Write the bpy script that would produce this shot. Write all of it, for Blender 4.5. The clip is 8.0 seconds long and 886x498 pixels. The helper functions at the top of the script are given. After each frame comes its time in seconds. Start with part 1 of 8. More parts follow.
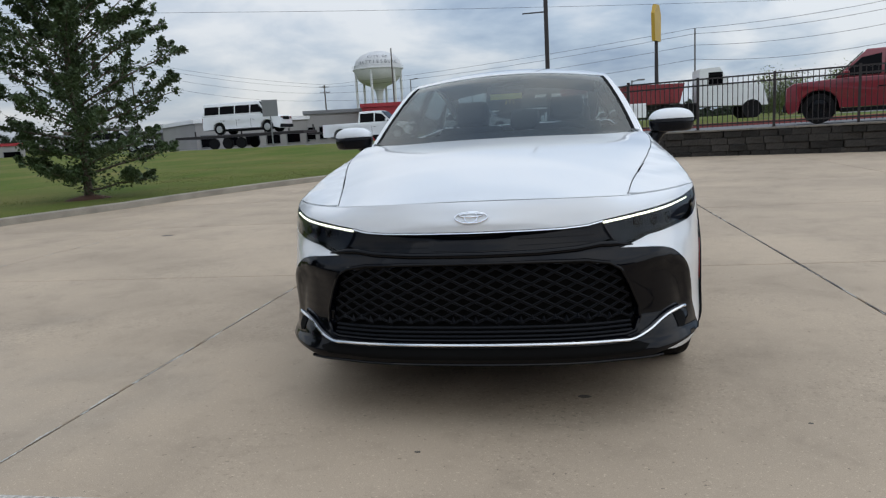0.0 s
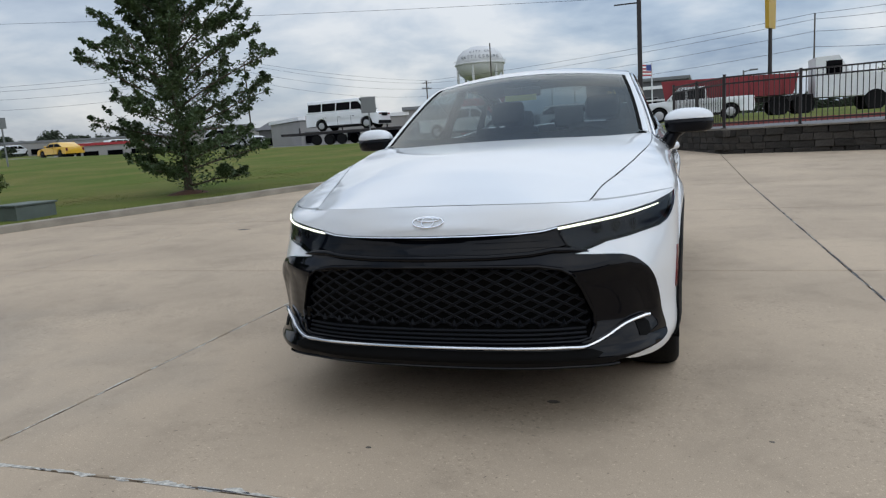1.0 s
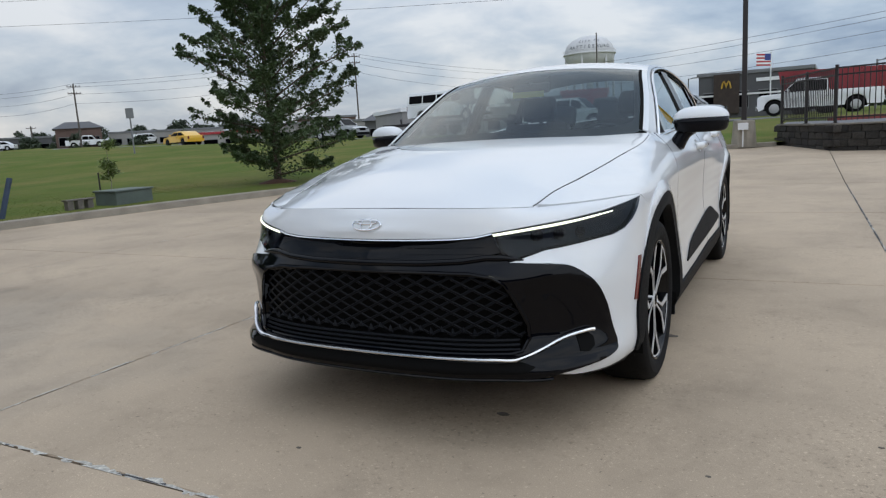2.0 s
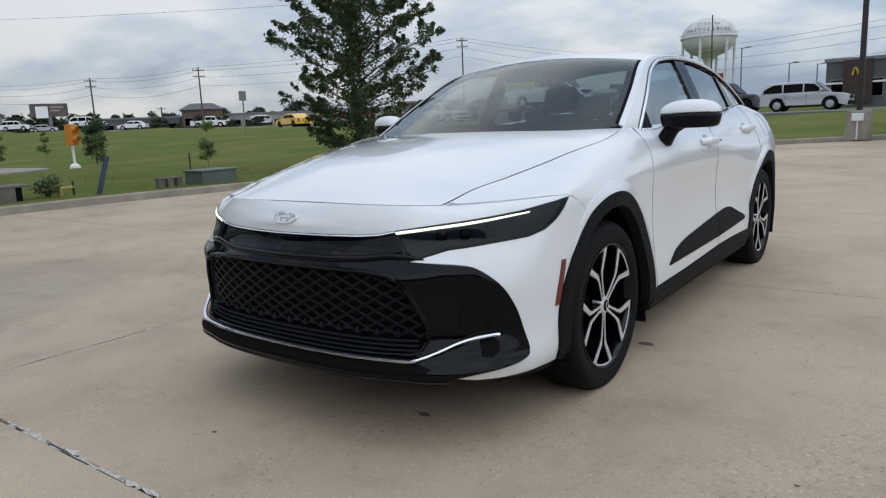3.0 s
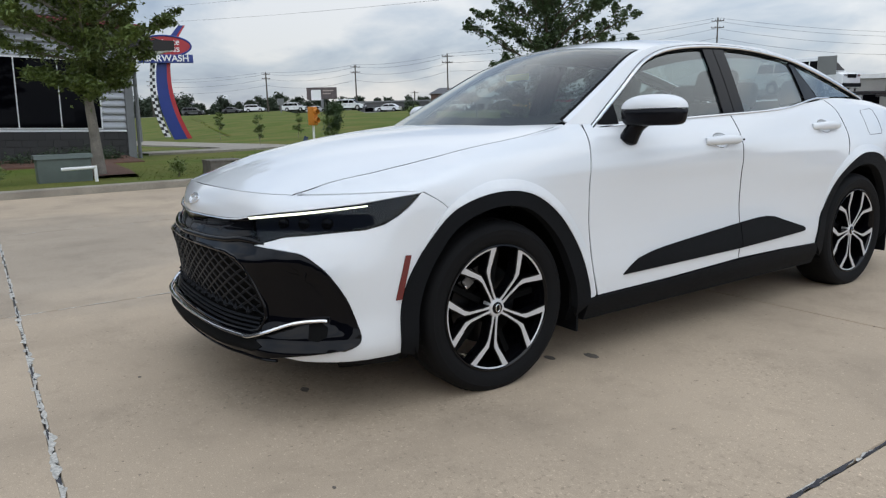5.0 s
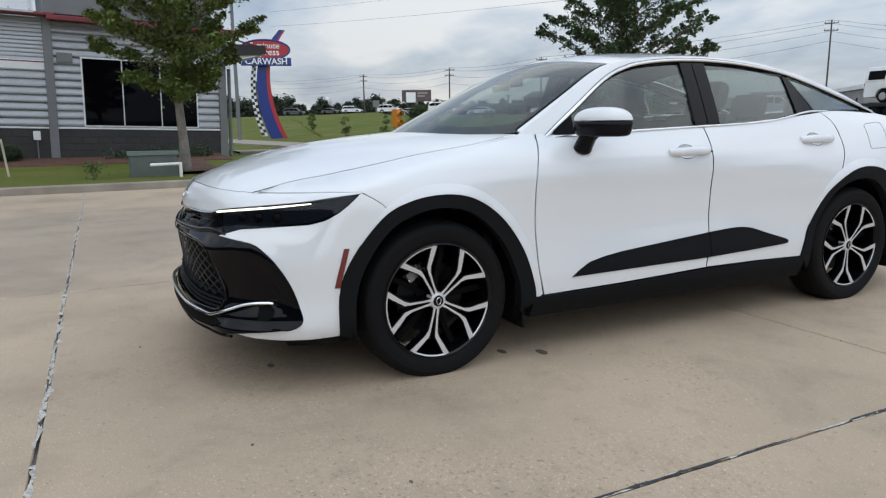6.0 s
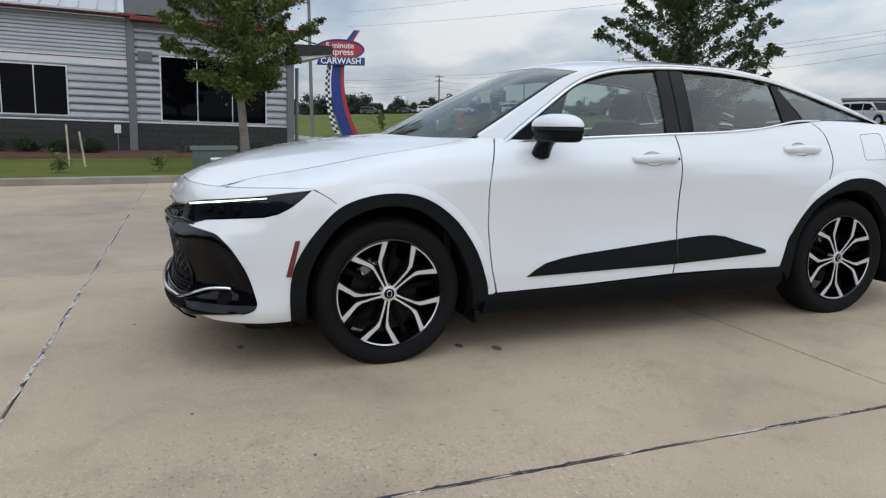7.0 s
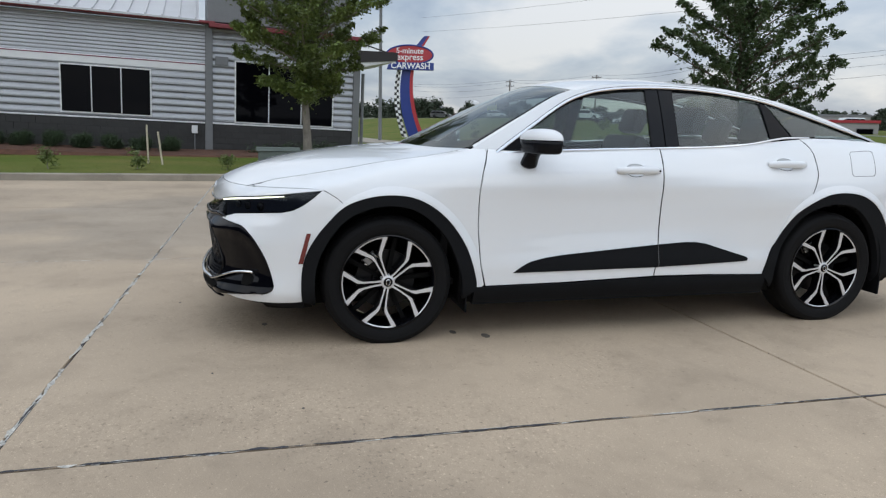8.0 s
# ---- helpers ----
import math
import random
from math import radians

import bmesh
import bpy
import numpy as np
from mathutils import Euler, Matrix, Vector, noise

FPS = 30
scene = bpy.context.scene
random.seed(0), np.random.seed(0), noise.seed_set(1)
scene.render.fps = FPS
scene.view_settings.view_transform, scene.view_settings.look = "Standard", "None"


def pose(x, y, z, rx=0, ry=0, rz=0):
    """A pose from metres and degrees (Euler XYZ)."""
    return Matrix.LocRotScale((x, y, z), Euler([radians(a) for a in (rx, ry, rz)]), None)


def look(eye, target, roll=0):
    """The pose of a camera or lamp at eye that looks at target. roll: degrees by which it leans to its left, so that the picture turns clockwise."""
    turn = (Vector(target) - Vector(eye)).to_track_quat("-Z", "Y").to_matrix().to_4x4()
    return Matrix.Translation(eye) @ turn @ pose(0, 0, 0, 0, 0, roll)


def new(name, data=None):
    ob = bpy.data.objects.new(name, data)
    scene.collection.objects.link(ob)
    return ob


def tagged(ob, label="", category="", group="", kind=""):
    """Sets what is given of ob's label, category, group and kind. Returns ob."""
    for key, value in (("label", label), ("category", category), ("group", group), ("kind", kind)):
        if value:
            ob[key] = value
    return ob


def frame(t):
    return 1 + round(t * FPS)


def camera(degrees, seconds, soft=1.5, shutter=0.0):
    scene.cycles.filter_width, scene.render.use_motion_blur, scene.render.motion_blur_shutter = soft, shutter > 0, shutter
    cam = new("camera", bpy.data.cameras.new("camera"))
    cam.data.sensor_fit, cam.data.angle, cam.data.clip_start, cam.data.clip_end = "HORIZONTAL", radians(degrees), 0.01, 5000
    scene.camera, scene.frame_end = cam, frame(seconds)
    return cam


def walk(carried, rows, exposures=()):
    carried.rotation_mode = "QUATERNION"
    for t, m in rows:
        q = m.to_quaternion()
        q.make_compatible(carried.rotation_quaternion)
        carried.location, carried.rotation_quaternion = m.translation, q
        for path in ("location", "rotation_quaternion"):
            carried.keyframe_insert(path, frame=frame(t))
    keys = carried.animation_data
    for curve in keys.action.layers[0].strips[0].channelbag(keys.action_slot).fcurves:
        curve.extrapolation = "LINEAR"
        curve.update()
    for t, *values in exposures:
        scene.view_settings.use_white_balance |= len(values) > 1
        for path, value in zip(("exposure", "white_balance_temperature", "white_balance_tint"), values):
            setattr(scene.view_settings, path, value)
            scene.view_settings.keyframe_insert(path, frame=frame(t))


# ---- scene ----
from mathutils import geometry
cam = camera(65.3, 8.0, soft=1.25)
PATH = [
    (0, (0.35, -3.458, 1.112), (-0.006, -1.517, 0.786), -3.4),
    (0.5, (0.606, -3.421, 1.116), (0.11, -1.511, 0.793), -3.8),
    (1, (0.892, -3.383, 1.123), (0.252, -1.516, 0.8), -3.8),
    (1.5, (1.151, -3.219, 1.119), (0.368, -1.407, 0.797), -3.6),
    (1.7, (1.259, -3.167, 1.124), (0.422, -1.38, 0.799), -3.5),
    (2.8, (1.914, -2.753, 1.113), (0.793, -1.133, 0.766), -2.7),
    (3, (2.008, -2.663, 1.123), (0.838, -1.081, 0.767), -2.5),
    (3.5, (2.294, -2.449, 1.117), (0.995, -0.973, 0.748), -2.2),
    (4, (2.554, -2.195, 1.103), (1.127, -0.845, 0.726), -1.8),
    (4.5, (2.792, -1.934, 1.102), (1.252, -0.714, 0.726), -1.6),
    (5.8, (3.454, -1.363, 1.132), (1.707, -0.459, 0.767), -1.0),
    (6, (3.578, -1.296, 1.128), (1.811, -0.431, 0.767), -0.7),
    (6.5, (3.813, -1.119, 1.136), (2.002, -0.35, 0.776), -0.2),
    (7, (3.956, -0.855, 1.141), (2.108, -0.18, 0.782), 0.4),
    (7.5, (4.222, -0.68, 1.162), (2.342, -0.101, 0.8), 1.1),
    (8, (4.513, -0.632, 1.189), (2.607, -0.141, 0.839), 1.4),
]
walk(cam, [(t, look(eye, target, roll)) for t, eye, target, roll in PATH], [(0, 0.48, 6530, 10), (1.5, 0.49, 6520, 10), (3.0, 0.50, 6520, 10), (3.5, 0.55, 6520, 10), (6, 0.63, 6600, 10), (8, 0.62, 6620, 10)])

# ---- sky, sun and exposure ----
world = bpy.data.worlds.new("sky")
scene.world = world
world.use_nodes = True
WN, WL = world.node_tree.nodes, world.node_tree.links
WN.clear()
SUN_ELEVATION, SUN_TURN = radians(45), radians(307)
sky = WN.new("ShaderNodeTexSky")
sky.sky_type, sky.sun_disc, sky.sun_elevation, sky.sun_rotation = "NISHITA", False, SUN_ELEVATION, SUN_TURN
sky.air_density, sky.dust_density, sky.ozone_density = 1.0, 2.0, 1.0


def wnode(kind, **sockets):
    n = WN.new(kind)
    for key, value in sockets.items():
        n.inputs[key].default_value = value
    return n


# a closed cloud deck: two sizes of cloud, flattened towards the horizon
coord = WN.new("ShaderNodeTexCoord")
sep = WN.new("ShaderNodeSeparateXYZ")
WL.new(coord.outputs["Generated"], sep.inputs[0])
lift = WN.new("ShaderNodeMath")
lift.operation, lift.inputs[1].default_value = "ADD", 0.30
WL.new(sep.outputs["Z"], lift.inputs[0])
dome = WN.new("ShaderNodeVectorMath")
dome.operation = "DIVIDE"
comb = WN.new("ShaderNodeCombineXYZ")
for k in range(3):
    WL.new(lift.outputs[0], comb.inputs[k])
WL.new(coord.outputs["Generated"], dome.inputs[0])
WL.new(comb.outputs[0], dome.inputs[1])
big = wnode("ShaderNodeTexNoise", Scale=1.5, Detail=8.0, Roughness=0.52, Distortion=0.25)
WL.new(dome.outputs[0], big.inputs["Vector"])
ramp = WN.new("ShaderNodeValToRGB")
ramp.color_ramp.elements[0].position, ramp.color_ramp.elements[0].color = 0.37, (0.30, 0.41, 0.585, 1)
ramp.color_ramp.elements[1].position, ramp.color_ramp.elements[1].color = 0.60, (0.87, 0.92, 0.98, 1)
mid = ramp.color_ramp.elements.new(0.47)
mid.color = (0.50, 0.615, 0.765, 1)
WL.new(big.outputs["Fac"], ramp.inputs[0])
clouds = wnode("ShaderNodeBackground", Strength=0.85)
WL.new(ramp.outputs[0], clouds.inputs["Color"])
# an overcast sky grows brighter towards the zenith
zenith = WN.new("ShaderNodeMapRange")
zenith.inputs["From Min"].default_value, zenith.inputs["From Max"].default_value = 0.05, 1.0
zenith.inputs["To Min"].default_value, zenith.inputs["To Max"].default_value = 0.60, 1.08
WL.new(sep.outputs["Z"], zenith.inputs["Value"])
# and towards the sun's side
east = WN.new("ShaderNodeMapRange")
east.inputs["From Min"].default_value, east.inputs["From Max"].default_value = -1.0, 0.8
east.inputs["To Min"].default_value, east.inputs["To Max"].default_value = 0.78, 1.12
WL.new(sep.outputs["X"], east.inputs["Value"])
bright = WN.new("ShaderNodeMath")
bright.operation = "MULTIPLY"
WL.new(zenith.outputs[0], bright.inputs[0])
WL.new(east.outputs[0], bright.inputs[1])
WL.new(bright.outputs[0], clouds.inputs["Strength"])
blue = wnode("ShaderNodeBackground", Strength=0.10)
WL.new(sky.outputs[0], blue.inputs["Color"])
both = wnode("ShaderNodeMixShader", Fac=0.88)
WL.new(blue.outputs[0], both.inputs[1])
WL.new(clouds.outputs[0], both.inputs[2])
out = WN.new("ShaderNodeOutputWorld")
WL.new(both.outputs[0], out.inputs["Surface"])

sun = new("sun", bpy.data.lights.new("sun", "SUN"))
sun.data.energy, sun.data.angle, sun.data.color = 0.86, radians(130), (0.985, 0.985, 1.0)
sun.matrix_world = Matrix.Rotation(-SUN_TURN, 4, "Z") @ Matrix.Rotation(radians(90) - SUN_ELEVATION, 4, "X") @ Matrix.Rotation(0, 4, "Z")



# ---- materials ----
def material(name, color, rough=0.6, metal=0.0, vary=0.0, scale=8.0, bump=0.0, fine=60.0, coat=0.0, spec=0.5, other=None, random_piece=0.0):
    """A surface with stains at one scale and grain at another. vary: how far its brightness wanders; other: a second colour for the stains."""
    m = bpy.data.materials.new(name)
    m.use_nodes = True
    nodes, links = m.node_tree.nodes, m.node_tree.links
    b = nodes["Principled BSDF"]
    b.inputs["Base Color"].default_value = (*color, 1)
    b.inputs["Roughness"].default_value, b.inputs["Metallic"].default_value = rough, metal
    b.inputs["Coat Weight"].default_value, b.inputs["Specular IOR Level"].default_value = coat, spec
    b.inputs["Coat Roughness"].default_value = 0.012
    if vary or bump or random_piece:
        co = nodes.new("ShaderNodeTexCoord")
        n1, n2 = nodes.new("ShaderNodeTexNoise"), nodes.new("ShaderNodeTexNoise")
        n1.inputs["Scale"].default_value, n1.inputs["Detail"].default_value = scale, 6
        n2.inputs["Scale"].default_value, n2.inputs["Detail"].default_value = fine, 4
        for n in (n1, n2):
            links.new(co.outputs["Object"], n.inputs["Vector"])
        mix = nodes.new("ShaderNodeMix")
        mix.data_type = "RGBA"
        mix.inputs["A"].default_value = (*color, 1)
        mix.inputs["B"].default_value = (*(other or [c * (1 - vary) for c in color]), 1)
        spread = nodes.new("ShaderNodeMapRange")
        spread.inputs["From Min"].default_value, spread.inputs["From Max"].default_value = 0.35, 0.68
        links.new(n1.outputs["Fac"], spread.inputs["Value"])
        links.new(spread.outputs[0], mix.inputs["Factor"])
        grain = nodes.new("ShaderNodeMapRange")
        grain.inputs["From Min"].default_value, grain.inputs["From Max"].default_value = 0.3, 0.7
        grain.inputs["To Min"].default_value, grain.inputs["To Max"].default_value = 1 - vary * 0.6, 1 + vary * 0.4
        links.new(n2.outputs["Fac"], grain.inputs["Value"])
        mul = nodes.new("ShaderNodeVectorMath")
        mul.operation = "MULTIPLY"
        links.new(mix.outputs["Result"], mul.inputs[0])
        links.new(grain.outputs[0], mul.inputs[1])
        last = mul.outputs[0]
        if random_piece:
            info = nodes.new("ShaderNodeObjectInfo")
            r = nodes.new("ShaderNodeMapRange")
            r.inputs["To Min"].default_value, r.inputs["To Max"].default_value = 1 - random_piece, 1 + random_piece
            links.new(info.outputs["Random"], r.inputs["Value"])
            mul2 = nodes.new("ShaderNodeVectorMath")
            mul2.operation = "MULTIPLY"
            links.new(last, mul2.inputs[0])
            links.new(r.outputs[0], mul2.inputs[1])
            last = mul2.outputs[0]
        links.new(last, b.inputs["Base Color"])
        if bump:
            bp = nodes.new("ShaderNodeBump")
            bp.inputs["Strength"].default_value, bp.inputs["Distance"].default_value = bump, 0.01
            links.new(n2.outputs["Fac"], bp.inputs["Height"])
            links.new(bp.outputs[0], b.inputs["Normal"])
    return m


def glass(name, color, see=0.5, rough=0.0, mirror=0.035, edge=4.5):
    """Thin tinted window glass: a mirror coat over a clear tint."""
    m = bpy.data.materials.new(name)
    m.use_nodes = True
    nodes, links = m.node_tree.nodes, m.node_tree.links
    nodes.clear()
    o = nodes.new("ShaderNodeOutputMaterial")
    clear, gloss, mix, fr = (nodes.new("ShaderNode" + k) for k in ("BsdfTransparent", "BsdfGlossy", "MixShader", "LayerWeight"))
    power, lift = nodes.new("ShaderNodeMath"), nodes.new("ShaderNodeMapRange")
    power.operation, power.inputs[1].default_value = "POWER", edge
    lift.inputs["To Min"].default_value = mirror
    clear.inputs["Color"].default_value = (*[c * see for c in color], 1)
    gloss.inputs["Roughness"].default_value, gloss.inputs["Color"].default_value = rough, (0.95, 0.985, 0.97, 1)
    links.new(fr.outputs["Facing"], power.inputs[0])
    links.new(power.outputs[0], lift.inputs["Value"])
    links.new(lift.outputs[0], mix.inputs[0])
    links.new(clear.outputs[0], mix.inputs[1])
    links.new(gloss.outputs[0], mix.inputs[2])
    links.new(mix.outputs[0], o.inputs["Surface"])
    return m


def glow(name, color, strength):
    m = bpy.data.materials.new(name)
    m.use_nodes = True
    b = m.node_tree.nodes["Principled BSDF"]
    b.inputs["Base Color"].default_value = (*color, 1)
    b.inputs["Emission Color"].default_value, b.inputs["Emission Strength"].default_value = (*color, 1), strength
    return m


PAINT = material("pearl_white_paint", (0.705, 0.722, 0.735), 0.40, coat=1.0, spec=0.25)
PAINT.node_tree.nodes["Principled BSDF"].inputs["Coat IOR"].default_value = 1.72
GLOSS_BLACK = material("gloss_black_plastic", (0.0012, 0.0014, 0.0028), 0.04, spec=0.20)
PLASTIC = material("grained_black_plastic", (0.0070, 0.0076, 0.0088), 0.6, spec=0.10, vary=0.15, scale=6, bump=0.12, fine=900)
# Near black: shade of gaps put into the colour, also black seals and liners.
GAP = material("black_trim_and_gap_shade", (0.004, 0.004, 0.004), 0.8, spec=0.1)
RUBBER = material("tyre_rubber", (0.0042, 0.0042, 0.0047), 0.75, spec=0.2, vary=0.25, scale=9, bump=0.15, fine=300)
CHROME = material("satin_chrome", (0.75, 0.76, 0.78), 0.14, metal=1.0)
MACHINED = material("machined_alloy", (0.62, 0.62, 0.63), 0.30, metal=0.4)
RIM_BLACK = material("black_painted_alloy", (0.003, 0.003, 0.004), 0.12, spec=0.32)
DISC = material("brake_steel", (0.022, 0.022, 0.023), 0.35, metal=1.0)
CALIPER = material("cast_caliper_metal", (0.42, 0.42, 0.43), 0.4, metal=0.6, vary=0.3, scale=30)
TINT = glass("tinted_side_glass", (0.82, 0.94, 0.91), 0.70, mirror=0.055, edge=2.6)
CLEAR = glass("windscreen_glass", (0.84, 0.96, 0.96), 0.55, mirror=0.065, edge=4.7)
LENS = glass("smoked_lens", (0.75, 0.80, 0.90), 0.55, mirror=0.02, edge=5.0)
LAMP_WHITE = glow("daylight_strip", (0.97, 1.0, 0.80), 0.92)
GRILLE = material("black_grille_plastic", (0.0085, 0.0095, 0.012), 0.34, spec=0.08)
HOUSING = material("dark_lamp_housing", (0.014, 0.017, 0.026), 0.35, spec=0.25)
RIM_SILVER = material("silver_wheel_rim", (0.45, 0.45, 0.46), 0.35, metal=0.7)
MIRROR_BLACK = material("black_mirror_plastic", (0.005, 0.0055, 0.0075), 0.22, spec=0.14)
CABIN = material("dark_cabin_trim", (0.013, 0.013, 0.015), 0.75, vary=0.2, scale=5, bump=0.1, fine=200)
AMBER = material("amber_red_reflector", (0.13, 0.013, 0.011), 0.25, coat=0.5)
CONCRETE = material("tan_concrete", (0.496, 0.388, 0.277), 0.85, vary=0.22, scale=0.55, bump=0.10, fine=220, random_piece=0.03)


def weathered(m, smear=0.78, speck=0.55):
    """Adds long smears, blotches and small dark specks to a surface that has stains and grain already."""
    nodes, links = m.node_tree.nodes, m.node_tree.links
    b = nodes["Principled BSDF"]
    last = b.inputs["Base Color"].links[0].from_socket
    co = nodes.new("ShaderNodeTexCoord")
    for scale, detail, warp, lo, hi, dark in ((1.3, 8, 0.35, 0.50, 0.74, smear), (5.5, 5, 0.3, 0.54, 0.76, 0.86), (38.0, 2, 0.0, 0.67, 0.73, speck), (75.0, 2, 0.0, 0.62, 0.68, 1.30), (240.0, 1, 0.0, 0.35, 0.65, 0.90)):
        n, r, mul = nodes.new("ShaderNodeTexNoise"), nodes.new("ShaderNodeMapRange"), nodes.new("ShaderNodeVectorMath")
        n.inputs["Scale"].default_value, n.inputs["Detail"].default_value, n.inputs["Distortion"].default_value = scale, detail, warp
        n.inputs["Roughness"].default_value = 0.65
        links.new(co.outputs["Object"], n.inputs["Vector"])
        r.inputs["From Min"].default_value, r.inputs["From Max"].default_value, r.inputs["To Min"].default_value, r.inputs["To Max"].default_value = lo, hi, 1.0, dark
        links.new(n.outputs["Fac"], r.inputs["Value"])
        mul.operation = "MULTIPLY"
        links.new(last, mul.inputs[0])
        links.new(r.outputs[0], mul.inputs[1])
        last = mul.outputs[0]
    # a broad damp grey stain over the slabs before the car's nose
    away, shape, ragged_edge, tone, stain = (nodes.new("ShaderNode" + k) for k in ("VectorMath", "VectorMath", "TexNoise", "MapRange", "Mix"))
    away.operation, away.inputs[1].default_value = "MULTIPLY_ADD", (0.34, 0.45, 0.0)
    away.inputs[2].default_value = (1.50, 0.72, 0.0)
    links.new(co.outputs["Object"], away.inputs[0])
    shape.operation = "LENGTH"
    links.new(away.outputs[0], shape.inputs[0])
    ragged_edge.inputs["Scale"].default_value, ragged_edge.inputs["Detail"].default_value = 0.9, 7
    links.new(co.outputs["Object"], ragged_edge.inputs["Vector"])
    edge = nodes.new("ShaderNodeMath")
    edge.operation, edge.inputs[1].default_value = "MULTIPLY_ADD", 1.6
    links.new(ragged_edge.outputs["Fac"], edge.inputs[0])
    links.new(shape.outputs["Value"], edge.inputs[2])
    tone.inputs["From Min"].default_value, tone.inputs["From Max"].default_value = 1.85, 1.45
    links.new(edge.outputs[0], tone.inputs["Value"])
    stain.data_type, stain.blend_type = "RGBA", "MULTIPLY"
    stain.inputs["B"].default_value = (0.80, 0.83, 0.87, 1)
    links.new(tone.outputs[0], stain.inputs["Factor"])
    links.new(last, stain.inputs["A"])
    last = stain.outputs["Result"]
    # worn patches where the aggregate shows as pits and pale grains
    patch, span = nodes.new("ShaderNodeTexNoise"), nodes.new("ShaderNodeMapRange")
    patch.inputs["Scale"].default_value, patch.inputs["Detail"].default_value = 0.75, 5
    span.inputs["From Min"].default_value, span.inputs["From Max"].default_value = 0.48, 0.62
    links.new(co.outputs["Object"], patch.inputs["Vector"])
    links.new(patch.outputs["Fac"], span.inputs["Value"])
    for scale, lo, hi, tone in ((46.0, 0.58, 0.68, 0.70), (62.0, 0.60, 0.68, 1.30), (17.0, 0.55, 0.75, 0.86)):
        n, r, mix = nodes.new("ShaderNodeTexNoise"), nodes.new("ShaderNodeMapRange"), nodes.new("ShaderNodeMath")
        n.inputs["Scale"].default_value, n.inputs["Detail"].default_value = scale, 3
        links.new(co.outputs["Object"], n.inputs["Vector"])
        r.inputs["From Min"].default_value, r.inputs["From Max"].default_value, r.inputs["To Max"].default_value = lo, hi, tone - 1.0
        links.new(n.outputs["Fac"], r.inputs["Value"])
        mix.operation = "MULTIPLY_ADD"
        links.new(r.outputs[0], mix.inputs[0])
        links.new(span.outputs[0], mix.inputs[1])
        mix.inputs[2].default_value = 1.0
        mul = nodes.new("ShaderNodeVectorMath")
        mul.operation = "MULTIPLY"
        links.new(last, mul.inputs[0])
        links.new(mix.outputs[0], mul.inputs[1])
        last = mul.outputs[0]
    links.new(last, b.inputs["Base Color"])


weathered(CONCRETE)
JOINT = material("joint_sealant", (0.022, 0.022, 0.024), 0.8, vary=0.5, scale=5, bump=0.3, fine=60, other=(0.14, 0.135, 0.13))
KERB = material("kerb_concrete", (0.33, 0.295, 0.24), 0.9, vary=0.3, scale=2.5, bump=0.3, fine=60)
GRASS = material("mown_grass", (0.080, 0.118, 0.018), 0.95, vary=0.50, scale=0.33, bump=1.0, fine=26, other=(0.150, 0.142, 0.042), spec=0.1)
ASPHALT = material("grey_asphalt", (0.16, 0.16, 0.165), 0.9, vary=0.25, scale=1.5, bump=0.2, fine=60)
STONE = material("retaining_block", (0.040, 0.035, 0.030), 0.95, vary=0.6, scale=3, bump=1.0, fine=18, random_piece=0.45)
BARK_PALE = material("pale_grey_bark", (0.25, 0.225, 0.19), 0.95, vary=0.35, scale=7, bump=0.8, fine=40)
CAP_STONE = material("wall_cap_stone", (0.22, 0.20, 0.17), 0.95, vary=0.3, scale=3, bump=0.4, fine=40)
FENCE = material("black_powder_coat", (0.016, 0.012, 0.012), 0.5)
BARK = material("grey_bark", (0.12, 0.095, 0.075), 0.95, vary=0.4, scale=6, bump=0.9, fine=40)
LEAF_A = material("maple_leaf", (0.058, 0.100, 0.032), 0.55, vary=0.45, scale=1.2, fine=9)
LEAF_B = material("bright_leaf", (0.125, 0.175, 0.038), 0.5, vary=0.45, scale=1.2, fine=9)
SHRUB = material("shrub_leaf", (0.035, 0.065, 0.022), 0.7, vary=0.4, scale=3, fine=20)
MULCH = material("red_pine_straw", (0.115, 0.052, 0.030), 0.95, vary=0.4, scale=4, bump=0.8, fine=50)
SIDING = material("corrugated_steel", (0.37, 0.38, 0.395), 0.40, metal=0.35, vary=0.10, scale=0.8, fine=20)
BRICK_GREY = material("painted_grey_block", (0.045, 0.044, 0.043), 0.85, vary=0.22, scale=1.5, bump=0.3, fine=40, random_piece=0.08)
STEEL_TRIM = material("grey_steel_trim", (0.17, 0.175, 0.18), 0.5, vary=0.1, scale=2, fine=30)
WHITE_TRIM = material("white_trim_paint", (0.74, 0.74, 0.74), 0.5, vary=0.06, scale=2, fine=30)
RED_TRIM = material("red_eave_paint", (0.20, 0.028, 0.036), 0.5, vary=0.15, scale=2, fine=30)
LINE_RED = material("maroon_line_paint", (0.17, 0.012, 0.04), 0.5, vary=0.1, scale=2, fine=30)
DARK_GLASS = material("dark_window_glass", (0.002, 0.002, 0.003), 0.03, spec=0.06)
ROOF_STEEL = material("standing_seam_steel", (0.50, 0.50, 0.51), 0.4, metal=0.4, vary=0.08, scale=1, fine=20)


# ---- mesh tools ----
def mesh_object(name, verts, faces, mat, parent=None, label="", smooth=False, normals=None):
    me = bpy.data.meshes.new(name)
    me.from_pydata([tuple(map(float, v)) for v in verts], [], faces)
    me.update()
    if mat:
        me.materials.append(mat)
    if smooth:
        me.polygons.foreach_set("use_smooth", [True] * len(me.polygons))
    if normals is not None:
        me.normals_split_custom_set_from_vertices([tuple(map(float, n)) for n in normals])
    ob = new(name, me)
    ob.parent = parent
    if label:
        tagged(ob, label)
    return ob


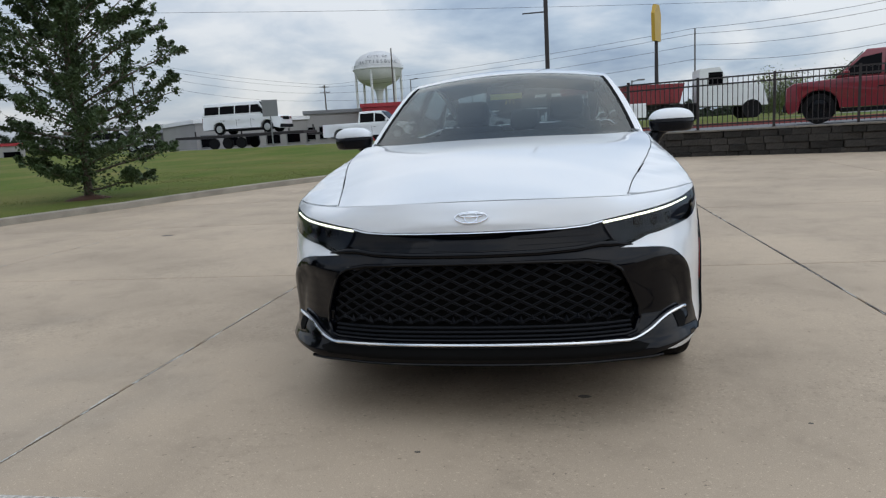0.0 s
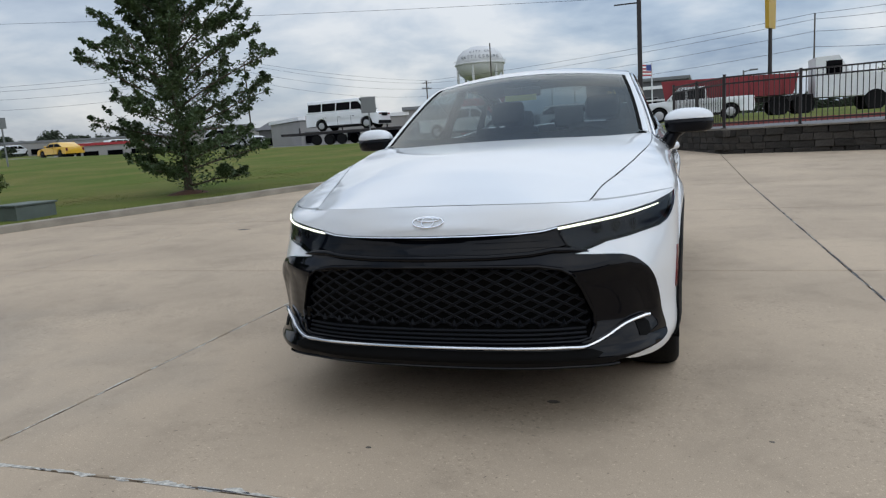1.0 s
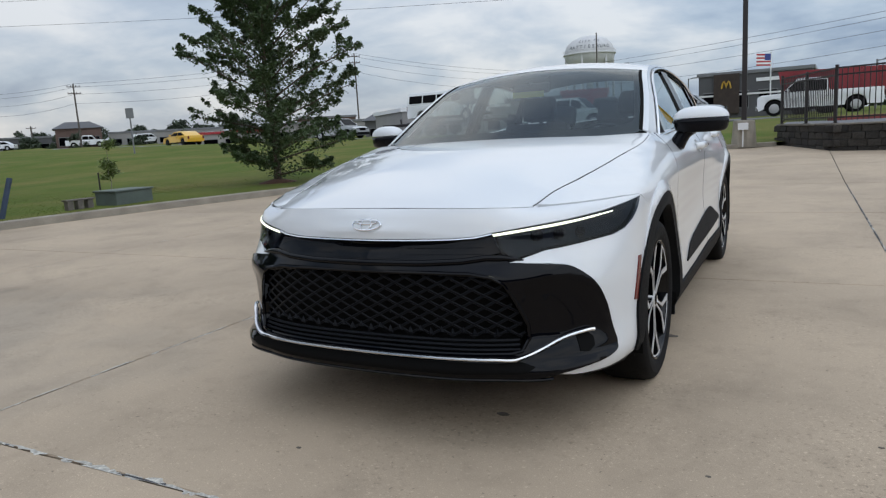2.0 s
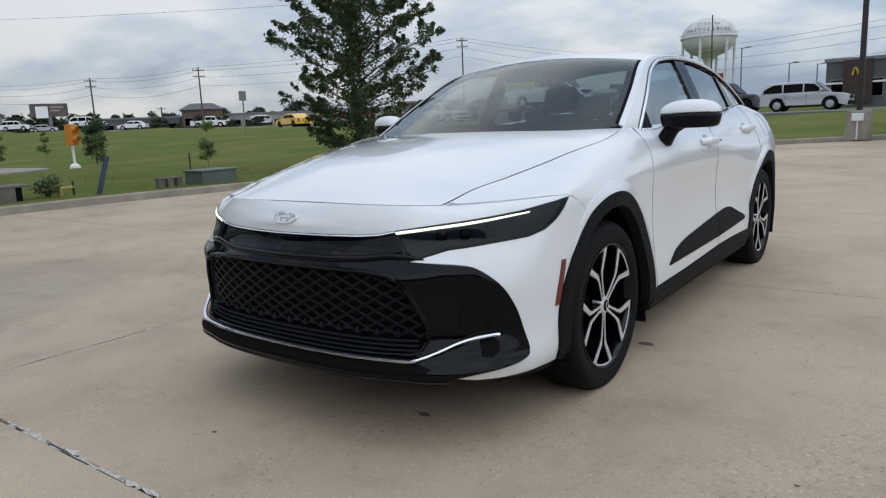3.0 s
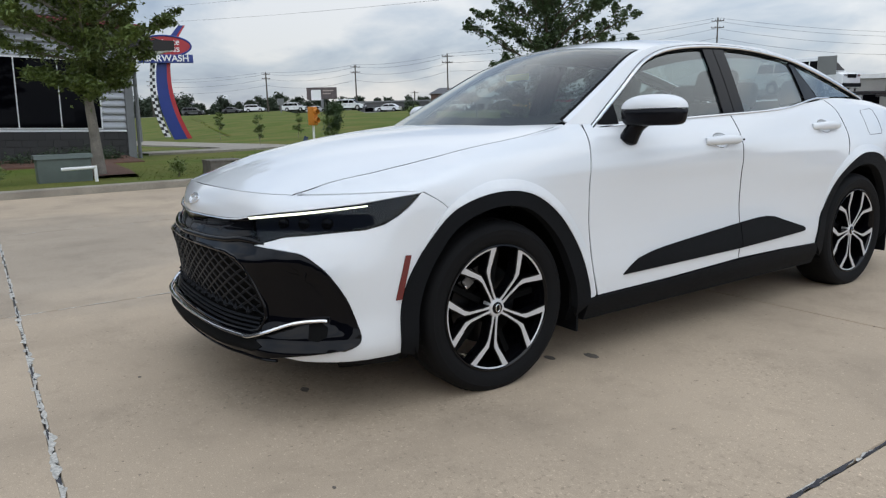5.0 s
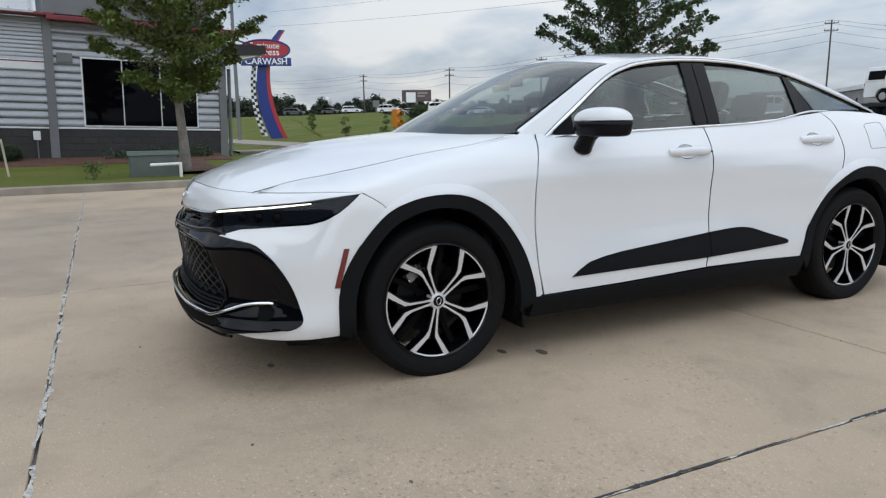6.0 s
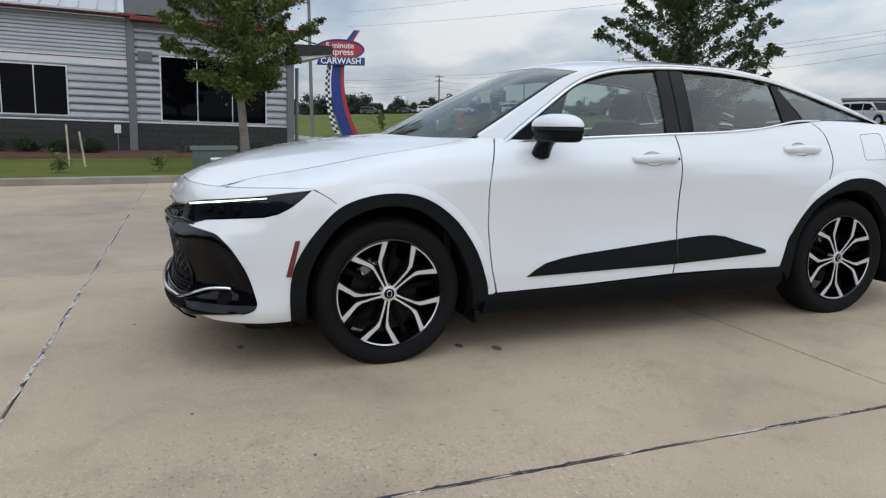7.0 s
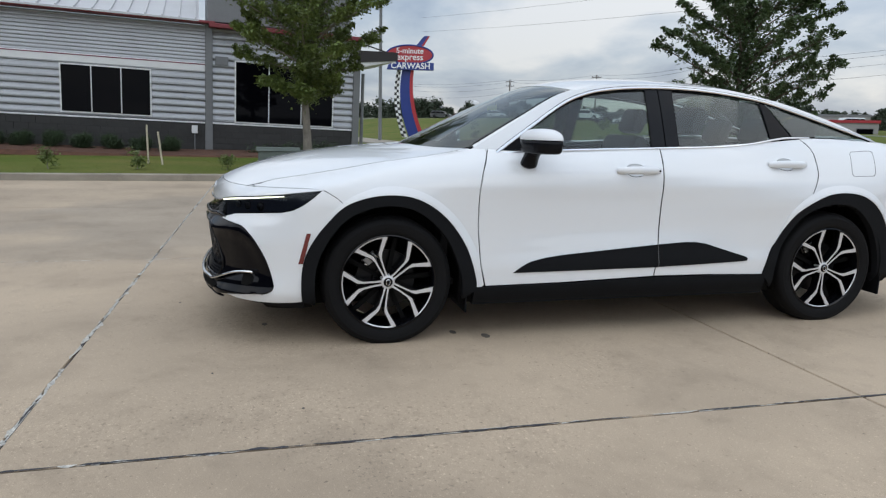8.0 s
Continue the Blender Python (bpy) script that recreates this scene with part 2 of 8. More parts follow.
def part(name, bm, mat, parent=None, label="", smooth=False):
    """Links a bmesh as one mesh object under a thing."""
    me = bpy.data.meshes.new(name)
    bmesh.ops.recalc_face_normals(bm, faces=bm.faces)
    bm.to_mesh(me)
    bm.free()
    if mat:
        me.materials.append(mat)
    if smooth:
        me.polygons.foreach_set("use_smooth", [True] * len(me.polygons))
        me.set_sharp_from_angle(angle=radians(38))
    ob = new(name, me)
    ob.parent = parent
    if label:
        tagged(ob, label)
    return ob


def root(name, m=None, label="", category="", group="", kind=""):
    ob = new(name)
    ob.empty_display_size = 0.2
    if m is not None:
        ob.matrix_basis = m
    return tagged(ob, label, category, group, kind)


def add_box(bm, x0, y0, z0, x1, y1, z1, bevel=0.0, m=None):
    made = bmesh.ops.create_cube(bm, size=1, matrix=Matrix.Translation(((x0 + x1) / 2, (y0 + y1) / 2, (z0 + z1) / 2)) @ Matrix.Diagonal((x1 - x0, y1 - y0, z1 - z0, 1)))
    vs = made["verts"]
    if bevel:
        es = list({e for v in vs for e in v.link_edges})
        vs = list({v for v in bmesh.ops.bevel(bm, geom=es, offset=bevel, segments=2, affect="EDGES", profile=0.5)["verts"]} | {v for v in vs if v.is_valid})
    if m is not None:
        bmesh.ops.transform(bm, matrix=m, verts=[v for v in vs if v.is_valid])
    return bm


def box(x0, y0, z0, x1, y1, z1, bevel=0.0, m=None):
    return add_box(bmesh.new(), x0, y0, z0, x1, y1, z1, bevel, m)


def add_tube(bm, points, radius, sides=8, closed=False, caps=True, flat=1.0):
    """A tube along a line; radius a number or one for each point; flat squeezes it along its second axis."""
    pts = [Vector(p) for p in points]
    n = len(pts)
    rings, side = [], None
    for i, p in enumerate(pts):
        a, b = (pts[i - 1], pts[(i + 1) % n]) if closed else (pts[max(0, i - 1)], pts[min(n - 1, i + 1)])
        d = (b - a).normalized()
        if side is None:
            side = d.orthogonal().normalized() if abs(d.z) > 0.9 else Vector((0, 0, 1)).cross(d).normalized()
        side = (side - d * side.dot(d)).normalized()
        up = d.cross(side)
        r = radius[i] if isinstance(radius, (list, tuple)) else radius
        rings.append([bm.verts.new(p + side * (r * math.cos(2 * math.pi * k / sides)) + up * (r * flat * math.sin(2 * math.pi * k / sides))) for k in range(sides)])
    for i in range(n if closed else n - 1):
        a, b = rings[i], rings[(i + 1) % n]
        for k in range(sides):
            bm.faces.new((a[k], a[(k + 1) % sides], b[(k + 1) % sides], b[k]))
    if caps and not closed:
        bm.faces.new(rings[0][::-1]), bm.faces.new(rings[-1])
    return bm


def tube(points, radius, sides=8, closed=False, caps=True, flat=1.0):
    return add_tube(bmesh.new(), points, radius, sides, closed, caps, flat)


def add_lathe(bm, profile, sides=32, m=None, a0=0.0, a1=360.0):
    """Turns (radius, height) points about the z axis."""
    full = abs(a1 - a0) >= 360
    count = sides if full else sides + 1
    rings = []
    for k in range(count):
        a = radians(a0 + (a1 - a0) * k / sides)
        rings.append([bm.verts.new((r * math.cos(a), r * math.sin(a), h)) for r, h in profile])
    for k in range(sides):
        a, b = rings[k], rings[(k + 1) % count]
        for i in range(len(profile) - 1):
            bm.faces.new((a[i], b[i], b[i + 1], a[i + 1]))
    bmesh.ops.remove_doubles(bm, verts=[v for r in rings for v in r], dist=1e-6)
    if m is not None:
        bmesh.ops.transform(bm, matrix=m, verts=[v for r in rings for v in r if v.is_valid])
    return bm


def lathe(profile, sides=32, m=None, a0=0.0, a1=360.0):
    return add_lathe(bmesh.new(), profile, sides, m, a0, a1)


def add_prism(bm, outline, h0, h1, m=None):
    """A flat outline given depth along z."""
    lo, hi = [bm.verts.new((x, y, h0)) for x, y in outline], [bm.verts.new((x, y, h1)) for x, y in outline]
    bm.faces.new(lo[::-1]), bm.faces.new(hi)
    for i in range(len(lo)):
        j = (i + 1) % len(lo)
        bm.faces.new((lo[i], lo[j], hi[j], hi[i]))
    if m is not None:
        bmesh.ops.transform(bm, matrix=m, verts=lo + hi)
    return bm


def prism(outline, h0, h1, m=None):
    return add_prism(bmesh.new(), outline, h0, h1, m)


def resample(line, step):
    """Points along a line (2D or 3D), corners kept."""
    out = []
    for a, b in zip(line[:-1], line[1:]):
        a, b = np.array(a, float), np.array(b, float)
        n = max(1, int(np.linalg.norm(b - a) / step))
        out += [a + (b - a) * k / n for k in range(n)]
    return out + [np.array(line[-1], float)]


def inside(p, poly):
    x, y, hit = p[0], p[1], False
    for (x0, y0), (x1, y1) in zip(poly, poly[1:] + poly[:1]):
        if (y0 > y) != (y1 > y) and x < (x1 - x0) * (y - y0) / (y1 - y0) + x0:
            hit = not hit
    return hit


def skin_mesh(outline, skin, step, holes=(), depth=0.012, shrink=0.0):
    """Vertices, faces and normals of a panel: an outline in a skin's own two coordinates, filled with a grid, with its edge turned in."""
    loops = []
    for k, line in enumerate((outline, *holes)):
        pts = resample(list(line) + [line[0]], step * 0.6)[:-1]
        area = sum(a[0] * b[1] - b[0] * a[1] for a, b in zip(pts, pts[1:] + pts[:1]))
        if (area < 0) == (k == 0):
            pts = pts[::-1]
        if shrink:
            moved = []
            for i, p in enumerate(pts):
                d = pts[(i + 1) % len(pts)] - pts[i - 1]
                n = np.array((-d[1], d[0])) / (np.linalg.norm(d) + 1e-9)
                moved.append(p + n * shrink)
            pts = moved
        loops.append(pts)
    flat, edges = [], []
    for pts in loops:
        i0 = len(flat)
        flat += pts
        edges += [(i0 + i, i0 + (i + 1) % len(pts)) for i in range(len(pts))]
    border = np.array(flat)
    polys = [[tuple(p) for p in pts] for pts in loops]
    lo, hi = border.min(0), border.max(0)
    inner = []
    for i in range(int((hi[0] - lo[0]) / step) + 1):
        for j in range(int((hi[1] - lo[1]) / step) + 1):
            p = np.array((lo[0] + (i + 0.5 * (j % 2)) * step, lo[1] + (j + 0.5) * step))
            if inside(p, polys[0]) and not any(inside(p, h) for h in polys[1:]) and np.min(np.hypot(*(border - p).T)) > step * 0.45:
                inner.append(p)
    vs, _, fs, *_ = geometry.delaunay_2d_cdt([Vector(p) for p in flat + inner], edges, [], 2 if holes else 1, 1e-6)
    faces = []
    for f in fs:
        c = sum((Vector(vs[i]) for i in f), Vector((0, 0))) / len(f)
        if inside(c, polys[0]) and not any(inside(c, h) for h in polys[1:]):
            faces.append(list(f))
    e = 2.5e-3
    verts, normals = [], []
    for v in vs:
        p = skin(v[0], v[1])
        n = np.cross(skin(v[0] + e, v[1]) - skin(v[0] - e, v[1]), skin(v[0], v[1] + e) - skin(v[0], v[1] - e))
        verts.append(p)
        normals.append(n / (np.linalg.norm(n) + 1e-12))
    if depth:
        for pts in loops:
            i0 = len(verts)
            m = len(pts)
            for row in range(2):
                for i in range(m):
                    p = skin(*pts[i])
                    n = np.cross(skin(pts[i][0] + e, pts[i][1]) - skin(pts[i][0] - e, pts[i][1]), skin(pts[i][0], pts[i][1] + e) - skin(pts[i][0], pts[i][1] - e))
                    n /= np.linalg.norm(n) + 1e-12
                    t = skin(*pts[(i + 1) % m]) - skin(*pts[i - 1])
                    o = np.cross(t, n)
                    o /= np.linalg.norm(o) + 1e-12
                    verts.append(p - n * depth * row)
                    normals.append((o + n * 0.3) / np.linalg.norm(o + n * 0.3))
            for i in range(m):
                j = (i + 1) % m
                faces.append([i0 + i, i0 + m + i, i0 + m + j, i0 + j])
    return verts, faces, normals


def panel(name, outline, skin, mat, parent=None, step=0.04, label="", holes=(), depth=0.012, shrink=0.0, flip=False, mirror=False):
    verts, faces, normals = skin_mesh(outline, skin, step, holes, depth, shrink)
    if flip:
        normals = [-np.array(n) for n in normals]
        faces = [f[::-1] for f in faces]
    if mirror:
        verts = [(-v[0], v[1], v[2]) for v in verts]
        normals = [(-n[0], n[1], n[2]) for n in normals]
        faces = [f[::-1] for f in faces]
    return mesh_object(name, verts, faces, mat, parent, label, True, normals)


# ---- the sedan's form: plan outline, side sections and greenhouse, front axle at the origin, nose towards -y ----
def pchip(xs, ys):
    """A smooth curve through the points that never overshoots them."""
    xs, ys = np.array(xs, float), np.array(ys, float)
    h, d = np.diff(xs), np.diff(ys) / np.diff(xs)
    m = np.zeros(len(xs))
    for i in range(1, len(xs) - 1):
        if d[i - 1] * d[i] > 0:
            w1, w2 = 2 * h[i] + h[i - 1], h[i] + 2 * h[i - 1]
            m[i] = (w1 + w2) / (w1 / d[i - 1] + w2 / d[i])
    m[0], m[-1] = d[0], d[-1]

    def f(x):
        x = np.clip(x, xs[0], xs[-1])
        i = int(np.clip(np.searchsorted(xs, x) - 1, 0, len(h) - 1))
        t = (x - xs[i]) / h[i]
        return float((1 + 2 * t) * (1 - t) ** 2 * ys[i] + t * (1 - t) ** 2 * h[i] * m[i] + t * t * (3 - 2 * t) * ys[i + 1] + t * t * (t - 1) * h[i] * m[i + 1])
    return f


def catmull(points, n=12):
    """A smooth open line through the points."""
    p = [np.array(q, float) for q in points]
    p = [2 * p[0] - p[1]] + p + [2 * p[-1] - p[-2]]
    out = []
    for i in range(1, len(p) - 2):
        for k in range(n):
            t = k / n
            a, b, c, d = p[i - 1:i + 3]
            out.append(0.5 * (2 * b + (c - a) * t + (2 * a - 5 * b + 4 * c - d) * t * t + (3 * b - a - 3 * c + d) * t ** 3))
    return out + [p[-2]]


PLAN_CURVE = np.array(catmull([(-0.3, -0.987), (0, -1.0), (0.3, -0.987), (0.5, -0.945), (0.64, -0.87), (0.74, -0.775), (0.81, -0.66), (0.86, -0.53), (0.89, -0.40),
                               (0.905, -0.2), (0.91, 0), (0.91, 0.6), (0.91, 1.6), (0.91, 2.4), (0.905, 2.85), (0.89, 3.2), (0.85, 3.5),
                               (0.74, 3.75), (0.5, 3.88), (0, 3.93), (-0.5, 3.88)], 24))
PLAN_ARC = np.concatenate([[0], np.cumsum(np.hypot(*np.diff(PLAN_CURVE, axis=0).T))])
PLAN_ARC -= PLAN_ARC[24]
TAIL_S = float(PLAN_ARC[-25])


def plan(s):
    x, y = np.interp(s, PLAN_ARC, PLAN_CURVE[:, 0]), np.interp(s, PLAN_ARC, PLAN_CURVE[:, 1])
    a, b = s - 0.03, s + 0.03
    tx, ty = np.interp(b, PLAN_ARC, PLAN_CURVE[:, 0]) - np.interp(a, PLAN_ARC, PLAN_CURVE[:, 0]), np.interp(b, PLAN_ARC, PLAN_CURVE[:, 1]) - np.interp(a, PLAN_ARC, PLAN_CURVE[:, 1])
    n = math.hypot(tx, ty)
    return x, y, ty / n, -tx / n


SIDE = slice(24 * 8, 24 * 17)


def s_of_y(y):
    """The place along the outline beside y on the car's flank."""
    return float(np.interp(y, PLAN_CURVE[SIDE, 1], PLAN_ARC[SIDE]))


def s_of_x(x):
    """The place along the outline in front of x."""
    return float(np.interp(x, PLAN_CURVE[24:24 * 8, 0], PLAN_ARC[24:24 * 8]))


# stations: place along the outline, then (height, depth inwards) from the sill up to the shut line or belt
STATIONS = [
    (0.0, [(0.20, 0.10), (0.26, 0.02), (0.33, 0.0), (0.42, 0.02), (0.62, 0.0), (0.68, 0.015), (0.74, 0.045), (0.785, 0.045), (0.815, 0.062), (0.85, 0.083), (0.872, 0.11)]),
    (s_of_x(0.5), [(0.20, 0.10), (0.26, 0.02), (0.33, 0.0), (0.42, 0.02), (0.62, 0.005), (0.68, 0.05), (0.74, 0.075), (0.775, 0.085), (0.80, 0.092), (0.84, 0.108), (0.862, 0.128)]),
    (s_of_x(0.66), [(0.20, 0.08), (0.26, -0.01), (0.30, -0.02), (0.42, 0.01), (0.62, 0.0), (0.68, 0.04), (0.74, 0.065), (0.79, 0.075), (0.82, 0.090), (0.845, 0.118), (0.857, 0.150)]),
    (s_of_x(0.81), [(0.20, 0.06), (0.26, -0.01), (0.30, -0.02), (0.42, -0.005), (0.55, -0.005), (0.65, 0.01), (0.73, 0.035), (0.80, 0.045), (0.84, 0.065), (0.87, 0.125), (0.897, 0.222)]),
    (s_of_y(-0.36), [(0.22, 0.03), (0.28, 0.0), (0.35, -0.01), (0.45, -0.01), (0.60, -0.01), (0.70, -0.005), (0.80, 0.0), (0.857, 0.012), (0.89, 0.05), (0.915, 0.12), (0.938, 0.23)]),
    (s_of_y(0.0), [(0.22, 0.03), (0.28, 0.0), (0.40, -0.01), (0.55, -0.01), (0.70, -0.012), (0.80, -0.008), (0.86, 0.004), (0.92, 0.03), (0.96, 0.06), (0.985, 0.10), (1.005, 0.16)]),
    (s_of_y(0.2), [(0.22, 0.03), (0.29, 0.0), (0.40, -0.005), (0.535, 0.0), (0.68, 0.002), (0.79, 0.003), (0.865, 0.008), (0.932, 0.03), (0.975, 0.057), (1.01, 0.095), (1.034, 0.130)]),
    (s_of_y(0.5), [(0.22, 0.03), (0.30, 0.0), (0.40, 0.0), (0.52, 0.008), (0.65, 0.014), (0.78, 0.014), (0.87, 0.012), (0.95, 0.03), (1.00, 0.06), (1.05, 0.11), (1.08, 0.15)]),
    (s_of_y(1.5), [(0.22, 0.03), (0.30, 0.0), (0.40, 0.0), (0.52, 0.018), (0.65, 0.032), (0.78, 0.03), (0.87, 0.022), (0.93, 0.025), (0.98, 0.043), (1.04, 0.08), (1.095, 0.125)]),
    (s_of_y(2.4), [(0.22, 0.03), (0.30, 0.0), (0.40, 0.0), (0.52, 0.012), (0.65, 0.014), (0.78, 0.006), (0.87, 0.012), (0.95, 0.04), (1.02, 0.08), (1.09, 0.12), (1.15, 0.165)]),
    (s_of_y(2.85), [(0.22, 0.03), (0.30, 0.0), (0.40, -0.01), (0.55, -0.012), (0.70, -0.014), (0.80, -0.012), (0.88, 0.004), (0.96, 0.04), (1.04, 0.085), (1.12, 0.14), (1.18, 0.20)]),
    (s_of_y(3.3), [(0.24, 0.05), (0.32, 0.0), (0.42, 0.0), (0.55, 0.0), (0.70, 0.0), (0.80, 0.0), (0.88, 0.01), (0.96, 0.035), (1.04, 0.08), (1.12, 0.15), (1.165, 0.22)]),
    (TAIL_S - 0.55, [(0.26, 0.08), (0.36, 0.02), (0.46, 0.0), (0.56, 0.0), (0.68, 0.01), (0.78, 0.02), (0.86, 0.03), (0.94, 0.03), (1.02, 0.03), (1.07, 0.05), (1.10, 0.12)]),
    (TAIL_S, [(0.26, 0.08), (0.36, 0.02), (0.46, 0.0), (0.56, 0.0), (0.68, 0.02), (0.78, 0.04), (0.86, 0.05), (0.94, 0.04), (1.02, 0.03), (1.07, 0.05), (1.10, 0.12)]),
]
KNOTS = [st[0] for st in STATIONS]
SECTION_Z = [pchip(KNOTS, [st[1][k][0] for st in STATIONS]) for k in range(11)]
SECTION_D = [pchip(KNOTS, [st[1][k][1] for st in STATIONS]) for k in range(11)]


def smooth_wing_edge():
    """The wing's upper edge, and with it the bonnet's side line, drawn as one even curve over the plan."""
    ss = np.linspace(0.70, s_of_y(0.55), 120)
    raw = []
    for s in ss:
        x, y, nx, ny = plan(s)
        d = SECTION_D[10](s)
        raw.append((x - nx * d, y - ny * d))
    raw = np.array(raw)
    curve = np.polyfit(raw[:, 1], raw[:, 0], 4)
    depth = []
    for s in ss:
        x, y, nx, ny = plan(s)
        lo, hi = 0.02, 0.40
        for _ in range(40):
            d = (lo + hi) / 2
            lo, hi = (d, hi) if x - nx * d > np.polyval(curve, y - ny * d) else (lo, d)
        depth.append(lo)
    old = SECTION_D[10]

    def f(s):
        w = max(0.0, min(1.0, (s - 0.70) / 0.05, (ss[-1] - s) / 0.05))
        return old(s) * (1 - w) + float(np.interp(s, ss, depth)) * w
    return f


SECTION_D[10] = smooth_wing_edge()
SECTIONS = {}
FRONT_HUB_S, REAR_HUB_S = s_of_y(0.0), s_of_y(2.85)


def section(s):
    key = round(s * 500)
    if key not in SECTIONS:
        SECTIONS[key] = pchip([f(key / 500) for f in SECTION_Z], [f(key / 500) for f in SECTION_D])
    return SECTIONS[key]


def flank(s, z, out=0.0):
    """The body's skin at s along the outline and height z, moved outwards by out."""
    a = abs(s)
    x, y, nx, ny = plan(a)
    d = section(a)(z) - out
    return np.array(((x - nx * d) * (1 if s >= 0 else -1), y - ny * d, z))


ROOF_Z = pchip([0.0, 0.2, 0.5, 0.8, 1.1, 1.3, 1.5, 1.75, 2.1, 2.5, 3.0, 3.4, 3.65, 3.9], [0.98, 1.075, 1.225, 1.365, 1.483, 1.520, 1.536, 1.543, 1.536, 1.482, 1.353, 1.215, 1.13, 1.08])
ROOF_DROP = pchip([0.2, 0.6, 1.3, 2.6, 3.4, 3.9], [0.092, 0.085, 0.058, 0.06, 0.05, 0.03])
GLASS_X = pchip([0.3, 0.5, 1.0, 1.7, 2.4, 2.66, 3.3, 3.7], [0.735, 0.755, 0.783, 0.787, 0.772, 0.755, 0.665, 0.58])


def upper(x, y, out=0.0):
    """Windscreen, roof and rear glass: a skin over the plan."""
    return np.array((x, y, ROOF_Z(y) - ROOF_DROP(y) * (abs(x) / 0.6) ** 2 + out))


def tumble(y, z, out=0.0):
    """Side windows and pillars: a skin over the side view."""
    q = z - 1.09
    return np.array((GLASS_X(y) - 0.40 * q - 0.18 * q * abs(q) + out, y, z))


def rail(y):
    """Where the roof's skin meets the side's."""
    lo, hi = 0.2, 0.9
    for _ in range(30):
        x = (lo + hi) / 2
        lo, hi = (x, hi) if tumble(y, upper(x, y)[2])[0] > x else (lo, x)
    return lo, upper(lo, y)[2]


# the bonnet's side edge runs along the wing's upper edge
WING_EDGE = np.array([flank(s, SECTION_Z[10](s)) for s in np.linspace(s_of_x(0.70), s_of_y(0.55), 160)])
WING_EDGE = WING_EDGE[np.argsort(WING_EDGE[:, 1])]
EDGE_KNOTS = [-0.70 + 0.06 * k for k in range(21)]
HOOD_EDGE_X = pchip([-0.92, -0.80] + EDGE_KNOTS, [0.545, 0.558] + [float(np.interp(y, WING_EDGE[:, 1], WING_EDGE[:, 0])) for y in EDGE_KNOTS])
HOOD_EDGE_Z = pchip([-0.92, -0.80] + EDGE_KNOTS, [0.824, 0.845] + [float(np.interp(y, WING_EDGE[:, 1], WING_EDGE[:, 2])) for y in EDGE_KNOTS])
HOOD_Z = pchip([-0.90, -0.8, -0.7, -0.55, -0.2, 0.0, 0.3, 0.5], [0.869, 0.915, 0.948, 0.992, 1.052, 1.072, 1.095, 1.105])


NOSE_TOP = [(0, 0.870), (0.2, 0.869), (0.365, 0.867), (0.52, 0.862), (0.62, 0.857), (0.734, 0.854), (0.954, 0.857), (1.15, 0.861), (1.275, 0.862)]
NOSE_EDGE = np.array([flank(s, min(float(np.interp(s, [p[0] for p in NOSE_TOP], [p[1] for p in NOSE_TOP])), SECTION_Z[10](s) - 0.0002)) for s in np.linspace(0, 0.734, 40)])


def raw_hood(x, y):
    q = min(1.2, abs(x) / HOOD_EDGE_X(y))
    c, e = HOOD_Z(y), HOOD_EDGE_Z(y)
    return c + (e - c) * q ** 2.4


NOSE_STEP = np.array([p[2] - raw_hood(p[0], p[1]) for p in NOSE_EDGE])


def hood_skin(x, y, out=0.0):
    """The bonnet's skin; its front edge is drawn to the nose panel's upper edge."""
    fy, dz = float(np.interp(abs(x), NOSE_EDGE[:, 0], NOSE_EDGE[:, 1])), float(np.interp(abs(x), NOSE_EDGE[:, 0], NOSE_STEP))
    near = max(0.0, 1 - max(0.0, y - fy) / 0.20)
    return np.array((x, y, raw_hood(x, y) + dz * near * near * (3 - 2 * near) + out))


# ---- end of the form ----


# ---- the lot: kerb line, verge, road and slabs ----
KERB_LINE = catmull([(-9.95, -60), (-9.95, -30), (-9.95, -12), (-9.95, -2), (-9.92, 3.0), (-9.5, 5.6), (-8.9, 8.0), (-8.1, 10.4), (-7.1, 12.5), (-5.9, 14.3), (-4.4, 16.1), (-2.8, 17.7), (-1.2, 18.9), (0.75, 20.0)], 10)
KERB_NP = np.array(KERB_LINE)
ROAD_LINE = catmull([(260, -30), (90, 30), (30, 40), (-10, 42.5), (-45, 45), (-92, 55), (-200, 66), (-600, 60), (-1500, 20)], 8)
ROAD_NP = np.array(ROAD_LINE)
ROAD_Z = pchip([-1500, -200, -92, -45, -10, 30, 260], [6.0, 3.2, 2.0, 1.15, 0.82, 0.95, 1.5])


def lot_z(y):
    """The lot rises a little towards its far end."""
    return 0.017 * max(0.0, y - 9.4)


def verge_height(x, y):
    """The grass: flat behind the kerb, then a bank up to the road."""
    dk, dr = np.min(np.hypot(*(KERB_NP - (x, y)).T)), np.min(np.hypot(*(ROAD_NP - (x, y)).T))
    zr = ROAD_Z(x)
    z0 = 0.13 + lot_z(min(y, 20.0))
    t = dk / (dk + max(0.0, dr - 6.3) + 1e-6)
    past = y > np.interp(-x, -ROAD_NP[:, 0], ROAD_NP[:, 1])
    if past:
        return float(zr - 0.04 + 0.012 * max(0.0, dr - 6.0) if dr < 200 else zr + 2.3)
    bank = z0 + ((zr + 0.16 + 0.005 * max(0.0, -x - 20) if dr > 5.6 else zr - 0.1) - z0) * min(1.0, t) ** 2.0
    west = max(0.0, min(1.0, (-x - 12) / 15)) * max(0.0, min(1.0, (22 - y) / 12)) * max(0.0, min(1.0, (dr - 7) / 18))
    return float(bank * (1 - west) + west * 0.02)


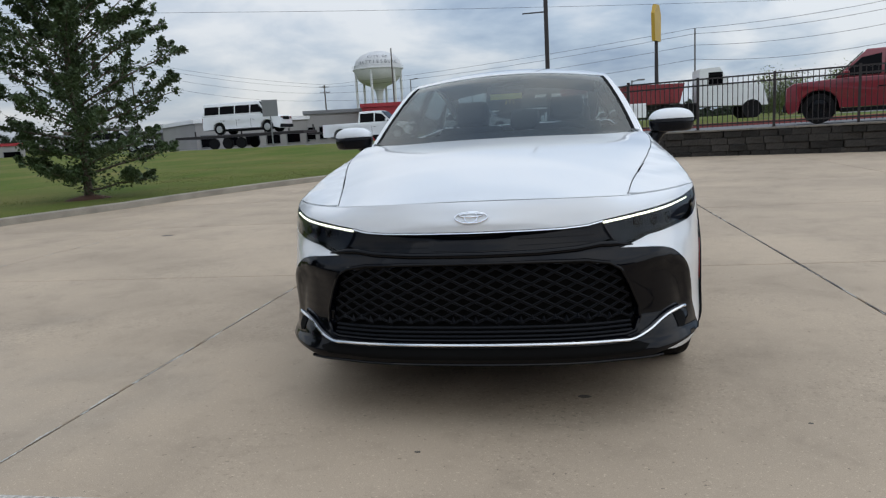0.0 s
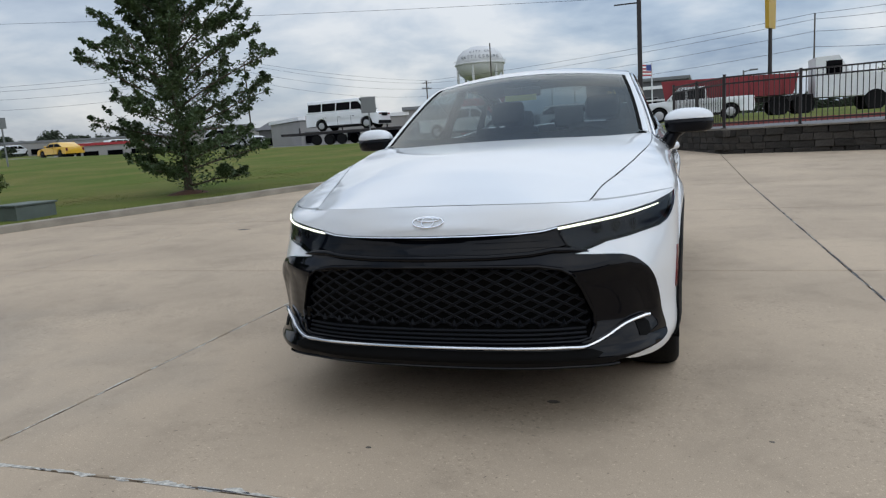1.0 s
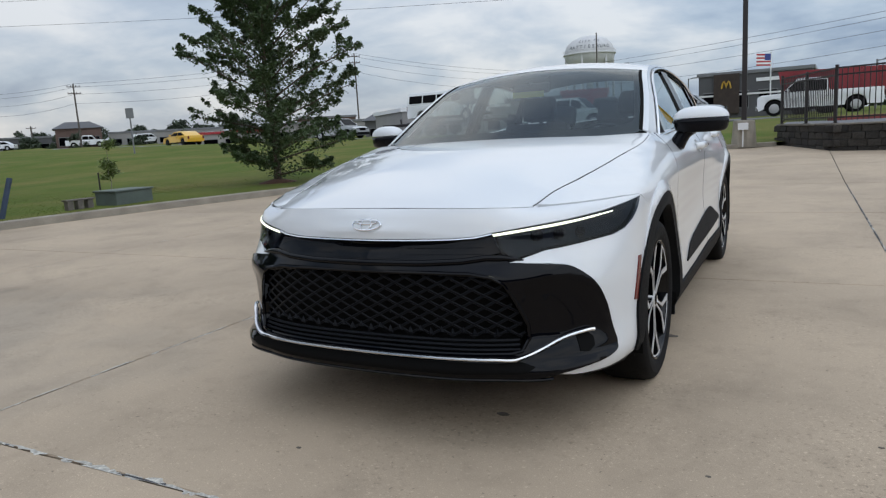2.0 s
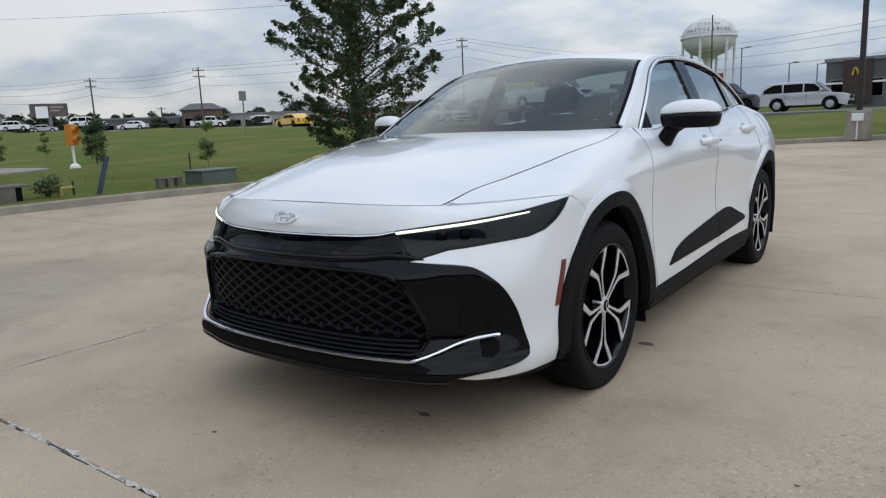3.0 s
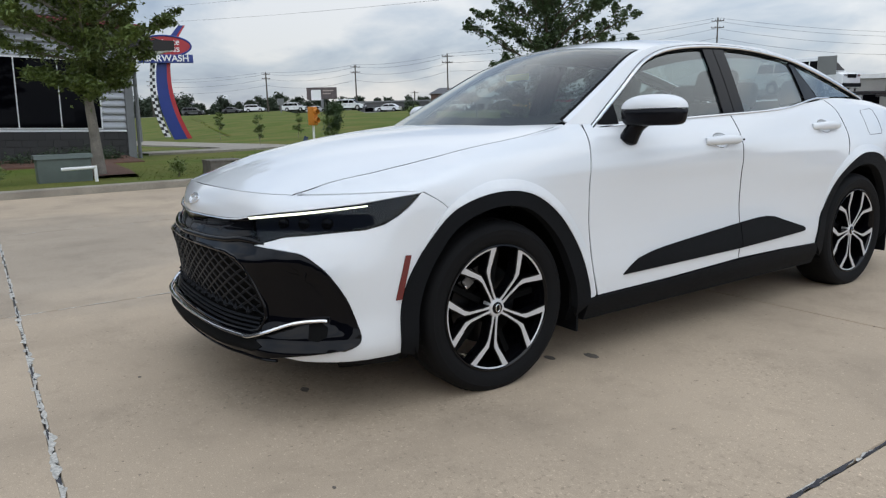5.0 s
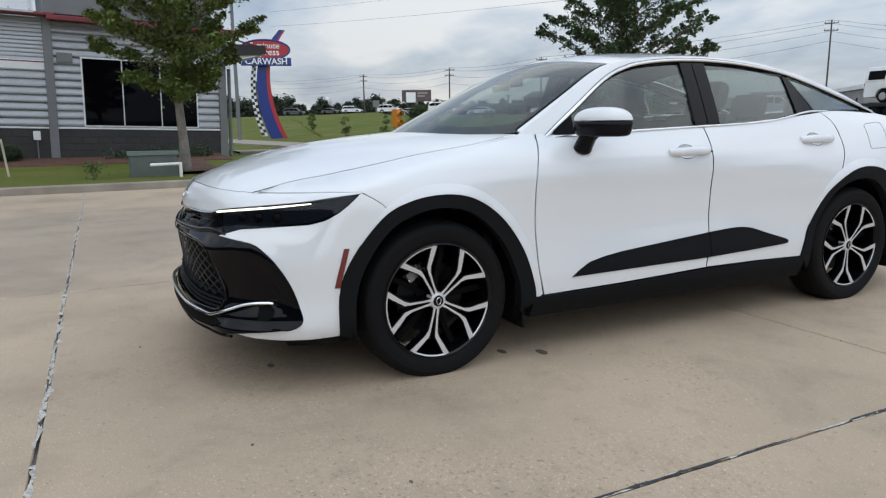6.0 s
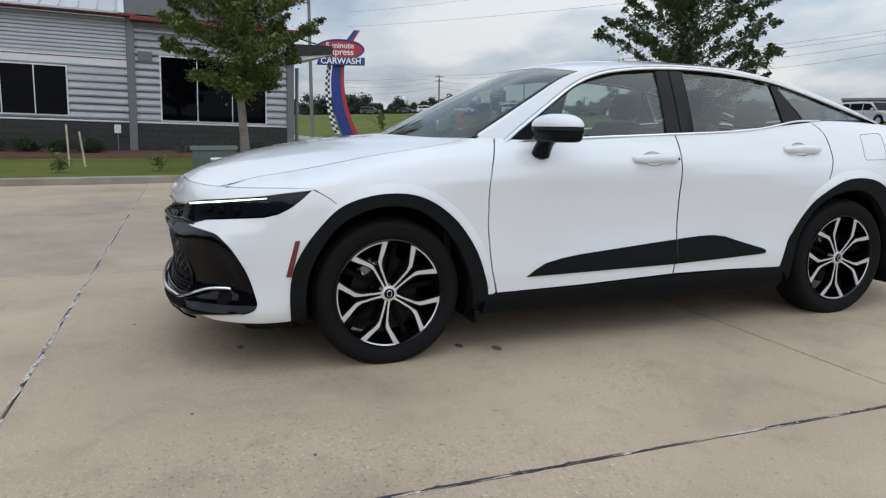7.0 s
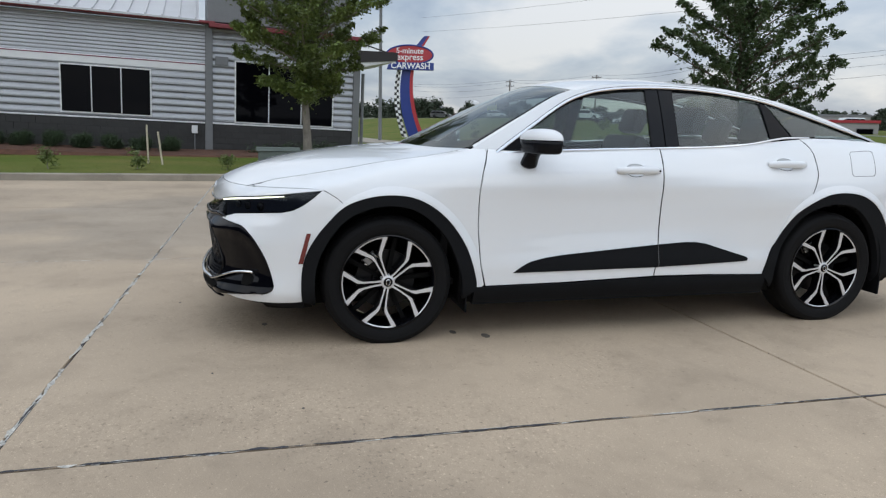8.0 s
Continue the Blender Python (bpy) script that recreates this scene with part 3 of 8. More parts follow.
def build_verge():
    dists = [0.1, 0.4, 0.8, 1.5, 2.5, 4, 6, 8.5, 11.5, 15, *range(18, 60), 64, 75, 100, 150, 260, 700, 2500]
    line = [np.array(p) for p in KERB_LINE]
    verts, faces = [], []
    m = len(dists)
    ways = []
    for i, p in enumerate(line):
        a, b = line[max(0, i - 1)], line[min(len(line) - 1, i + 1)]
        t = (b - a) / np.linalg.norm(b - a)
        ways.append((p, np.array((-t[1], t[0]))))
    turn = math.atan2(ways[-1][1][0], ways[-1][1][1])
    ways += [(line[-1], np.array((math.sin(turn * (1 - k / 8)), math.cos(turn * (1 - k / 8))))) for k in range(1, 9)]
    for p, n in ways:
        for d in dists:
            q = p + n * d
            h = verge_height(*q) if d > 0.1 else 0.12 + lot_z(q[1])
            if 0.6 < d < 25:
                h += 0.04 * noise.noise((q[0] * 0.35, q[1] * 0.35, 0))
            verts.append((q[0], q[1], h))
    for i in range(len(ways) - 1):
        for k in range(m - 1):
            faces.append((i * m + k, (i + 1) * m + k, (i + 1) * m + k + 1, i * m + k + 1))
    # the bank behind the fence, east of the lot's far corner
    i0 = len(verts)
    xs, ysd = [0.75, 2.0, 4.0, 8.0, 14.0, 25.0, 45.0, 90.0, 400.0, 2500.0], [20.0, 22.0, 24.0, 30.0, 36.0, 42.0, 50.0, 75.0, 150.0, 700.0, 2500.0]
    for x in xs:
        for y in ysd:
            h = verge_height(x, y) if x < 3 and y < 36 else float(np.interp(y, [20, 24, 30, 36, 150], [0.33, 0.55, 0.80, 1.0, 1.6]))
            verts.append((x, y, h))
    for i in range(len(xs) - 1):
        for j in range(len(ysd) - 1):
            faces.append((i0 + i * len(ysd) + j, i0 + (i + 1) * len(ysd) + j, i0 + (i + 1) * len(ysd) + j + 1, i0 + i * len(ysd) + j + 1))
    far = {k for k in range(len(faces)) if k < (len(ways) - 1) * (m - 1) and dists[k % (m - 1)] >= 150}
    tagged(mesh_object("far_ground", verts, [f for k, f in enumerate(faces) if k in far], material("paved_and_dry_ground", (0.15, 0.145, 0.115), 0.95, vary=0.4, scale=0.06, bump=0.3, fine=2, other=(0.10, 0.115, 0.06)), smooth=True), "far paved and dry ground beyond the road", "ground", kind="structure")
    faces = [f for k, f in enumerate(faces) if k not in far]
    used = sorted({i for f in faces for i in f})
    renumber = {i: k for k, i in enumerate(used)}
    verts, faces = [verts[i] for i in used], [tuple(renumber[i] for i in f) for f in faces]
    return tagged(mesh_object("verge", verts, faces, GRASS, smooth=True), "mown green grass verge rising to the road", "grass", kind="structure")


build_verge()
tagged(part("ground", box(-3000, -3000, -0.9, 3000, 3000, -0.45), GRASS), "wide grassy ground under and round the lot", "ground", kind="structure")


def strip_along(name, line, offsets, zf, mat, label, category):
    verts, faces = [], []
    line = [np.array(p) for p in line]
    m = len(offsets)
    for i, p in enumerate(line):
        a, b = line[max(0, i - 1)], line[min(len(line) - 1, i + 1)]
        t = (b - a) / np.linalg.norm(b - a)
        n = np.array((-t[1], t[0]))
        for o, z in offsets:
            q = p + n * o
            verts.append((q[0], q[1], z + zf(*q)))
    for i in range(len(line) - 1):
        for k in range(m - 1):
            faces.append((i * m + k, (i + 1) * m + k, (i + 1) * m + k + 1, i * m + k + 1))
    return tagged(mesh_object(name, verts, faces, mat), label, category, kind="structure")


strip_along("kerb", KERB_LINE, [(0.0, -0.2), (0.0, 0.115), (0.012, 0.13), (0.14, 0.135), (0.15, 0.12), (0.15, -0.2)], lambda x, y: lot_z(y), KERB, "weathered concrete kerb along the grass", "kerb")
strip_along("road", ROAD_LINE[1:-6], [(-5.5, -0.5), (-5.5, 0.10), (-5.3, 0.13), (5.3, 0.13), (5.5, 0.10), (5.5, -0.5)], lambda x, y: ROAD_Z(x), ASPHALT, "grey asphalt road on top of the bank", "road")


# ---- retaining wall and fence ----
WALL = [(0.74, 20.75), (2.1, 17.05), (16.0, 11.77)]


def wall_base(y):
    return 0.04


fill = bmesh.new()
lo = [(0.86, 20.9), (2.22, 17.25), (16.1, 11.95), (70.0, 11.0), (70.0, 27.0), (0.86, 27.0)]
add_prism(fill, lo, 0.0, 0.79)
tagged(part("upper_ground", fill, ASPHALT), "paved ground behind the retaining wall", "pavement", kind="structure")
wall = tagged(part("retaining_wall", prism([(0.82, 20.82), (2.17, 17.17), (16.05, 11.88), (40, 11.5), (40, 11.65), (16.1, 12.02), (2.27, 17.3), (0.95, 20.86)], -0.1, 0.70), STONE), "dark weathered block retaining wall under the fence", "wall", kind="structure")
BLOCK_MESHES = {}
rng = random.Random(4)
for (x0, y0), (x1, y1), upto in ((WALL[0], WALL[1], 3.9), (WALL[1], WALL[2], 12.0)):
    length = min(upto, math.hypot(x1 - x0, y1 - y0))
    dx, dy = (x1 - x0) / math.hypot(x1 - x0, y1 - y0), (y1 - y0) / math.hypot(x1 - x0, y1 - y0)
    turn = math.atan2(dy, dx)
    for course in range(4):
        u = -0.22 * (course % 2)
        while u < length:
            w = rng.choice((0.30, 0.44, 0.44, 0.58))
            c = max(0.0, min(length, u + w / 2))
            x, y = x0 + dx * c, y0 + dy * c
            kind = (w, rng.randrange(3))
            if kind not in BLOCK_MESHES:
                bm = box(-w / 2 + 0.004, -0.02, 0.0, w / 2 - 0.004, 0.20, 0.176, 0.022)
                for v in bm.verts:
                    v.co += Vector((0.5, 1.0, 0.25)) * 0.035 * noise.noise(v.co * 9 + Vector((kind[1] * 7.1, w * 20, 0)))
                ob = part("block", bm, STONE, wall)
                BLOCK_MESHES[kind] = ob.data
            else:
                ob = new("block", BLOCK_MESHES[kind])
                ob.parent = wall
            ob.matrix_basis = Matrix.Translation((x, y + rng.uniform(-0.035, 0.03), wall_base(y) + 0.01 + 0.178 * course)) @ Matrix.Rotation(turn, 4, "Z") @ Matrix.Rotation(rng.uniform(-0.05, 0.05), 4, "Z")
            u += w
for (x0, y0), (x1, y1), n in ((WALL[0], WALL[1], 4), (WALL[1], WALL[2], 14)):
    for i in range(n):
        a, b = i / n, (i + 1) / n
        p, q = Vector((x0 + (x1 - x0) * a, y0 + (y1 - y0) * a, 0)), Vector((x0 + (x1 - x0) * b, y0 + (y1 - y0) * b, 0))
        L = (q - p).length
        turn = math.atan2(q.y - p.y, q.x - p.x)
        z = wall_base(p.y) + 0.725
        part("cap_stone", box(0.004, -0.03 - 0.02 * (i % 3), 0, L - 0.004, 0.28, 0.045 + 0.008 * (i % 2), 0.012, Matrix.Translation((p.x, p.y, z)) @ Matrix.Rotation(turn, 4, "Z")), CAP_STONE, wall)


def fence_run(p, q, panels, last_post=True):
    p, q = Vector((*p, 0)), Vector((*q, 0))
    base = wall_base(p.y) + 0.775
    fence = root("fence", Matrix.Translation((p.x, p.y, base)) @ Matrix.Rotation(math.atan2(q.y - p.y, q.x - p.x), 4, "Z"), "black steel picket fence on the retaining wall", "fence", "fence panels")
    L = (q - p).length
    step = L / panels
    post = picket = None
    for i in range(panels + (1 if last_post else 0)):
        if post is None:
            post = part("post", add_box(box(-0.032, -0.032, 0, 0.032, 0.032, 1.40), -0.06, -0.06, 0, 0.06, 0.06, 0.012), FENCE, fence)
            part("post_cap", box(-0.038, -0.038, 1.40, 0.038, 0.038, 1.43, 0.008), FENCE, fence)
        else:
            ob = new("post", post.data)
            ob.parent, ob.location = fence, (i * step, 0, 0)
    for z in (0.12, 1.16, 1.33):
        part("rail", box(0, -0.02, z, L, 0.02, z + 0.04), FENCE, fence)
    n = int(step / 0.118)
    for i in range(panels):
        for j in range(1, n):
            if picket is None:
                picket = part("picket", box(-0.0095, -0.0095, 0.06, 0.0095, 0.0095, 1.34), FENCE, fence)
                picket.location = (i * step + j * step / n, 0, 0)
            else:
                ob = new("picket", picket.data)
                ob.parent, ob.location = fence, (i * step + j * step / n, 0, 0)
    return fence


fence_run((0.86, 20.75), (2.16, 17.15), 2, False)
fence_run((2.16, 17.15), (16.15, 11.85), 8)


# short blades and weeds in the grass nearest the lot
def grass_blades():
    rng = random.Random(21)
    verts, faces = [], []
    line = [np.array(p) for p in KERB_LINE if -14 < p[1] < 17]
    for _ in range(26000):
        i = rng.randrange(len(line) - 1)
        a, b = line[i], line[i + 1]
        t = (b - a) / np.linalg.norm(b - a)
        q = a + (b - a) * rng.random() + np.array((-t[1], t[0])) * (0.17 + 9.0 * rng.random() ** 1.5)
        z = verge_height(*q) - 0.01
        clump = max(0.0, noise.noise((q[0] * 1.3, q[1] * 1.3, 5)))
        h, w, ang = rng.uniform(0.012, 0.030) * (1 + 1.2 * clump), rng.uniform(0.006, 0.012), rng.uniform(0, 6.28)
        c, s = math.cos(ang), math.sin(ang)
        k = len(verts)
        lx, ly = rng.gauss(0, 0.35) * h, rng.gauss(0, 0.35) * h
        verts += [(q[0] - c * w, q[1] - s * w, z), (q[0] + c * w, q[1] + s * w, z), (q[0] + lx, q[1] + ly, z + h)]
        faces.append((k, k + 1, k + 2))
    tagged(mesh_object("grass_blades", verts, faces, BLADE), "short uneven grass blades along the kerb", "grass", kind="stuff")


BLADE = material("grass_blade", (0.150, 0.205, 0.042), 0.8, vary=0.5, scale=0.9, fine=14, other=(0.15, 0.145, 0.055), spec=0.15)
grass_blades()


# ---- the white sedan ----
car = root("sedan", pose(0, 0, -0.011), "pearl white fastback sedan with black trim on concrete", "car")
W = TAIL_S
HL_TOP = [(0.512, 0.779), (0.687, 0.797), (0.81, 0.807), (1.024, 0.825), (1.148, 0.842), (1.256, 0.853)]
HL_LOW = [(1.256, 0.853), (1.207, 0.81), (1.161, 0.777), (1.107, 0.749), (1.04, 0.733), (0.914, 0.725), (0.717, 0.710), (0.583, 0.681)]
FASCIA_EDGE = [(0.573, 0.676)] + [tuple(p) for p in catmull([(0.724, 0.665), (0.800, 0.652), (0.857, 0.618), (0.904, 0.572), (0.958, 0.485), (0.993, 0.385), (1.002, 0.340), (0.982, 0.318), (0.909, 0.303), (0.795, 0.292), (0.705, 0.281)], 5)]
ARCH_F = [tuple(p) for p in catmull([(1.149, 0.262), (1.153, 0.431), (1.191, 0.552), (1.284, 0.686), (1.401, 0.788), (1.579, 0.833), (1.762, 0.813), (1.922, 0.711), (2.04, 0.552), (2.099, 0.377), (2.105, 0.305)], 6)]
ARCH_F_IN = [(FRONT_HUB_S + y, z) for y, z in catmull([(-0.395, 0.24), (-0.388, 0.431), (-0.329, 0.581), (-0.211, 0.715), (-0.031, 0.775), (0.153, 0.744), (0.313, 0.603), (0.399, 0.411), (0.415, 0.25)], 6)]
ARCH_R = [tuple(p) for p in catmull([(3.968, 0.335), (4.0, 0.43), (4.03, 0.50), (4.111, 0.64), (4.213, 0.747), (4.41, 0.836), (4.634, 0.832), (4.80, 0.745), (4.91, 0.60), (4.965, 0.42), (4.97, 0.30)], 6)]
ARCH_R_IN = [(REAR_HUB_S + y, z) for y, z in catmull([(-0.425, 0.25), (-0.40, 0.43), (-0.335, 0.581), (-0.215, 0.712), (-0.031, 0.772), (0.153, 0.744), (0.313, 0.603), (0.395, 0.411), (0.405, 0.25)], 6)]
DOOR_FRONT = [(2.19, 1.075), (2.172, 1.045), (2.135, 0.96), (2.113, 0.86), (2.108, 0.66), (2.128, 0.44), (2.155, 0.325)]
DOOR_SPLIT = [(3.262, 1.091), (3.255, 1.02), (3.247, 0.948), (3.238, 0.545), (3.212, 0.354)]
DOOR_REAR = [(4.30, 1.165), (4.33, 1.14), (4.355, 1.08), (4.345, 0.96), (4.30, 0.87), (4.262, 0.79)]


def top_z(s):
    return SECTION_Z[10](s) - 0.0002


def seam(skin_out):
    return lambda s, z: flank(s, z, skin_out)


def both_sides(name, outline, skin, mat, parent=car, **more):
    return [panel(name, outline, skin, mat, parent, mirror=m, **more) for m in (False, True)]


def mirrored(line):
    """A line over the left half, from the middle outwards, completed over the right half."""
    return [(-s, z) for s, z in reversed(line) if s > 1e-6] + list(line)


# near-black inner shell; its colour stands for the shade seen in the gaps
def inner_shell():
    for side in (1, -1):
        verts, faces, rows = [], [], np.linspace(0, 1, 26)
        us = np.linspace(0, W, 130)
        for u in us:
            for v in rows:
                z = SECTION_Z[0](u) + (SECTION_Z[10](u) - 0.004 - SECTION_Z[0](u)) * v
                p = flank(u, z, -0.028 - 0.03 * (u < 0.66) * (0.33 < z < 0.68))
                verts.append((p[0] * side, p[1], p[2]))
        n = len(rows)
        for i in range(len(us) - 1):
            for j in range(n - 1):
                c = np.mean([verts[k] for k in (i * n + j, (i + 1) * n + j, (i + 1) * n + j + 1, i * n + j + 1)], axis=0)
                if min(math.hypot(c[1], c[2] - 0.355), math.hypot(c[1] - 2.85, c[2] - 0.355)) > 0.42 and not (c[2] > 1.0 and 0.5 < c[1] < 3.5 and c[2] > SECTION_Z[10](s_of_y(c[1])) - 0.03) and not (c[2] < 0.30 and us[i] < 0.9):
                    faces.append((i * n + j, (i + 1) * n + j, (i + 1) * n + j + 1, i * n + j + 1))
        mesh_object("inner_panel", verts, faces, GAP, car)


inner_shell()
part("underbody", box(-0.66, -0.60, 0.19, 0.66, 3.6, 0.30, 0.03), GAP, car)

# nose: white panel from the bonnet's edge down to the light bar, running out over the lamps
CHROME_LINE = [(0, 0.762), (0.2, 0.761), (0.353, 0.762), (0.446, 0.767), (0.512, 0.778)]
nose = [(s, min(z, top_z(s))) for s, z in mirrored(NOSE_TOP)]
low = mirrored(CHROME_LINE + HL_TOP[1:] + [(1.275, 0.858)])
panel("nose_panel", nose + low[::-1], flank, PAINT, car, step=0.03, shrink=0.0012)
part("nose_strip", tube([flank(s, z - 0.004, 0.002) for s, z in resample(mirrored(CHROME_LINE), 0.03)], 0.0065, 8, flat=0.6), CHROME, car, "bright chrome strip over the light bar", True)

# lamps
for side in (1, -1):
    def mir(s, z, out=0.0, k=side):
        p = flank(s, z, out)
        return np.array((p[0] * k, p[1], p[2]))
    lens_line = HL_TOP + HL_LOW[1:] + [(0.547, 0.704), (0.52, 0.745)]
    lamp = panel("headlight", lens_line, flank, LENS, car, step=0.03, label="smoked lens headlight with lit daylight strip", shrink=0.001, mirror=side < 0)
    back = [(s + (0.012 if s < 0.7 else -0.004), z + (0.0 if z > 0.75 else 0.004)) for s, z in lens_line]
    panel("lamp_housing", back, seam(-0.022), HOUSING, lamp, step=0.04, depth=0, mirror=side < 0)
    strip = [(0.512, 0.774), (0.687, 0.791), (0.81, 0.801), (0.95, 0.812), (1.053, 0.820), (1.053, 0.816), (0.95, 0.806), (0.81, 0.793), (0.687, 0.783), (0.516, 0.766)]
    panel("daylight_strip", strip, seam(0.0025), LAMP_WHITE, lamp, step=0.02, depth=0.004, mirror=side < 0)
    for s0 in (0.70, 0.80, 0.90):
        c, n = mir(s0, 0.755, -0.02), mir(s0, 0.755, 1.0) - mir(s0, 0.755, 0.0)
        m = Matrix.Translation(Vector(c)) @ Vector(n).to_track_quat("Z", "Y").to_matrix().to_4x4()
        part("projector", lathe([(0.0, 0.010), (0.012, 0.008), (0.018, 0.002), (0.022, 0.002), (0.023, -0.006)], 16, m), RIM_BLACK, lamp, smooth=True)

# black light bar under the nose
BAR = mirrored([(0, 0.757), (0.353, 0.757), (0.446, 0.762), (0.515, 0.772)])
BAR_LOW = mirrored([(0, 0.686), (0.24, 0.684), (0.39, 0.689), (0.484, 0.700), (0.545, 0.708)])
panel("light_bar", BAR + BAR_LOW[::-1], seam(-0.012), GLOSS_BLACK, car, step=0.03)
for side in (1, -1):
    for k in range(2):
        part("bar_rib", tube([flank(side * q, 0.706 + 0.022 * k, -0.011) for q in np.linspace(0.17, 0.475, 14)], 0.0014, 6, flat=0.7), GLOSS_BLACK, car)
panel("radar_panel", [(-0.15, 0.748), (0.15, 0.748), (0.145, 0.694), (-0.145, 0.694)], seam(-0.0105), GLOSS_BLACK, car, step=0.03, depth=0.0015, label="smooth black panel in the light bar")
# black lower fascia with its opening
OPENING = [(0, 0.650), (0.25, 0.648), (0.424, 0.644), (0.506, 0.631), (0.549, 0.607), (0.585, 0.55), (0.632, 0.456), (0.635, 0.41), (0.605, 0.365), (0.567, 0.357), (0.3, 0.356), (0, 0.356)]
opening = [p for p in OPENING] + [(-s, z) for s, z in reversed(OPENING) if s > 0]
upper_edge = [(0, 0.684), (0.24, 0.682), (0.39, 0.687), (0.484, 0.698), (0.545, 0.705)]
lower_edge = [(0.705, 0.281), (0.62, 0.269), (0.5, 0.264), (0.25, 0.262), (0, 0.262)]
half = upper_edge + FASCIA_EDGE + lower_edge[1:]
EDGE_LINE = np.array(resample([(0.62, 0.676)] + FASCIA_EDGE[1:], 0.012))


def fascia_skin(s, z):
    d = np.min(np.hypot(EDGE_LINE[:, 0] - abs(s), EDGE_LINE[:, 1] - z)) if abs(s) > 0.5 else 0.0
    k = min(1.0, max(0.0, (d - 0.012) / 0.085)) * min(1.0, max(0.0, (abs(s) - 0.54) / 0.16)) * min(1.0, max(0.0, (z - 0.33) / 0.10))
    lip = 0.018 * min(1.0, max(0.0, (0.335 - z) / 0.03))
    ear = 0.010 * max(0.0, 1 - d / 0.05) * min(1.0, max(0.0, (abs(s) - 0.62) / 0.14)) * min(1.0, max(0.0, (z - 0.42) / 0.14))
    return flank(s, z, -0.016 * k * k * (3 - 2 * k) + lip + ear)


panel("bumper_fascia", half + [(-s, z) for s, z in reversed(half) if s > 1e-6], fascia_skin, GLOSS_BLACK, car, step=0.018, holes=[opening], depth=0.03, label="gloss black bumper fascia")
surround = [p for p in resample(opening + opening[:1], 0.014)][:-1]
part("grille_surround", tube([flank(s, z, -0.006) for s, z in surround], 0.0075, 8, closed=True), GLOSS_BLACK, car, "gloss black rounded edge round the grille", True)
blade = resample(mirrored([(0, 0.680), (0.24, 0.678), (0.39, 0.683), (0.484, 0.693), (0.56, 0.690), (0.63, 0.682)]), 0.02)
part("bumper_blade", tube([flank(s, z, -0.0015) for s, z in blade], [0.0125 * min(1.0, (0.66 - abs(s)) / 0.12) for s, z in blade], 12), GLOSS_BLACK, car, "gloss black ridge under the light bar", True)
panel("grille_backing", opening, seam(-0.055), GAP, car, step=0.05, depth=0)


def clip_runs(f, s0, s1, step=0.012):
    """The stretches of the line (s, f(s)) that lie in the grille's upper opening."""
    shape = [(s * 0.985, z) for s, z in opening]
    runs, run = [], []
    for s in np.arange(s0, s1, step):
        z = f(s)
        if z > 0.408 and inside((s, z), shape):
            run.append((s, z))
        else:
            if len(run) > 1:
                runs.append(run)
            run = []
    return runs + ([run] if len(run) > 1 else [])


mesh = bmesh.new()
PITCH, SLOPE = 0.086, 0.50
for k in range(-22, 23):
    for sign in (1, -1):
        for run in clip_runs(lambda s: 0.50 + sign * SLOPE * (s - k * PITCH), -0.66, 0.66):
            add_tube(mesh, [flank(s, z, -0.024) for s, z in run], 0.0021, 5, flat=2.6)
part("grille_mesh", mesh, GRILLE, car, "gloss black diamond mesh grille")
for k in range(-7, 8):
    for du, dz, h in ((0.0, 0.004, 0.020), (0.043, 0.014, 0.016)):
        u = k * PITCH + du
        if abs(u) < 0.60:
            c = [flank(u + a, 0.418 + dz + b, -0.024) for a, b in ((-0.014, -0.008), (0.014, -0.008), (0.0, h))] + [flank(u, 0.418 + dz, -0.010)]
            mesh_object("grille_stud", c, [(0, 1, 3), (1, 2, 3), (2, 0, 3), (2, 1, 0)], GRILLE, car)
for k in range(3):
    part("grille_slat", tube([flank(s, 0.368 + 0.016 * k, -0.018) for s in np.linspace(-0.60, 0.60, 40)], 0.006, 6), GRILLE, car)
STRIP = [(0, 0.349), (0.3, 0.349), (0.50, 0.347), (0.565, 0.345), (0.60, 0.352), (0.66, 0.371), (0.74, 0.398), (0.80, 0.410), (0.86, 0.414), (0.885, 0.412)]
strip_line = resample(mirrored([tuple(p) for p in catmull(STRIP, 6)]), 0.02)
lip = [(s, 0.2665 + 0.012 * max(0.0, abs(s) - 0.5) ** 1.5) for s in np.linspace(-0.70, 0.70, 60)]
part("lip_edge", tube([flank(s, z, 0.016) for s, z in lip], 0.0075, 8, flat=0.8), GLOSS_BLACK, car, smooth=True)
# the intake slot's shade, put on as a black panel over the closed fascia
intake = mirrored([(0, 0.333), (0.3, 0.333), (0.52, 0.331), (0.60, 0.333), (0.64, 0.318)]) + mirrored([(0, 0.288), (0.4, 0.288), (0.60, 0.294)])[::-1]
panel("lower_intake", intake, lambda s, z: fascia_skin(s, z) + (flank(s, z, 0.0045) - flank(s, z)), GAP, car, step=0.016, depth=0.004, label="black panel drawn as the shaded slot under the bumper strip")
part("lower_strip", tube([fascia_skin(s, z) + (flank(s, z, 0.016) - flank(s, z)) for s, z in strip_line], 0.0095, 8, flat=0.8), CHROME, car, "satin chrome strip across the bumper", True)
# shade of the pocket at the strip's end, a black patch with no recess
both_sides("lamp_pocket", [(0.815, 0.398), (0.862, 0.404), (0.885, 0.385), (0.880, 0.355), (0.85, 0.338), (0.815, 0.345)], lambda s, z: fascia_skin(s, z) + (flank(s, z, 0.003) - flank(s, z)), GAP, step=0.014, depth=0.003)

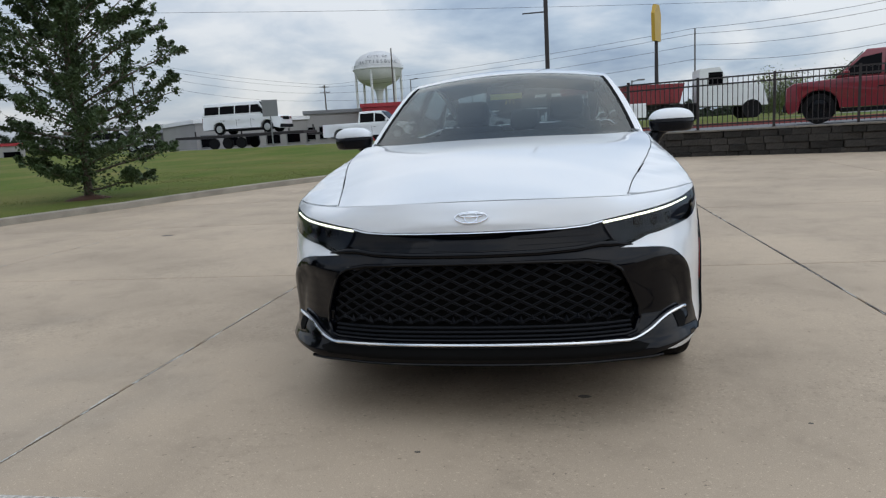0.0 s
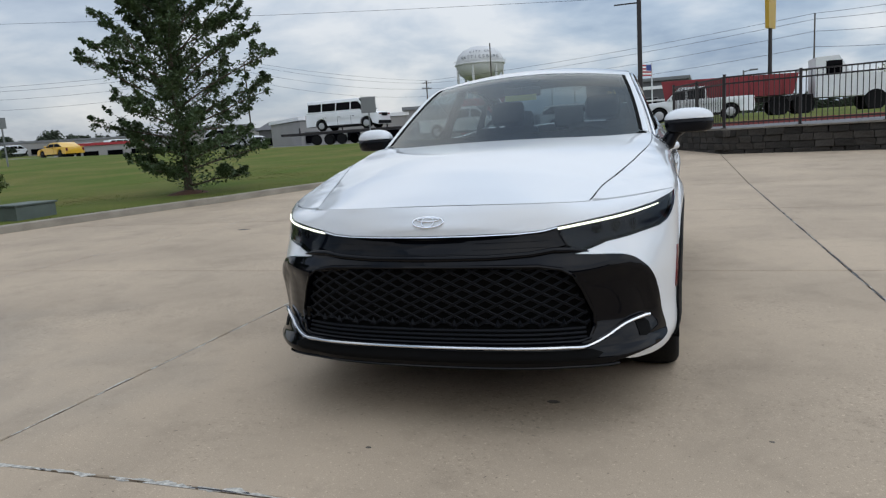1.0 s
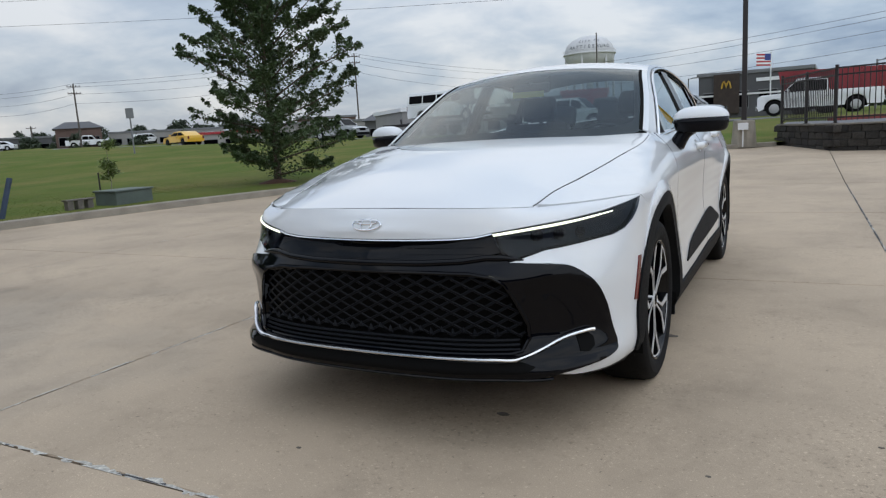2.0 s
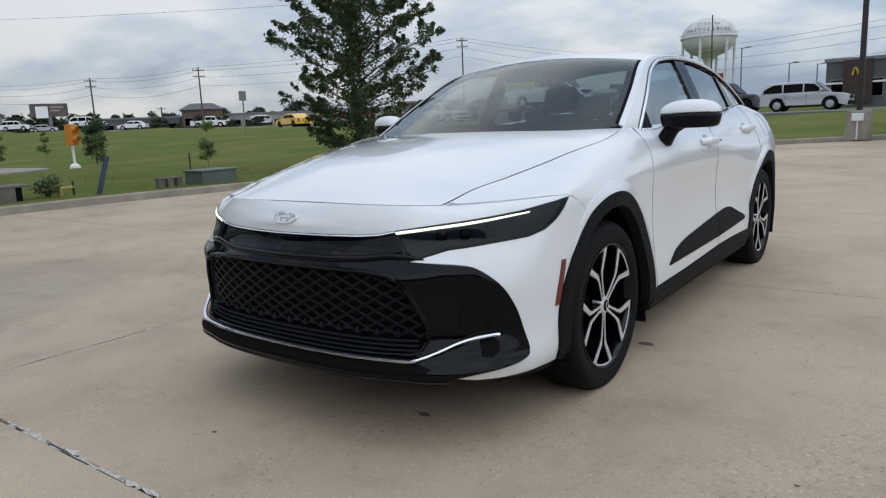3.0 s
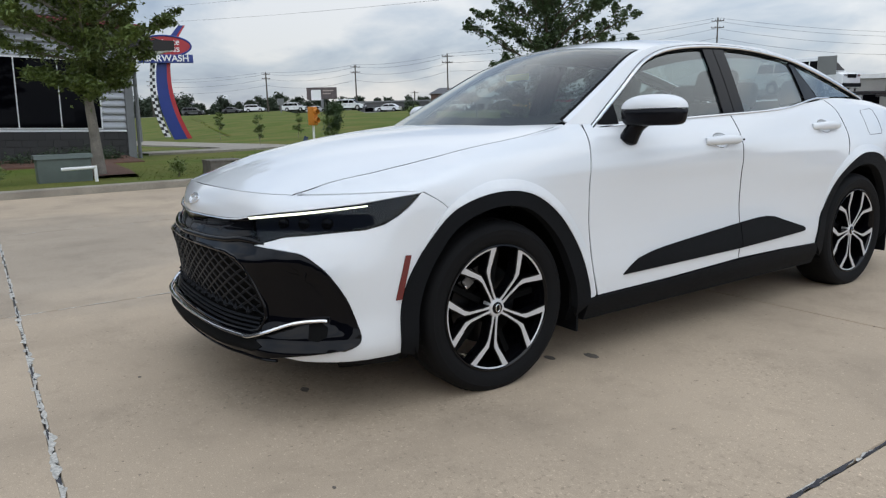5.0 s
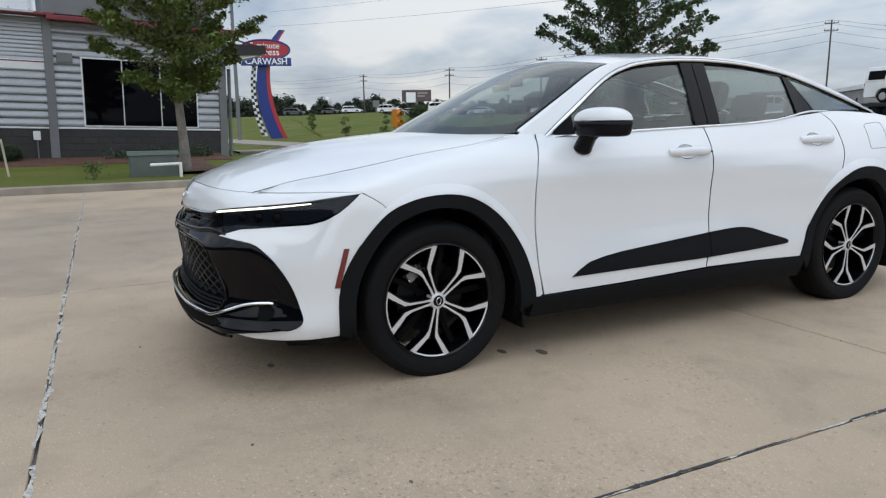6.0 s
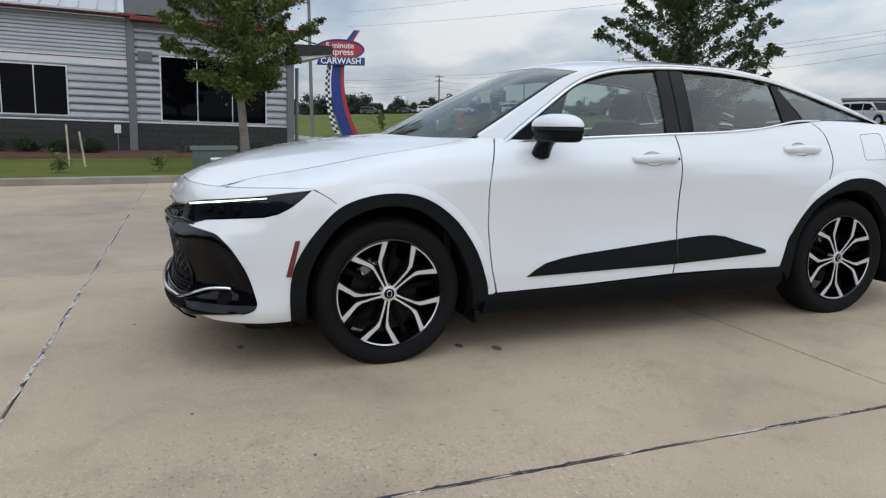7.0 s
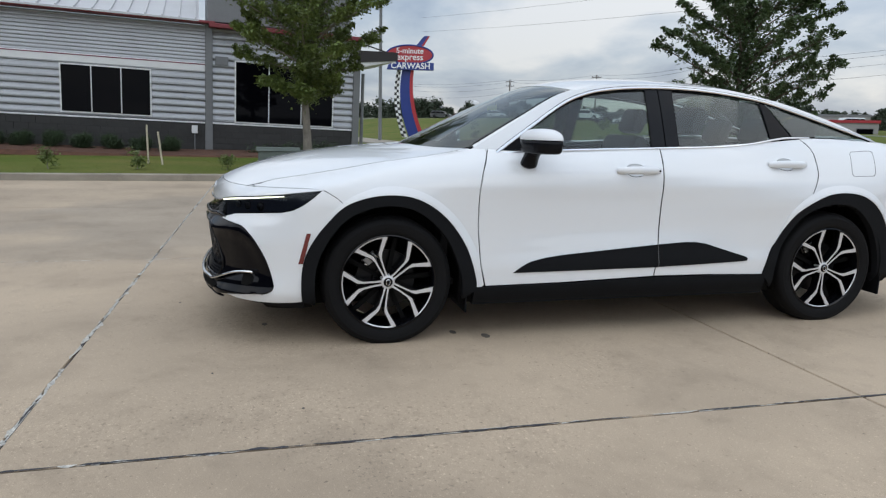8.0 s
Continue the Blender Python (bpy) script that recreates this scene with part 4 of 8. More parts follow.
def cup_line(s0, z):
    return [(s0 + 0.060 + 0.125 * (0.5 - 0.5 * math.cos(a)), z + 0.034 * math.sin(a)) for a in np.linspace(0, 2 * math.pi, 25)[:-1]]


HANDLES = ((2.945, 3.222, 0.972), (3.995, 4.262, 1.014))
CUP_F, CUP_R = cup_line(HANDLES[0][0], HANDLES[0][2]), cup_line(HANDLES[1][0], HANDLES[1][2])
# white bumper corners, wings, doors, quarters
low_white = [(1.149, 0.262), (1.12, 0.257), (1.032, 0.252), (0.908, 0.253), (0.791, 0.262), (0.705, 0.279)]
i_cut = min(range(len(ARCH_F)), key=lambda i: abs(ARCH_F[i][0] - 1.375))
corner = HL_LOW[::-1][1:] + [(1.262, 0.857), (1.306, 0.834), (1.345, 0.808)] + ARCH_F[:i_cut + 1][::-1] + low_white[1:] + FASCIA_EDGE[::-1][1:]
both_sides("bumper_corner", corner, flank, PAINT, step=0.024, shrink=0.0013)
wing_top = [(s, top_z(s)) for s in np.linspace(0.736, 2.175, 72)]
wing = wing_top + DOOR_FRONT[1:-1] + [(2.15, 0.33), (2.125, 0.305)] + ARCH_F[i_cut:][::-1] + [(1.345, 0.809), (1.306, 0.835), (1.265, 0.860), (1.15, 0.863), (0.954, 0.859), (0.80, 0.857)]
both_sides("front_wing", wing, flank, PAINT, step=0.022, shrink=0.0014)
belt = lambda a, b: [(s, top_z(s)) for s in np.linspace(a, b, 30)]
sill_f, sill_r = [(2.64, 0.327), (2.3, 0.322), (2.157, 0.32)], [(3.96, 0.345), (3.6, 0.345), (3.215, 0.347)]
door_f = belt(2.19, 3.262) + DOOR_SPLIT[1:] + [(3.21, 0.346)] + sill_f + DOOR_FRONT[::-1][1:-1]
DOORS = both_sides("front_door", door_f, flank, PAINT, step=0.03, shrink=0.0042, holes=[CUP_F])
i_r = min(range(len(ARCH_R)), key=lambda i: abs(ARCH_R[i][0] - 4.262) + (ARCH_R[i][1] < 0.5))
door_r = belt(3.262, 4.30) + DOOR_REAR[1:] + ARCH_R[:i_r][::-1] + sill_r[1:] + DOOR_SPLIT[::-1][:-1]
REAR_DOORS = both_sides("rear_door", door_r, flank, PAINT, step=0.026, shrink=0.0042, holes=[CUP_R])
quarter = belt(4.30, W - 0.70) + [(W - 0.70, 0.75), (W - 0.80, 0.62), (W - 0.98, 0.55)] + ARCH_R[i_r:len(ARCH_R) - 8][::-1] + DOOR_REAR[::-1][:-1]
both_sides("rear_quarter", quarter, flank, PAINT, step=0.026, shrink=0.0024)
rear_low = ARCH_R[len(ARCH_R) - 8:]
both_sides("rear_bumper", [(W - 0.98, 0.545), (W - 0.80, 0.615), (W - 0.70, 0.74), (W, 0.74), (W, 0.30), (4.99, 0.30)] + rear_low[::-1], flank, PAINT, step=0.05)
both_sides("tail_lamp", [(W - 0.69, 0.95), (W, 0.95), (W, 0.87), (W - 0.69, 0.86)], seam(0.004), AMBER, step=0.05)
both_sides("boot_lid", [(W - 0.69, 1.095), (W, 1.095), (W, 0.745), (W - 0.69, 0.745)], flank, PAINT, step=0.05)

# black cladding: arches, sill, door inserts
for outer, inner in ((ARCH_F, ARCH_F_IN), (ARCH_R, ARCH_R_IN)):
    both_sides("arch_cladding", outer + inner[::-1], seam(0.010), PLASTIC, step=0.03, depth=0.045, label="grained black wheel arch cladding")
both_sides("sill_cladding", [(2.09, 0.318), (2.64, 0.322), (3.2, 0.340), (3.985, 0.340), (3.985, 0.215), (2.09, 0.215)], seam(0.008), PLASTIC, step=0.04, depth=0.05)
both_sides("bumper_cladding", [(0.86, 0.252), (0.908, 0.249), (1.032, 0.248), (1.15, 0.256), (1.15, 0.217), (1.03, 0.222), (0.92, 0.240)], seam(-0.006), PLASTIC, step=0.04, depth=0.03)
INSERT = [(2.319, 0.393), (2.37, 0.428), (2.426, 0.456), (2.52, 0.476), (2.635, 0.490), (3.236, 0.536), (3.236, 0.403), (2.70, 0.397)]
INSERT_R = [(3.242, 0.537), (3.40, 0.547), (3.486, 0.547), (3.56, 0.536), (3.62, 0.517), (3.72, 0.487), (3.83, 0.455), (3.852, 0.443), (3.846, 0.428), (3.80, 0.424), (3.5, 0.412), (3.242, 0.404)]
for doors, line in ((DOORS, INSERT), (REAR_DOORS, INSERT_R)):
    for d, m in zip(doors, (False, True)):
        panel("door_insert", line, seam(0.007), PLASTIC, d, step=0.04, depth=0.010, label="grained black lower door insert", mirror=m)
both_sides("side_marker", [(1.178, 0.632), (1.200, 0.632), (1.158, 0.470), (1.134, 0.469)], seam(0.005), AMBER, step=0.03, depth=0.008, label="amber red side marker")
# fuel flap: only its gap's shade, drawn as a dark tube on the panel
fuel = [(4.646, 1.085), (4.665, 1.097), (4.835, 1.106), (4.85, 1.095), (4.80, 0.965), (4.78, 0.948), (4.62, 0.947), (4.607, 0.962)]
part("fuel_flap", tube([flank(s, z, 0.0002) for s, z in resample(fuel + fuel[:1], 0.02)][:-1], 0.0013, 5, closed=True), GAP, car)

# dark tubes drawn as the gap shade between the doors and their neighbours
for line in (DOOR_FRONT, DOOR_SPLIT, DOOR_REAR):
    for k in (1, -1):
        part("shut_line", tube([(p[0] * k, p[1], p[2]) for p in (flank(s, z, -0.0015) for s, z in resample([tuple(q) for q in catmull(line, 5)], 0.02))], 0.0021, 5), GAP, car)

# roof, screens and side windows
WIN_TOP = [tuple(p) for p in catmull([(0.625, 1.056), (0.73, 1.130), (0.87, 1.223), (1.0, 1.308), (1.095, 1.361), (1.19, 1.398), (1.311, 1.428), (1.5, 1.450), (1.709, 1.459), (1.9, 1.457), (2.081, 1.447), (2.28, 1.425), (2.457, 1.397), (2.676, 1.342), (3.0, 1.255), (3.33, 1.172)], 4)]
BELT = [tuple(p) for p in catmull([(0.625, 1.056), (1.047, 1.080), (1.648, 1.100), (2.0, 1.112), (2.171, 1.122), (2.30, 1.136), (2.41, 1.153), (2.52, 1.170), (2.64, 1.178), (3.0, 1.178), (3.33, 1.172)], 5)]


def win_z(line, y):
    return float(np.interp(y, [p[0] for p in line], [p[1] for p in line]))


def side_outline(y0, y1, top0=None, top1=None, n=16):
    a, b = y0 if top0 is None else top0, y1 if top1 is None else top1
    up = [(y, win_z(WIN_TOP, y) - 0.012) for y in np.linspace(a, b, n)]
    down = [(y, win_z(BELT, y) + 0.006) for y in np.linspace(y1, y0, n)]
    return up + down


rail_line = [(y, rail(y)[1]) for y in np.linspace(0.46, 3.50, 70)]
lower_line = [(y, z + 0.003) for y, z in WIN_TOP[2:]]
frame_line = rail_line + [(3.50, 1.15), (3.38, 1.165)] + lower_line[::-1] + [(0.58, 1.045), (0.50, 1.035)]
both_sides("roof_rail", frame_line, tumble, PAINT, step=0.03, depth=0.01)
for m, doors_f, doors_r in ((False, DOORS[0], REAR_DOORS[0]), (True, DOORS[1], REAR_DOORS[1])):
    panel("door_glass", side_outline(0.70, 1.60, 0.70, 1.62), lambda y, z: tumble(y, z, -0.012), TINT, doors_f, step=0.06, depth=0.004, mirror=m, label="tinted side window")
    panel("mirror_sail", [(0.64, 1.067), (0.72, 1.118), (0.80, 1.168), (0.80, 1.074)], lambda y, z: tumble(y, z, 0.001), PLASTIC, doors_f, step=0.04, mirror=m)
    panel("pillar_trim", side_outline(1.60, 1.690, 1.615, 1.700, 4), lambda y, z: tumble(y, z, 0.0), GLOSS_BLACK, doors_f, step=0.05, mirror=m)
    panel("pillar_trim", side_outline(1.697, 1.785, 1.707, 1.80, 4), lambda y, z: tumble(y, z, 0.0), GLOSS_BLACK, doors_r, step=0.05, mirror=m)
    panel("door_glass", side_outline(1.785, 2.46, 1.80, 2.43), lambda y, z: tumble(y, z, -0.012), TINT, doors_r, step=0.06, depth=0.004, mirror=m, label="tinted side window")
    panel("pillar_trim", side_outline(2.46, 2.62, 2.43, 2.47, 5), lambda y, z: tumble(y, z, -0.002), GLOSS_BLACK, doors_r, step=0.05, mirror=m)
    panel("quarter_glass", [(2.485, 1.376), (2.676, 1.329), (2.85, 1.282), (3.0, 1.240), (3.15, 1.204), (3.24, 1.186), (2.64, 1.186)], lambda y, z: tumble(y, z, -0.006), TINT, car, step=0.05, mirror=m, label="dark rear quarter glass")
    k = -1 if m else 1
    part("window_strip", tube([(p[0] * k, p[1], p[2]) for p in (tumble(y, z, 0.004) for y, z in resample(BELT[:-8], 0.04))], 0.0065, 6), CHROME, car, "bright window strip", True)
    part("window_strip", tube([(p[0] * k, p[1], p[2]) for p in (tumble(y, z + 0.003, 0.006) for y, z in resample(WIN_TOP, 0.04))], 0.0088, 8), CHROME, car, "bright window strip", True)
    part("window_seal", tube([(p[0] * k, p[1], p[2]) for p in (tumble(y, z - 0.009, 0.0) for y, z in resample(WIN_TOP, 0.04))], 0.0036, 6), GAP, car)
    part("window_seal", tube([(p[0] * k, p[1], p[2]) for p in (tumble(y, z + 0.014, 0.003) for y, z in resample(WIN_TOP, 0.04))], 0.0012, 6), GAP, car)


def edge_x(y, inset):
    return rail(y)[0] - inset


ys = np.linspace(0.52, 1.13, 14)
base = [(0.735, 0.505), (0.66, 0.415), (0.55, 0.335), (0.40, 0.270), (0.2, 0.225), (0, 0.212)]
head = [(0.585, 1.130), (0.45, 1.105), (0.3, 1.088), (0.15, 1.078), (0, 1.075)]
half = [(edge_x(y, 0.040), y) for y in ys] + head[1:]
screen = half + [(-x, y) for x, y in half[::-1][1:]] + [(-x, y) for x, y in base] + base[::-1][1:]
glass_ob = panel("windscreen", screen, lambda x, y: upper(x, y, -0.004), CLEAR, car, step=0.06, depth=0.004, label="clear windscreen with dark edge band")
inner_half = [(edge_x(y, 0.078), y) for y in np.linspace(0.56, 1.04, 12)] + [(0.50, 1.055), (0.3, 1.038), (0.10, 1.03), (0.09, 0.955), (0, 0.955)]
inner_base = [(0.665, 0.565), (0.64, 0.520), (0.55, 0.440), (0.40, 0.370), (0.2, 0.325), (0, 0.312)]
hole = inner_half + [(-x, y) for x, y in inner_half[::-1][1:]] + [(-x, y) for x, y in inner_base] + inner_base[::-1][1:]
panel("edge_band", screen, lambda x, y: upper(x, y, -0.009), GAP, glass_ob, step=0.05, holes=[hole], depth=0)
ys2 = np.linspace(0.50, 1.135, 16)
both_sides("windscreen_pillar", [(edge_x(y, 0.028), y) for y in ys2] + [(edge_x(y, 0.0), y) for y in ys2[::-1]], upper, PAINT, step=0.03, depth=0.008)
both_sides("screen_seal", [(edge_x(y, 0.046), y) for y in ys2] + [(edge_x(y, 0.027), y) for y in ys2[::-1]], lambda x, y: upper(x, y, -0.001), GAP, step=0.03, depth=0.004)
yr = np.linspace(1.14, 2.46, 24)
rh = [(0, 1.08), (0.15, 1.083), (0.3, 1.093), (0.45, 1.11), (0.585, 1.136)] + [(edge_x(y, 0.0), y) for y in yr] + [(0.4, 2.44), (0, 2.42)]
panel("roof_panel", rh + [(-x, y) for x, y in rh[::-1] if x > 0], upper, PAINT, car, step=0.045)
panel("roof_lining", [(x * 0.97, y) for x, y in rh] + [(-x * 0.97, y) for x, y in rh[::-1] if x > 0], lambda x, y: upper(x, y, -0.035), CABIN, car, step=0.1, depth=0)
yb = np.linspace(2.47, 3.42, 16)
gl = [(0, 2.43), (0.4, 2.45)] + [(edge_x(y, 0.075), y) for y in yb] + [(0.4, 3.44), (0, 3.46)]
panel("rear_window", gl + [(-x, y) for x, y in gl[::-1] if x > 0], lambda x, y: upper(x, y, -0.004), CLEAR, car, step=0.08, depth=0.004)
both_sides("rear_pillar", [(edge_x(y, 0.07), y) for y in yb] + [(edge_x(y, 0.0), y) for y in yb[::-1]], upper, PAINT, step=0.05, depth=0.01)
dk = [(0, 3.465), (0.4, 3.445), (0.53, 3.43), (0.60, 3.44), (0.66, 3.62), (0.62, 3.80), (0.4, 3.88), (0, 3.91)]
panel("boot_top", dk + [(-x, y) for x, y in dk[::-1] if x > 0], upper, PAINT, car, step=0.06)
bf = [(p[0], p[1] + 0.0012) for p in NOSE_EDGE[:-1:2]] + [(HOOD_EDGE_X(y), y) for y in np.linspace(NOSE_EDGE[-1][1] + 0.004, 0.40, 48)] + [(0.755, 0.475), (0.66, 0.395), (0.55, 0.318), (0.40, 0.255), (0.2, 0.210), (0, 0.197)]
panel("bonnet", bf + [(-x, y) for x, y in bf[::-1] if x > 0], hood_skin, PAINT, car, step=0.035, shrink=0.0012)
fl = [(x * 1.016, (y + 0.25) * 1.012 - 0.25) for x, y in bf]
panel("bonnet_flange", fl + [(-x, y) for x, y in fl[::-1] if x > 0], lambda x, y: hood_skin(x, y, -0.006), PAINT, car, step=0.06, depth=0)
# a thin dark tube draws the shade in the gap round the bonnet
shut = resample([(x * 1.002, y) for x, y in bf[:-6]], 0.025)
shut = [(-x, y) for x, y in shut[::-1] if x > 1e-4] + shut
shut_z = lambda x, y: max(hood_skin(x, y)[2], float(np.interp(y, WING_EDGE[:, 1], WING_EDGE[:, 2])) if y > -0.70 else 0.0)
part("shut_line", tube([(x, y, shut_z(x, y) - 0.0022) for x, y in shut], 0.0013, 5), GAP, car)
cw = [(0.76, 0.52), (0.66, 0.43), (0.5, 0.33), (0.3, 0.26), (0, 0.23)]
cw2 = [(0, 0.17), (0.3, 0.2), (0.5, 0.28), (0.66, 0.37), (0.77, 0.45)]
panel("cowl", cw + cw2 + [(-x, y) for x, y in cw2[::-1] if x > 0] + [(-x, y) for x, y in cw[::-1][1:]], lambda x, y: hood_skin(x, y, -0.03), PLASTIC, car, step=0.08, depth=0)

# emblem on the nose: a plain oval with an inner oval
def oval(a, b, z0, s0=0.0, n=28):
    return [flank(s0 + a * math.cos(2 * math.pi * k / n), z0 + b * math.sin(2 * math.pi * k / n), 0.004) for k in range(n)]


emblem = part("emblem", tube(oval(0.062, 0.020, 0.815), 0.0030, 6, closed=True), CHROME, car, "chrome oval emblem", True)
part("inner_oval", tube(oval(0.024, 0.018, 0.815), 0.0026, 6, closed=True), CHROME, emblem)
part("upper_oval", tube(oval(0.044, 0.007, 0.823), 0.0026, 6, closed=True), CHROME, emblem)

# door handles over their cups
for doors, (s0, s1, z), cup in ((DOORS, HANDLES[0], CUP_F), (REAR_DOORS, HANDLES[1], CUP_R)):
    def bowl(s, q, s0=s0, z=z):
        r2 = min(1.0, ((s - s0 - 0.1225) / 0.0625) ** 2 + ((q - z) / 0.034) ** 2)
        return flank(s, q, -0.022 * (1 - r2) ** 0.6)
    for d, k in zip(doors, (1, -1)):
        pts = []
        for i in range(17):
            u = i / 16
            lift = 0.034 * min(1.0, 6 * min(u, 1 - u) + 0.1) - 0.002
            p = flank(s0 + (s1 - s0) * u, z + 0.003 * math.sin(math.pi * u), lift)
            pts.append((p[0] * k, p[1], p[2]))
        part("handle", tube(pts, [0.009 + 0.0085 * math.sin(math.pi * min(1, max(0, (i + 1) / 18))) ** 0.4 for i in range(17)], 12, flat=1.35), PAINT, d, "body-coloured pull handle", True)
        panel("handle_cup", [(s0 + 0.1225 + (a - s0 - 0.1225) * 1.03, z + (b - z) * 1.03) for a, b in cup], lambda s, q: bowl(s, q) - 0.0012 * np.array((1, 0, 0)), PAINT, d, step=0.012, depth=0, mirror=k < 0)
p = flank(HANDLES[0][1] - 0.022, HANDLES[0][2], 0.034)
part("key_hole", lathe([(0, 0.004), (0.005, 0.004), (0.006, 0.0)], 12, pose(p[0] + 0.008, p[1], p[2], 0, 90, 0)), GAP, DOORS[0])


# mirrors
def door_mirror(k):
    """A flat-split housing: domed cap above, black box below, on a short leaning arm."""
    cx, cy, zs = 0.966, 0.822, 1.137

    def ring(z, grow, n=44):
        out = []
        for i in range(n):
            a = 2 * math.pi * i / n
            ca, sa = math.cos(a), math.sin(a)
            ex = 0.132 * abs(ca) ** 0.72 * (1 if ca > 0 else -1) * grow
            ey = (0.078 if sa < 0 else 0.064) * abs(sa) ** (0.85 if sa < 0 else 0.5) * (1 if sa > 0 else -1) * grow
            ey *= 1 - 0.22 * max(0.0, ca) ** 2
            out.append(((cx + ex + 0.02 * ey) * k, cy + ey + 0.30 * ex, z))
        return out

    def shell(levels):
        verts, faces = [], []
        n = len(ring(0, 1))
        for z, g in levels:
            verts += ring(z, g)
        for a in range(len(levels) - 1):
            for b in range(n):
                q = (a * n + b, a * n + (b + 1) % n, (a + 1) * n + (b + 1) % n, (a + 1) * n + b)
                faces.append(q if k > 0 else q[::-1])
        last = [(len(levels) - 1) * n + b for b in range(n)]
        faces.append(last if k > 0 else last[::-1])
        return verts, faces
    arm = part("mirror", tube([(0.838 * k, 0.795, 0.985), (0.846 * k, 0.797, 1.0), (0.862 * k, 0.80, 1.03), (0.885 * k, 0.805, 1.065), (0.92 * k, 0.81, 1.095)], [0.034, 0.052, 0.049, 0.046, 0.05], 14, flat=0.8), MIRROR_BLACK, car, "door mirror with white cap and black base", True)
    v, f = shell([(zs + 0.0625 * math.sin(u) ** 0.92, max(0.03, math.cos(u) ** 0.78)) for u in np.linspace(0.02, math.pi / 2 - 0.01, 14)])
    mesh_object("mirror_cap", v, f, PAINT, arm, "white mirror cap", True)
    low = [(zs - 0.003, 0.93), (zs - 0.0035, 0.985), (zs - 0.02, 0.995), (zs - 0.045, 0.97), (zs - 0.060, 0.93), (zs - 0.069, 0.86), (zs - 0.0735, 0.70)]
    v, f = shell(low)
    mesh_object("mirror_base", v, [q[::-1] for q in f], MIRROR_BLACK, arm, "gloss black mirror base", True)
    glass_m = Matrix.Diagonal((k, 1, 1, 1)) @ Matrix.Translation((cx, cy + 0.056, 1.132)) @ Matrix.Rotation(math.atan(0.30), 4, "Z")
    part("mirror_glass", box(-0.098, -0.004, -0.05, 0.075, 0.004, 0.040, 0.02, glass_m), CHROME, arm)


door_mirror(1), door_mirror(-1)


# wheels
def wheel(x, y, k, phase):
    hub = root("wheel", pose(x, y, 0.354, 0, 90 * k, 0))
    hub.parent = car
    hub.matrix_basis = pose(x, y, 0.354, 0, 90 * k, 0)
    tagged(hub, "black alloy wheel with machined double spokes")
    tyre = [(0.262, -0.105), (0.290, -0.114), (0.320, -0.116), (0.341, -0.108), (0.352, -0.092), (0.359, -0.06), (0.3605, 0.0), (0.359, 0.06), (0.353, 0.085), (0.347, 0.098), (0.339, 0.106), (0.322, 0.1135), (0.318, 0.112), (0.306, 0.1155), (0.302, 0.1140), (0.290, 0.114), (0.275, 0.108), (0.262, 0.100)]
    part("tyre", lathe(tyre, 72), RUBBER, hub, "black rubber tyre", True)
    bm = bmesh.new()
    for i in range(72):
        for h in (-0.05, 0.0, 0.05):
            a = 2 * math.pi * (i + 0.3 * h / 0.05) / 72
            add_box(bm, 0.3550, -0.006, h - 0.014, 0.3600, 0.006, h + 0.016, 0, Matrix.Rotation(a, 4, "Z"))
    part("tread", bm, RUBBER, hub)
    part("rim", lathe([(0.262, 0.100), (0.264, 0.106), (0.258, 0.107), (0.252, 0.096), (0.245, 0.06), (0.235, 0.0), (0.240, -0.09), (0.262, -0.105)], 60), RIM_BLACK, hub, "gloss black rim barrel", True)
    part("rim_edge", lathe([(0.2535, 0.098), (0.2600, 0.1075), (0.2575, 0.1085), (0.2515, 0.100)], 72), RIM_BLACK, hub, smooth=True)
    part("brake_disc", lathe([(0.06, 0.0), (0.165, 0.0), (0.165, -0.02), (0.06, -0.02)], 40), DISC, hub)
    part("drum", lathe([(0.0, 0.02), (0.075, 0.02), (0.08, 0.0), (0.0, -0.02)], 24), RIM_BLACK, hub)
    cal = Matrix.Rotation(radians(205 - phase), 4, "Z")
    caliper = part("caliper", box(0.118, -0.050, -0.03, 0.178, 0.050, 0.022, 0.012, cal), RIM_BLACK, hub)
    part("caliper_bridge", box(0.126, -0.034, 0.0225, 0.170, 0.034, 0.034, 0.006, cal), CALIPER, caliper)
    for q in (-0.040, 0.030):
        part("caliper_bolt", box(0.134, q, 0.0225, 0.150, q + 0.010, 0.040, 0.003, cal), CHROME, caliper)

    def pt(r, a):
        return (r * math.cos(a), r * math.sin(a))
    for i in range(5):
        ax = radians(phase + 72 * i)
        for q in (1, -1):
            def arm_line(w, grow):
                rows = [(0.030, 0.30, 0.0068), (0.070, 0.148, 0.0047), (0.138, 0.120, 0.0060), (0.166, 0.150, 0.0112), (0.252, 0.345, 0.0148)]
                left, right = [], []
                for r, a, h in rows:
                    c = np.array(pt(r, ax + q * a))
                    t = np.array((-math.sin(ax + q * a), math.cos(ax + q * a)))
                    left.append(tuple(c + t * (h + grow) * w))
                    right.append(tuple(c - t * (h + grow) * w))
                return left + right[::-1]
            bm = bmesh.new()
            add_prism(bm, arm_line(1.0, 0.004), 0.035, 0.088)
            for v in bm.verts:
                r = v.co.xy.length
                v.co.z += 0.012 * (r - 0.05) / 0.2
            part("spoke", bm, RIM_BLACK, hub)
            bm = bmesh.new()
            add_prism(bm, arm_line(0.86, 0.0), 0.086, 0.0905)
            for v in bm.verts:
                r = v.co.xy.length
                v.co.z += 0.012 * (r - 0.05) / 0.2
            part("spoke_face", bm, MACHINED, hub, "bright machined spoke face")
